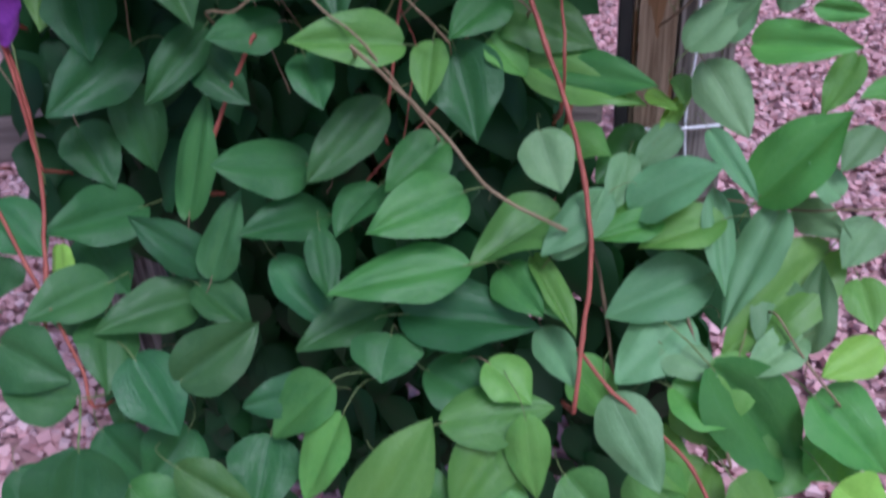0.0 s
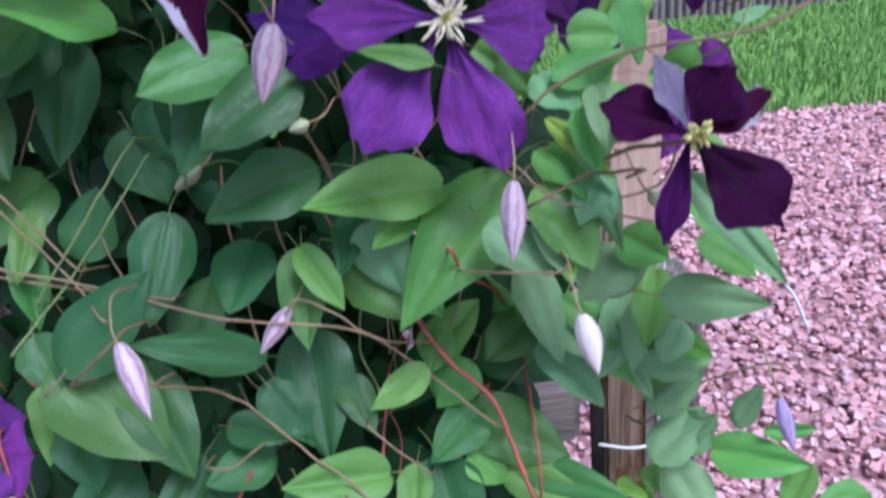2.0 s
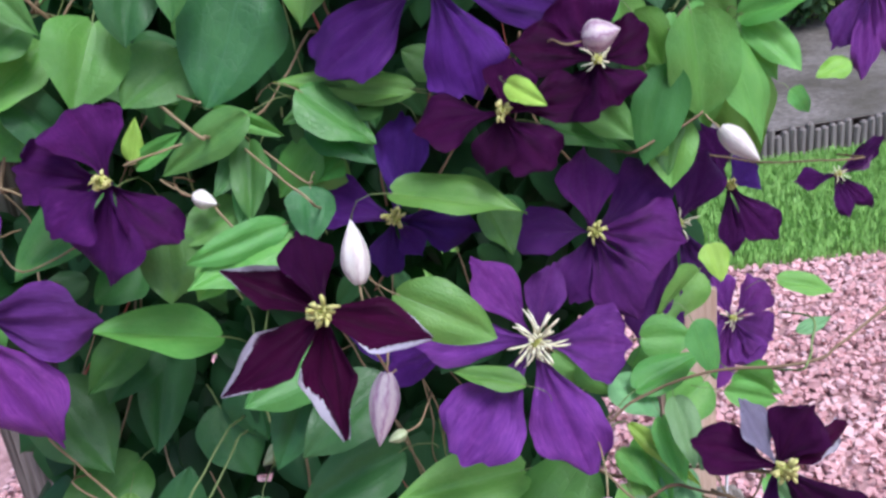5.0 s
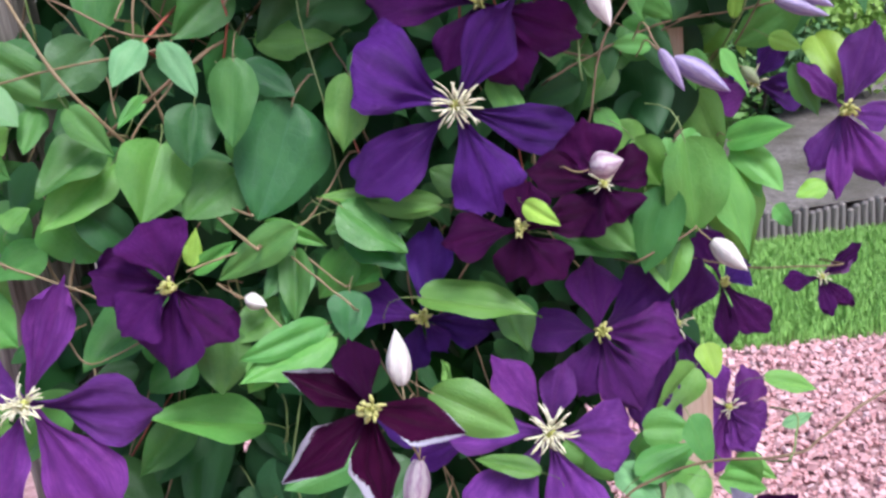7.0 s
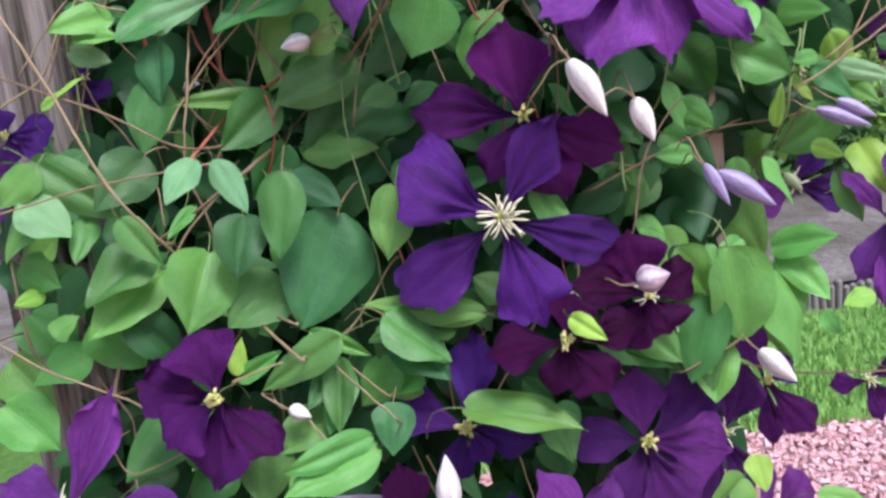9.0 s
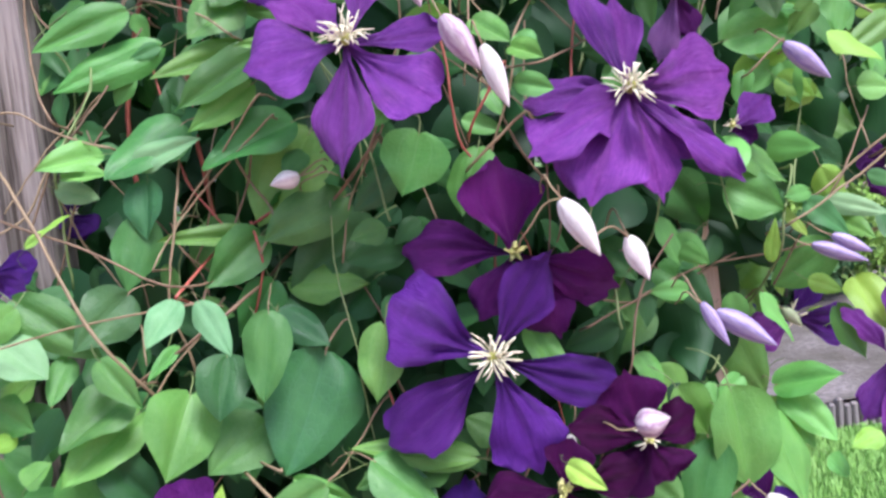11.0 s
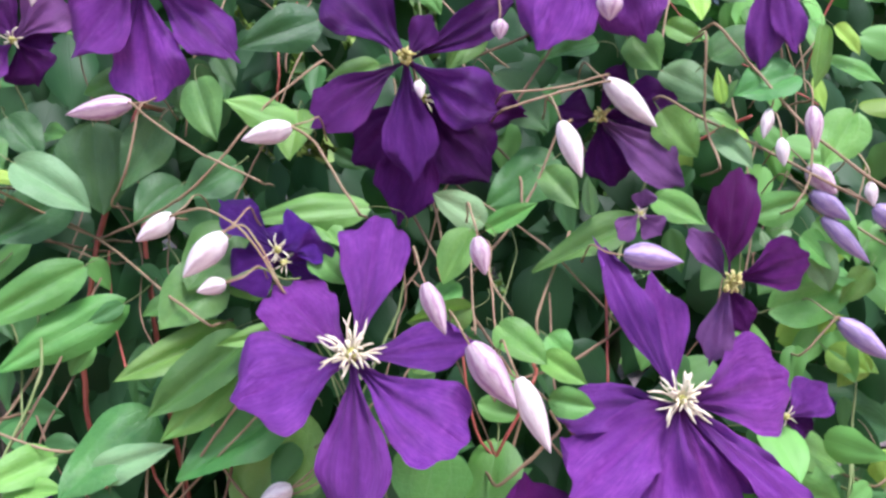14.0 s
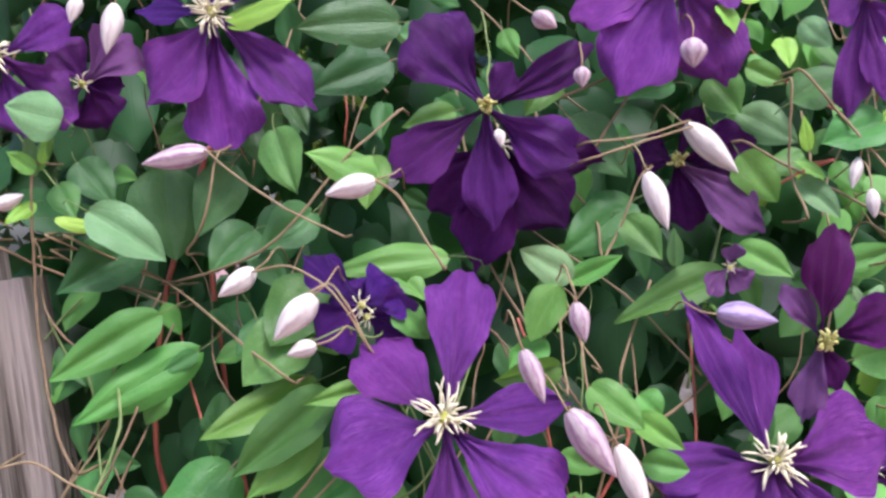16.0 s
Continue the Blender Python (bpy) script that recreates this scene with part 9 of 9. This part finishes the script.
stem("red", 0.0023, [(-0.1143, 0.3812, 1.6722), (-0.1160, 0.3432, 1.6718), (-0.1187, 0.3310, 1.6668), (-0.1343, 0.3301, 1.6319), (-0.1594, 0.3287, 1.5753), (-0.1793, 0.3265, 1.5043), (-0.1879, 0.3248, 1.4503), (-0.1860, 0.3232, 1.4088), (-0.1795, 0.3215, 1.3668), (-0.1689, 0.3189, 1.3014), (-0.1677, 0.3307, 1.2951), (-0.1665, 0.3686, 1.2917)])
stem("red", 0.0022, [(-0.1307, 0.3982, 1.5786), (-0.1316, 0.3601, 1.5780), (-0.1319, 0.3479, 1.5724), (-0.1320, 0.3467, 1.5395), (-0.1327, 0.3445, 1.4783), (-0.1298, 0.3427, 1.4308), (-0.1248, 0.3405, 1.3736), (-0.1198, 0.3384, 1.3165), (-0.1190, 0.3501, 1.3101), (-0.1179, 0.3880, 1.3067)])
stem("red", 0.0018, [(0.0972, 0.1503, 0.7911), (0.1013, 0.1175, 0.8099), (0.1055, 0.1049, 0.8119), (0.1386, 0.0796, 0.7670), (0.1722, 0.0625, 0.7352), (0.1898, 0.0364, 0.6913), (0.2039, 0.0143, 0.6543), (0.2157, -0.0121, 0.6109), (0.2190, -0.0410, 0.5648), (0.2126, -0.0704, 0.5194), (0.2068, -0.0956, 0.4805), (0.2051, -0.0888, 0.4691), (0.2018, -0.0579, 0.4471)])
stem("red", 0.0011, [(0.1478, 0.2592, 0.7695), (0.1512, 0.2255, 0.7868), (0.1549, 0.2127, 0.7881), (0.1829, 0.1906, 0.7461), (0.1985, 0.1648, 0.6989), (0.2069, 0.1388, 0.6523), (0.2071, 0.1150, 0.6107), (0.2064, 0.1224, 0.5995), (0.2041, 0.1544, 0.5790)])
stem("red", 0.0014, [(0.2085, -0.0280, 0.4773), (0.2123, -0.0601, 0.4977), (0.2168, -0.0729, 0.5008), (0.2321, -0.0852, 0.4852), (0.2625, -0.1026, 0.4642), (0.2865, -0.1205, 0.4442), (0.2988, -0.1382, 0.4246), (0.3005, -0.1319, 0.4137), (0.2987, -0.1020, 0.3908)])
stem("brown", 0.0013, [(0.2832, 0.0242, 0.4927), (0.2863, -0.0084, 0.5129), (0.2886, -0.0224, 0.5157), (0.3003, -0.0550, 0.4839), (0.3085, -0.0800, 0.4577), (0.3167, -0.1040, 0.4314), (0.3172, -0.0981, 0.4203), (0.3151, -0.0683, 0.3973)])


def spread(z):
    """How far the vine reaches to either side at a height."""
    if z < 0.52:
        return -0.20, 0.36
    if z < 0.70:
        return -0.25, 0.20
    if z < 1.0:
        return -0.28, 0.22
    if z < 1.22:
        return -0.30, 0.29
    if z < 1.36:
        return -0.34, 0.35
    return -0.36, 0.85


# inner mass, its shade put into the leaf colour
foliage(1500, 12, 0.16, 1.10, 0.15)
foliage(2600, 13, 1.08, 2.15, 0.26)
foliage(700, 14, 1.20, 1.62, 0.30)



def young_leaves(count, seed, x0, x1, z0, z1, ahead, tone):
    """Smaller leaves between the outer ones and the inner mass."""
    rng = random.Random(seed)
    shapes = [leaf_shape(1.0, rng.uniform(0.05, 0.3), rng.uniform(0.1, 0.5), rng.uniform(-0.3, 0.3), 50 + seed + k, 10, 6) for k in range(6)]
    vs, fs, uvs = [], [], []
    for n in range(count):
        x, z = rng.uniform(x0, x1), rng.uniform(z0, z1)
        base = Vector((x, cover_depth(x, z) - ahead * rng.random(), z))
        long = rng.uniform(0.026, 0.050)
        wide = long * rng.uniform(0.45, 0.68)
        way = Vector((rng.gauss(0, 0.7), rng.gauss(-0.25, 0.3), rng.gauss(-0.7, 0.5)))
        m, _ = frame_of((0, 0, 0), way, (rng.gauss(0, 0.45), -1.0, 0.5 + rng.gauss(0, 0.3)))
        m = Matrix.Translation(base - HOME) @ m @ Matrix.Diagonal((wide, long, 0.5 * (wide + long), 1))
        sv, sf, su = shapes[n % 6]
        k = len(vs)
        vs += [tuple(m @ Vector(v)) for v in sv]
        fs += [tuple(q + k for q in f) for f in sf]
        uvs += su
    ob = part("foliage", from_arrays("foliage", vs, fs, uvs), YOUNG[tone], VINE, "small " + {"fresh": "fresh green", "lime": "lime green", "mature": "mid-green"}[tone] + " leaves between the larger ones")
    ob["kind"] = "stuff"


young_leaves(60, 31, 0.30, 0.56, 1.42, 1.84, 0.07, "fresh")
young_leaves(18, 32, 0.30, 0.56, 1.42, 1.84, 0.07, "lime")
young_leaves(16, 33, 0.27, 0.40, 1.16, 1.44, 0.04, "fresh")
young_leaves(110, 35, -0.26, 0.45, 1.24, 1.84, 0.035, "mature")
young_leaves(26, 36, -0.26, 0.32, 1.24, 1.80, 0.035, "fresh")
young_leaves(40, 37, -0.26, 0.24, 1.00, 1.28, 0.03, "mature")

# woody stems down to the soil
stem("brown", 0.0045, [(0.13, 0.20, 0.72), (0.12, 0.22, 0.45), (0.15, 0.25, 0.20), (0.14, 0.28, -0.02)])
stem("brown", 0.0035, [(0.02, 0.18, 0.70), (0.05, 0.20, 0.42), (0.09, 0.26, 0.18), (0.12, 0.29, -0.02)])
stem("red", 0.0030, [(0.22, 0.16, 0.60), (0.20, 0.20, 0.40), (0.18, 0.26, 0.15), (0.16, 0.29, -0.02)])

# thin old shoots that wander through the leaves
rng = random.Random(77)
for n in range(130):
    z = rng.uniform(0.55, 1.72) if n < 90 else rng.uniform(1.08, 1.70)
    low, high = spread(z)
    x = rng.uniform(low, min(high, 0.5))
    lean = rng.uniform(-0.8, 0.8)
    long = rng.uniform(0.10, 0.22)
    pts = []
    for k in range(5):
        px, pz = x + lean * long * k / 4 + rng.gauss(0, 0.006), z + long * k / 4 + rng.gauss(0, 0.006)
        pts.append((px, cover_depth(px, pz) - (0.012 if n < 90 else 0.045) + 0.02 * math.sin(k + n), pz))
    stem(("brown", "tan", "green", "red")[n % 4 if n % 8 != 7 else 1], rng.uniform(0.0006, 0.0011), pts)
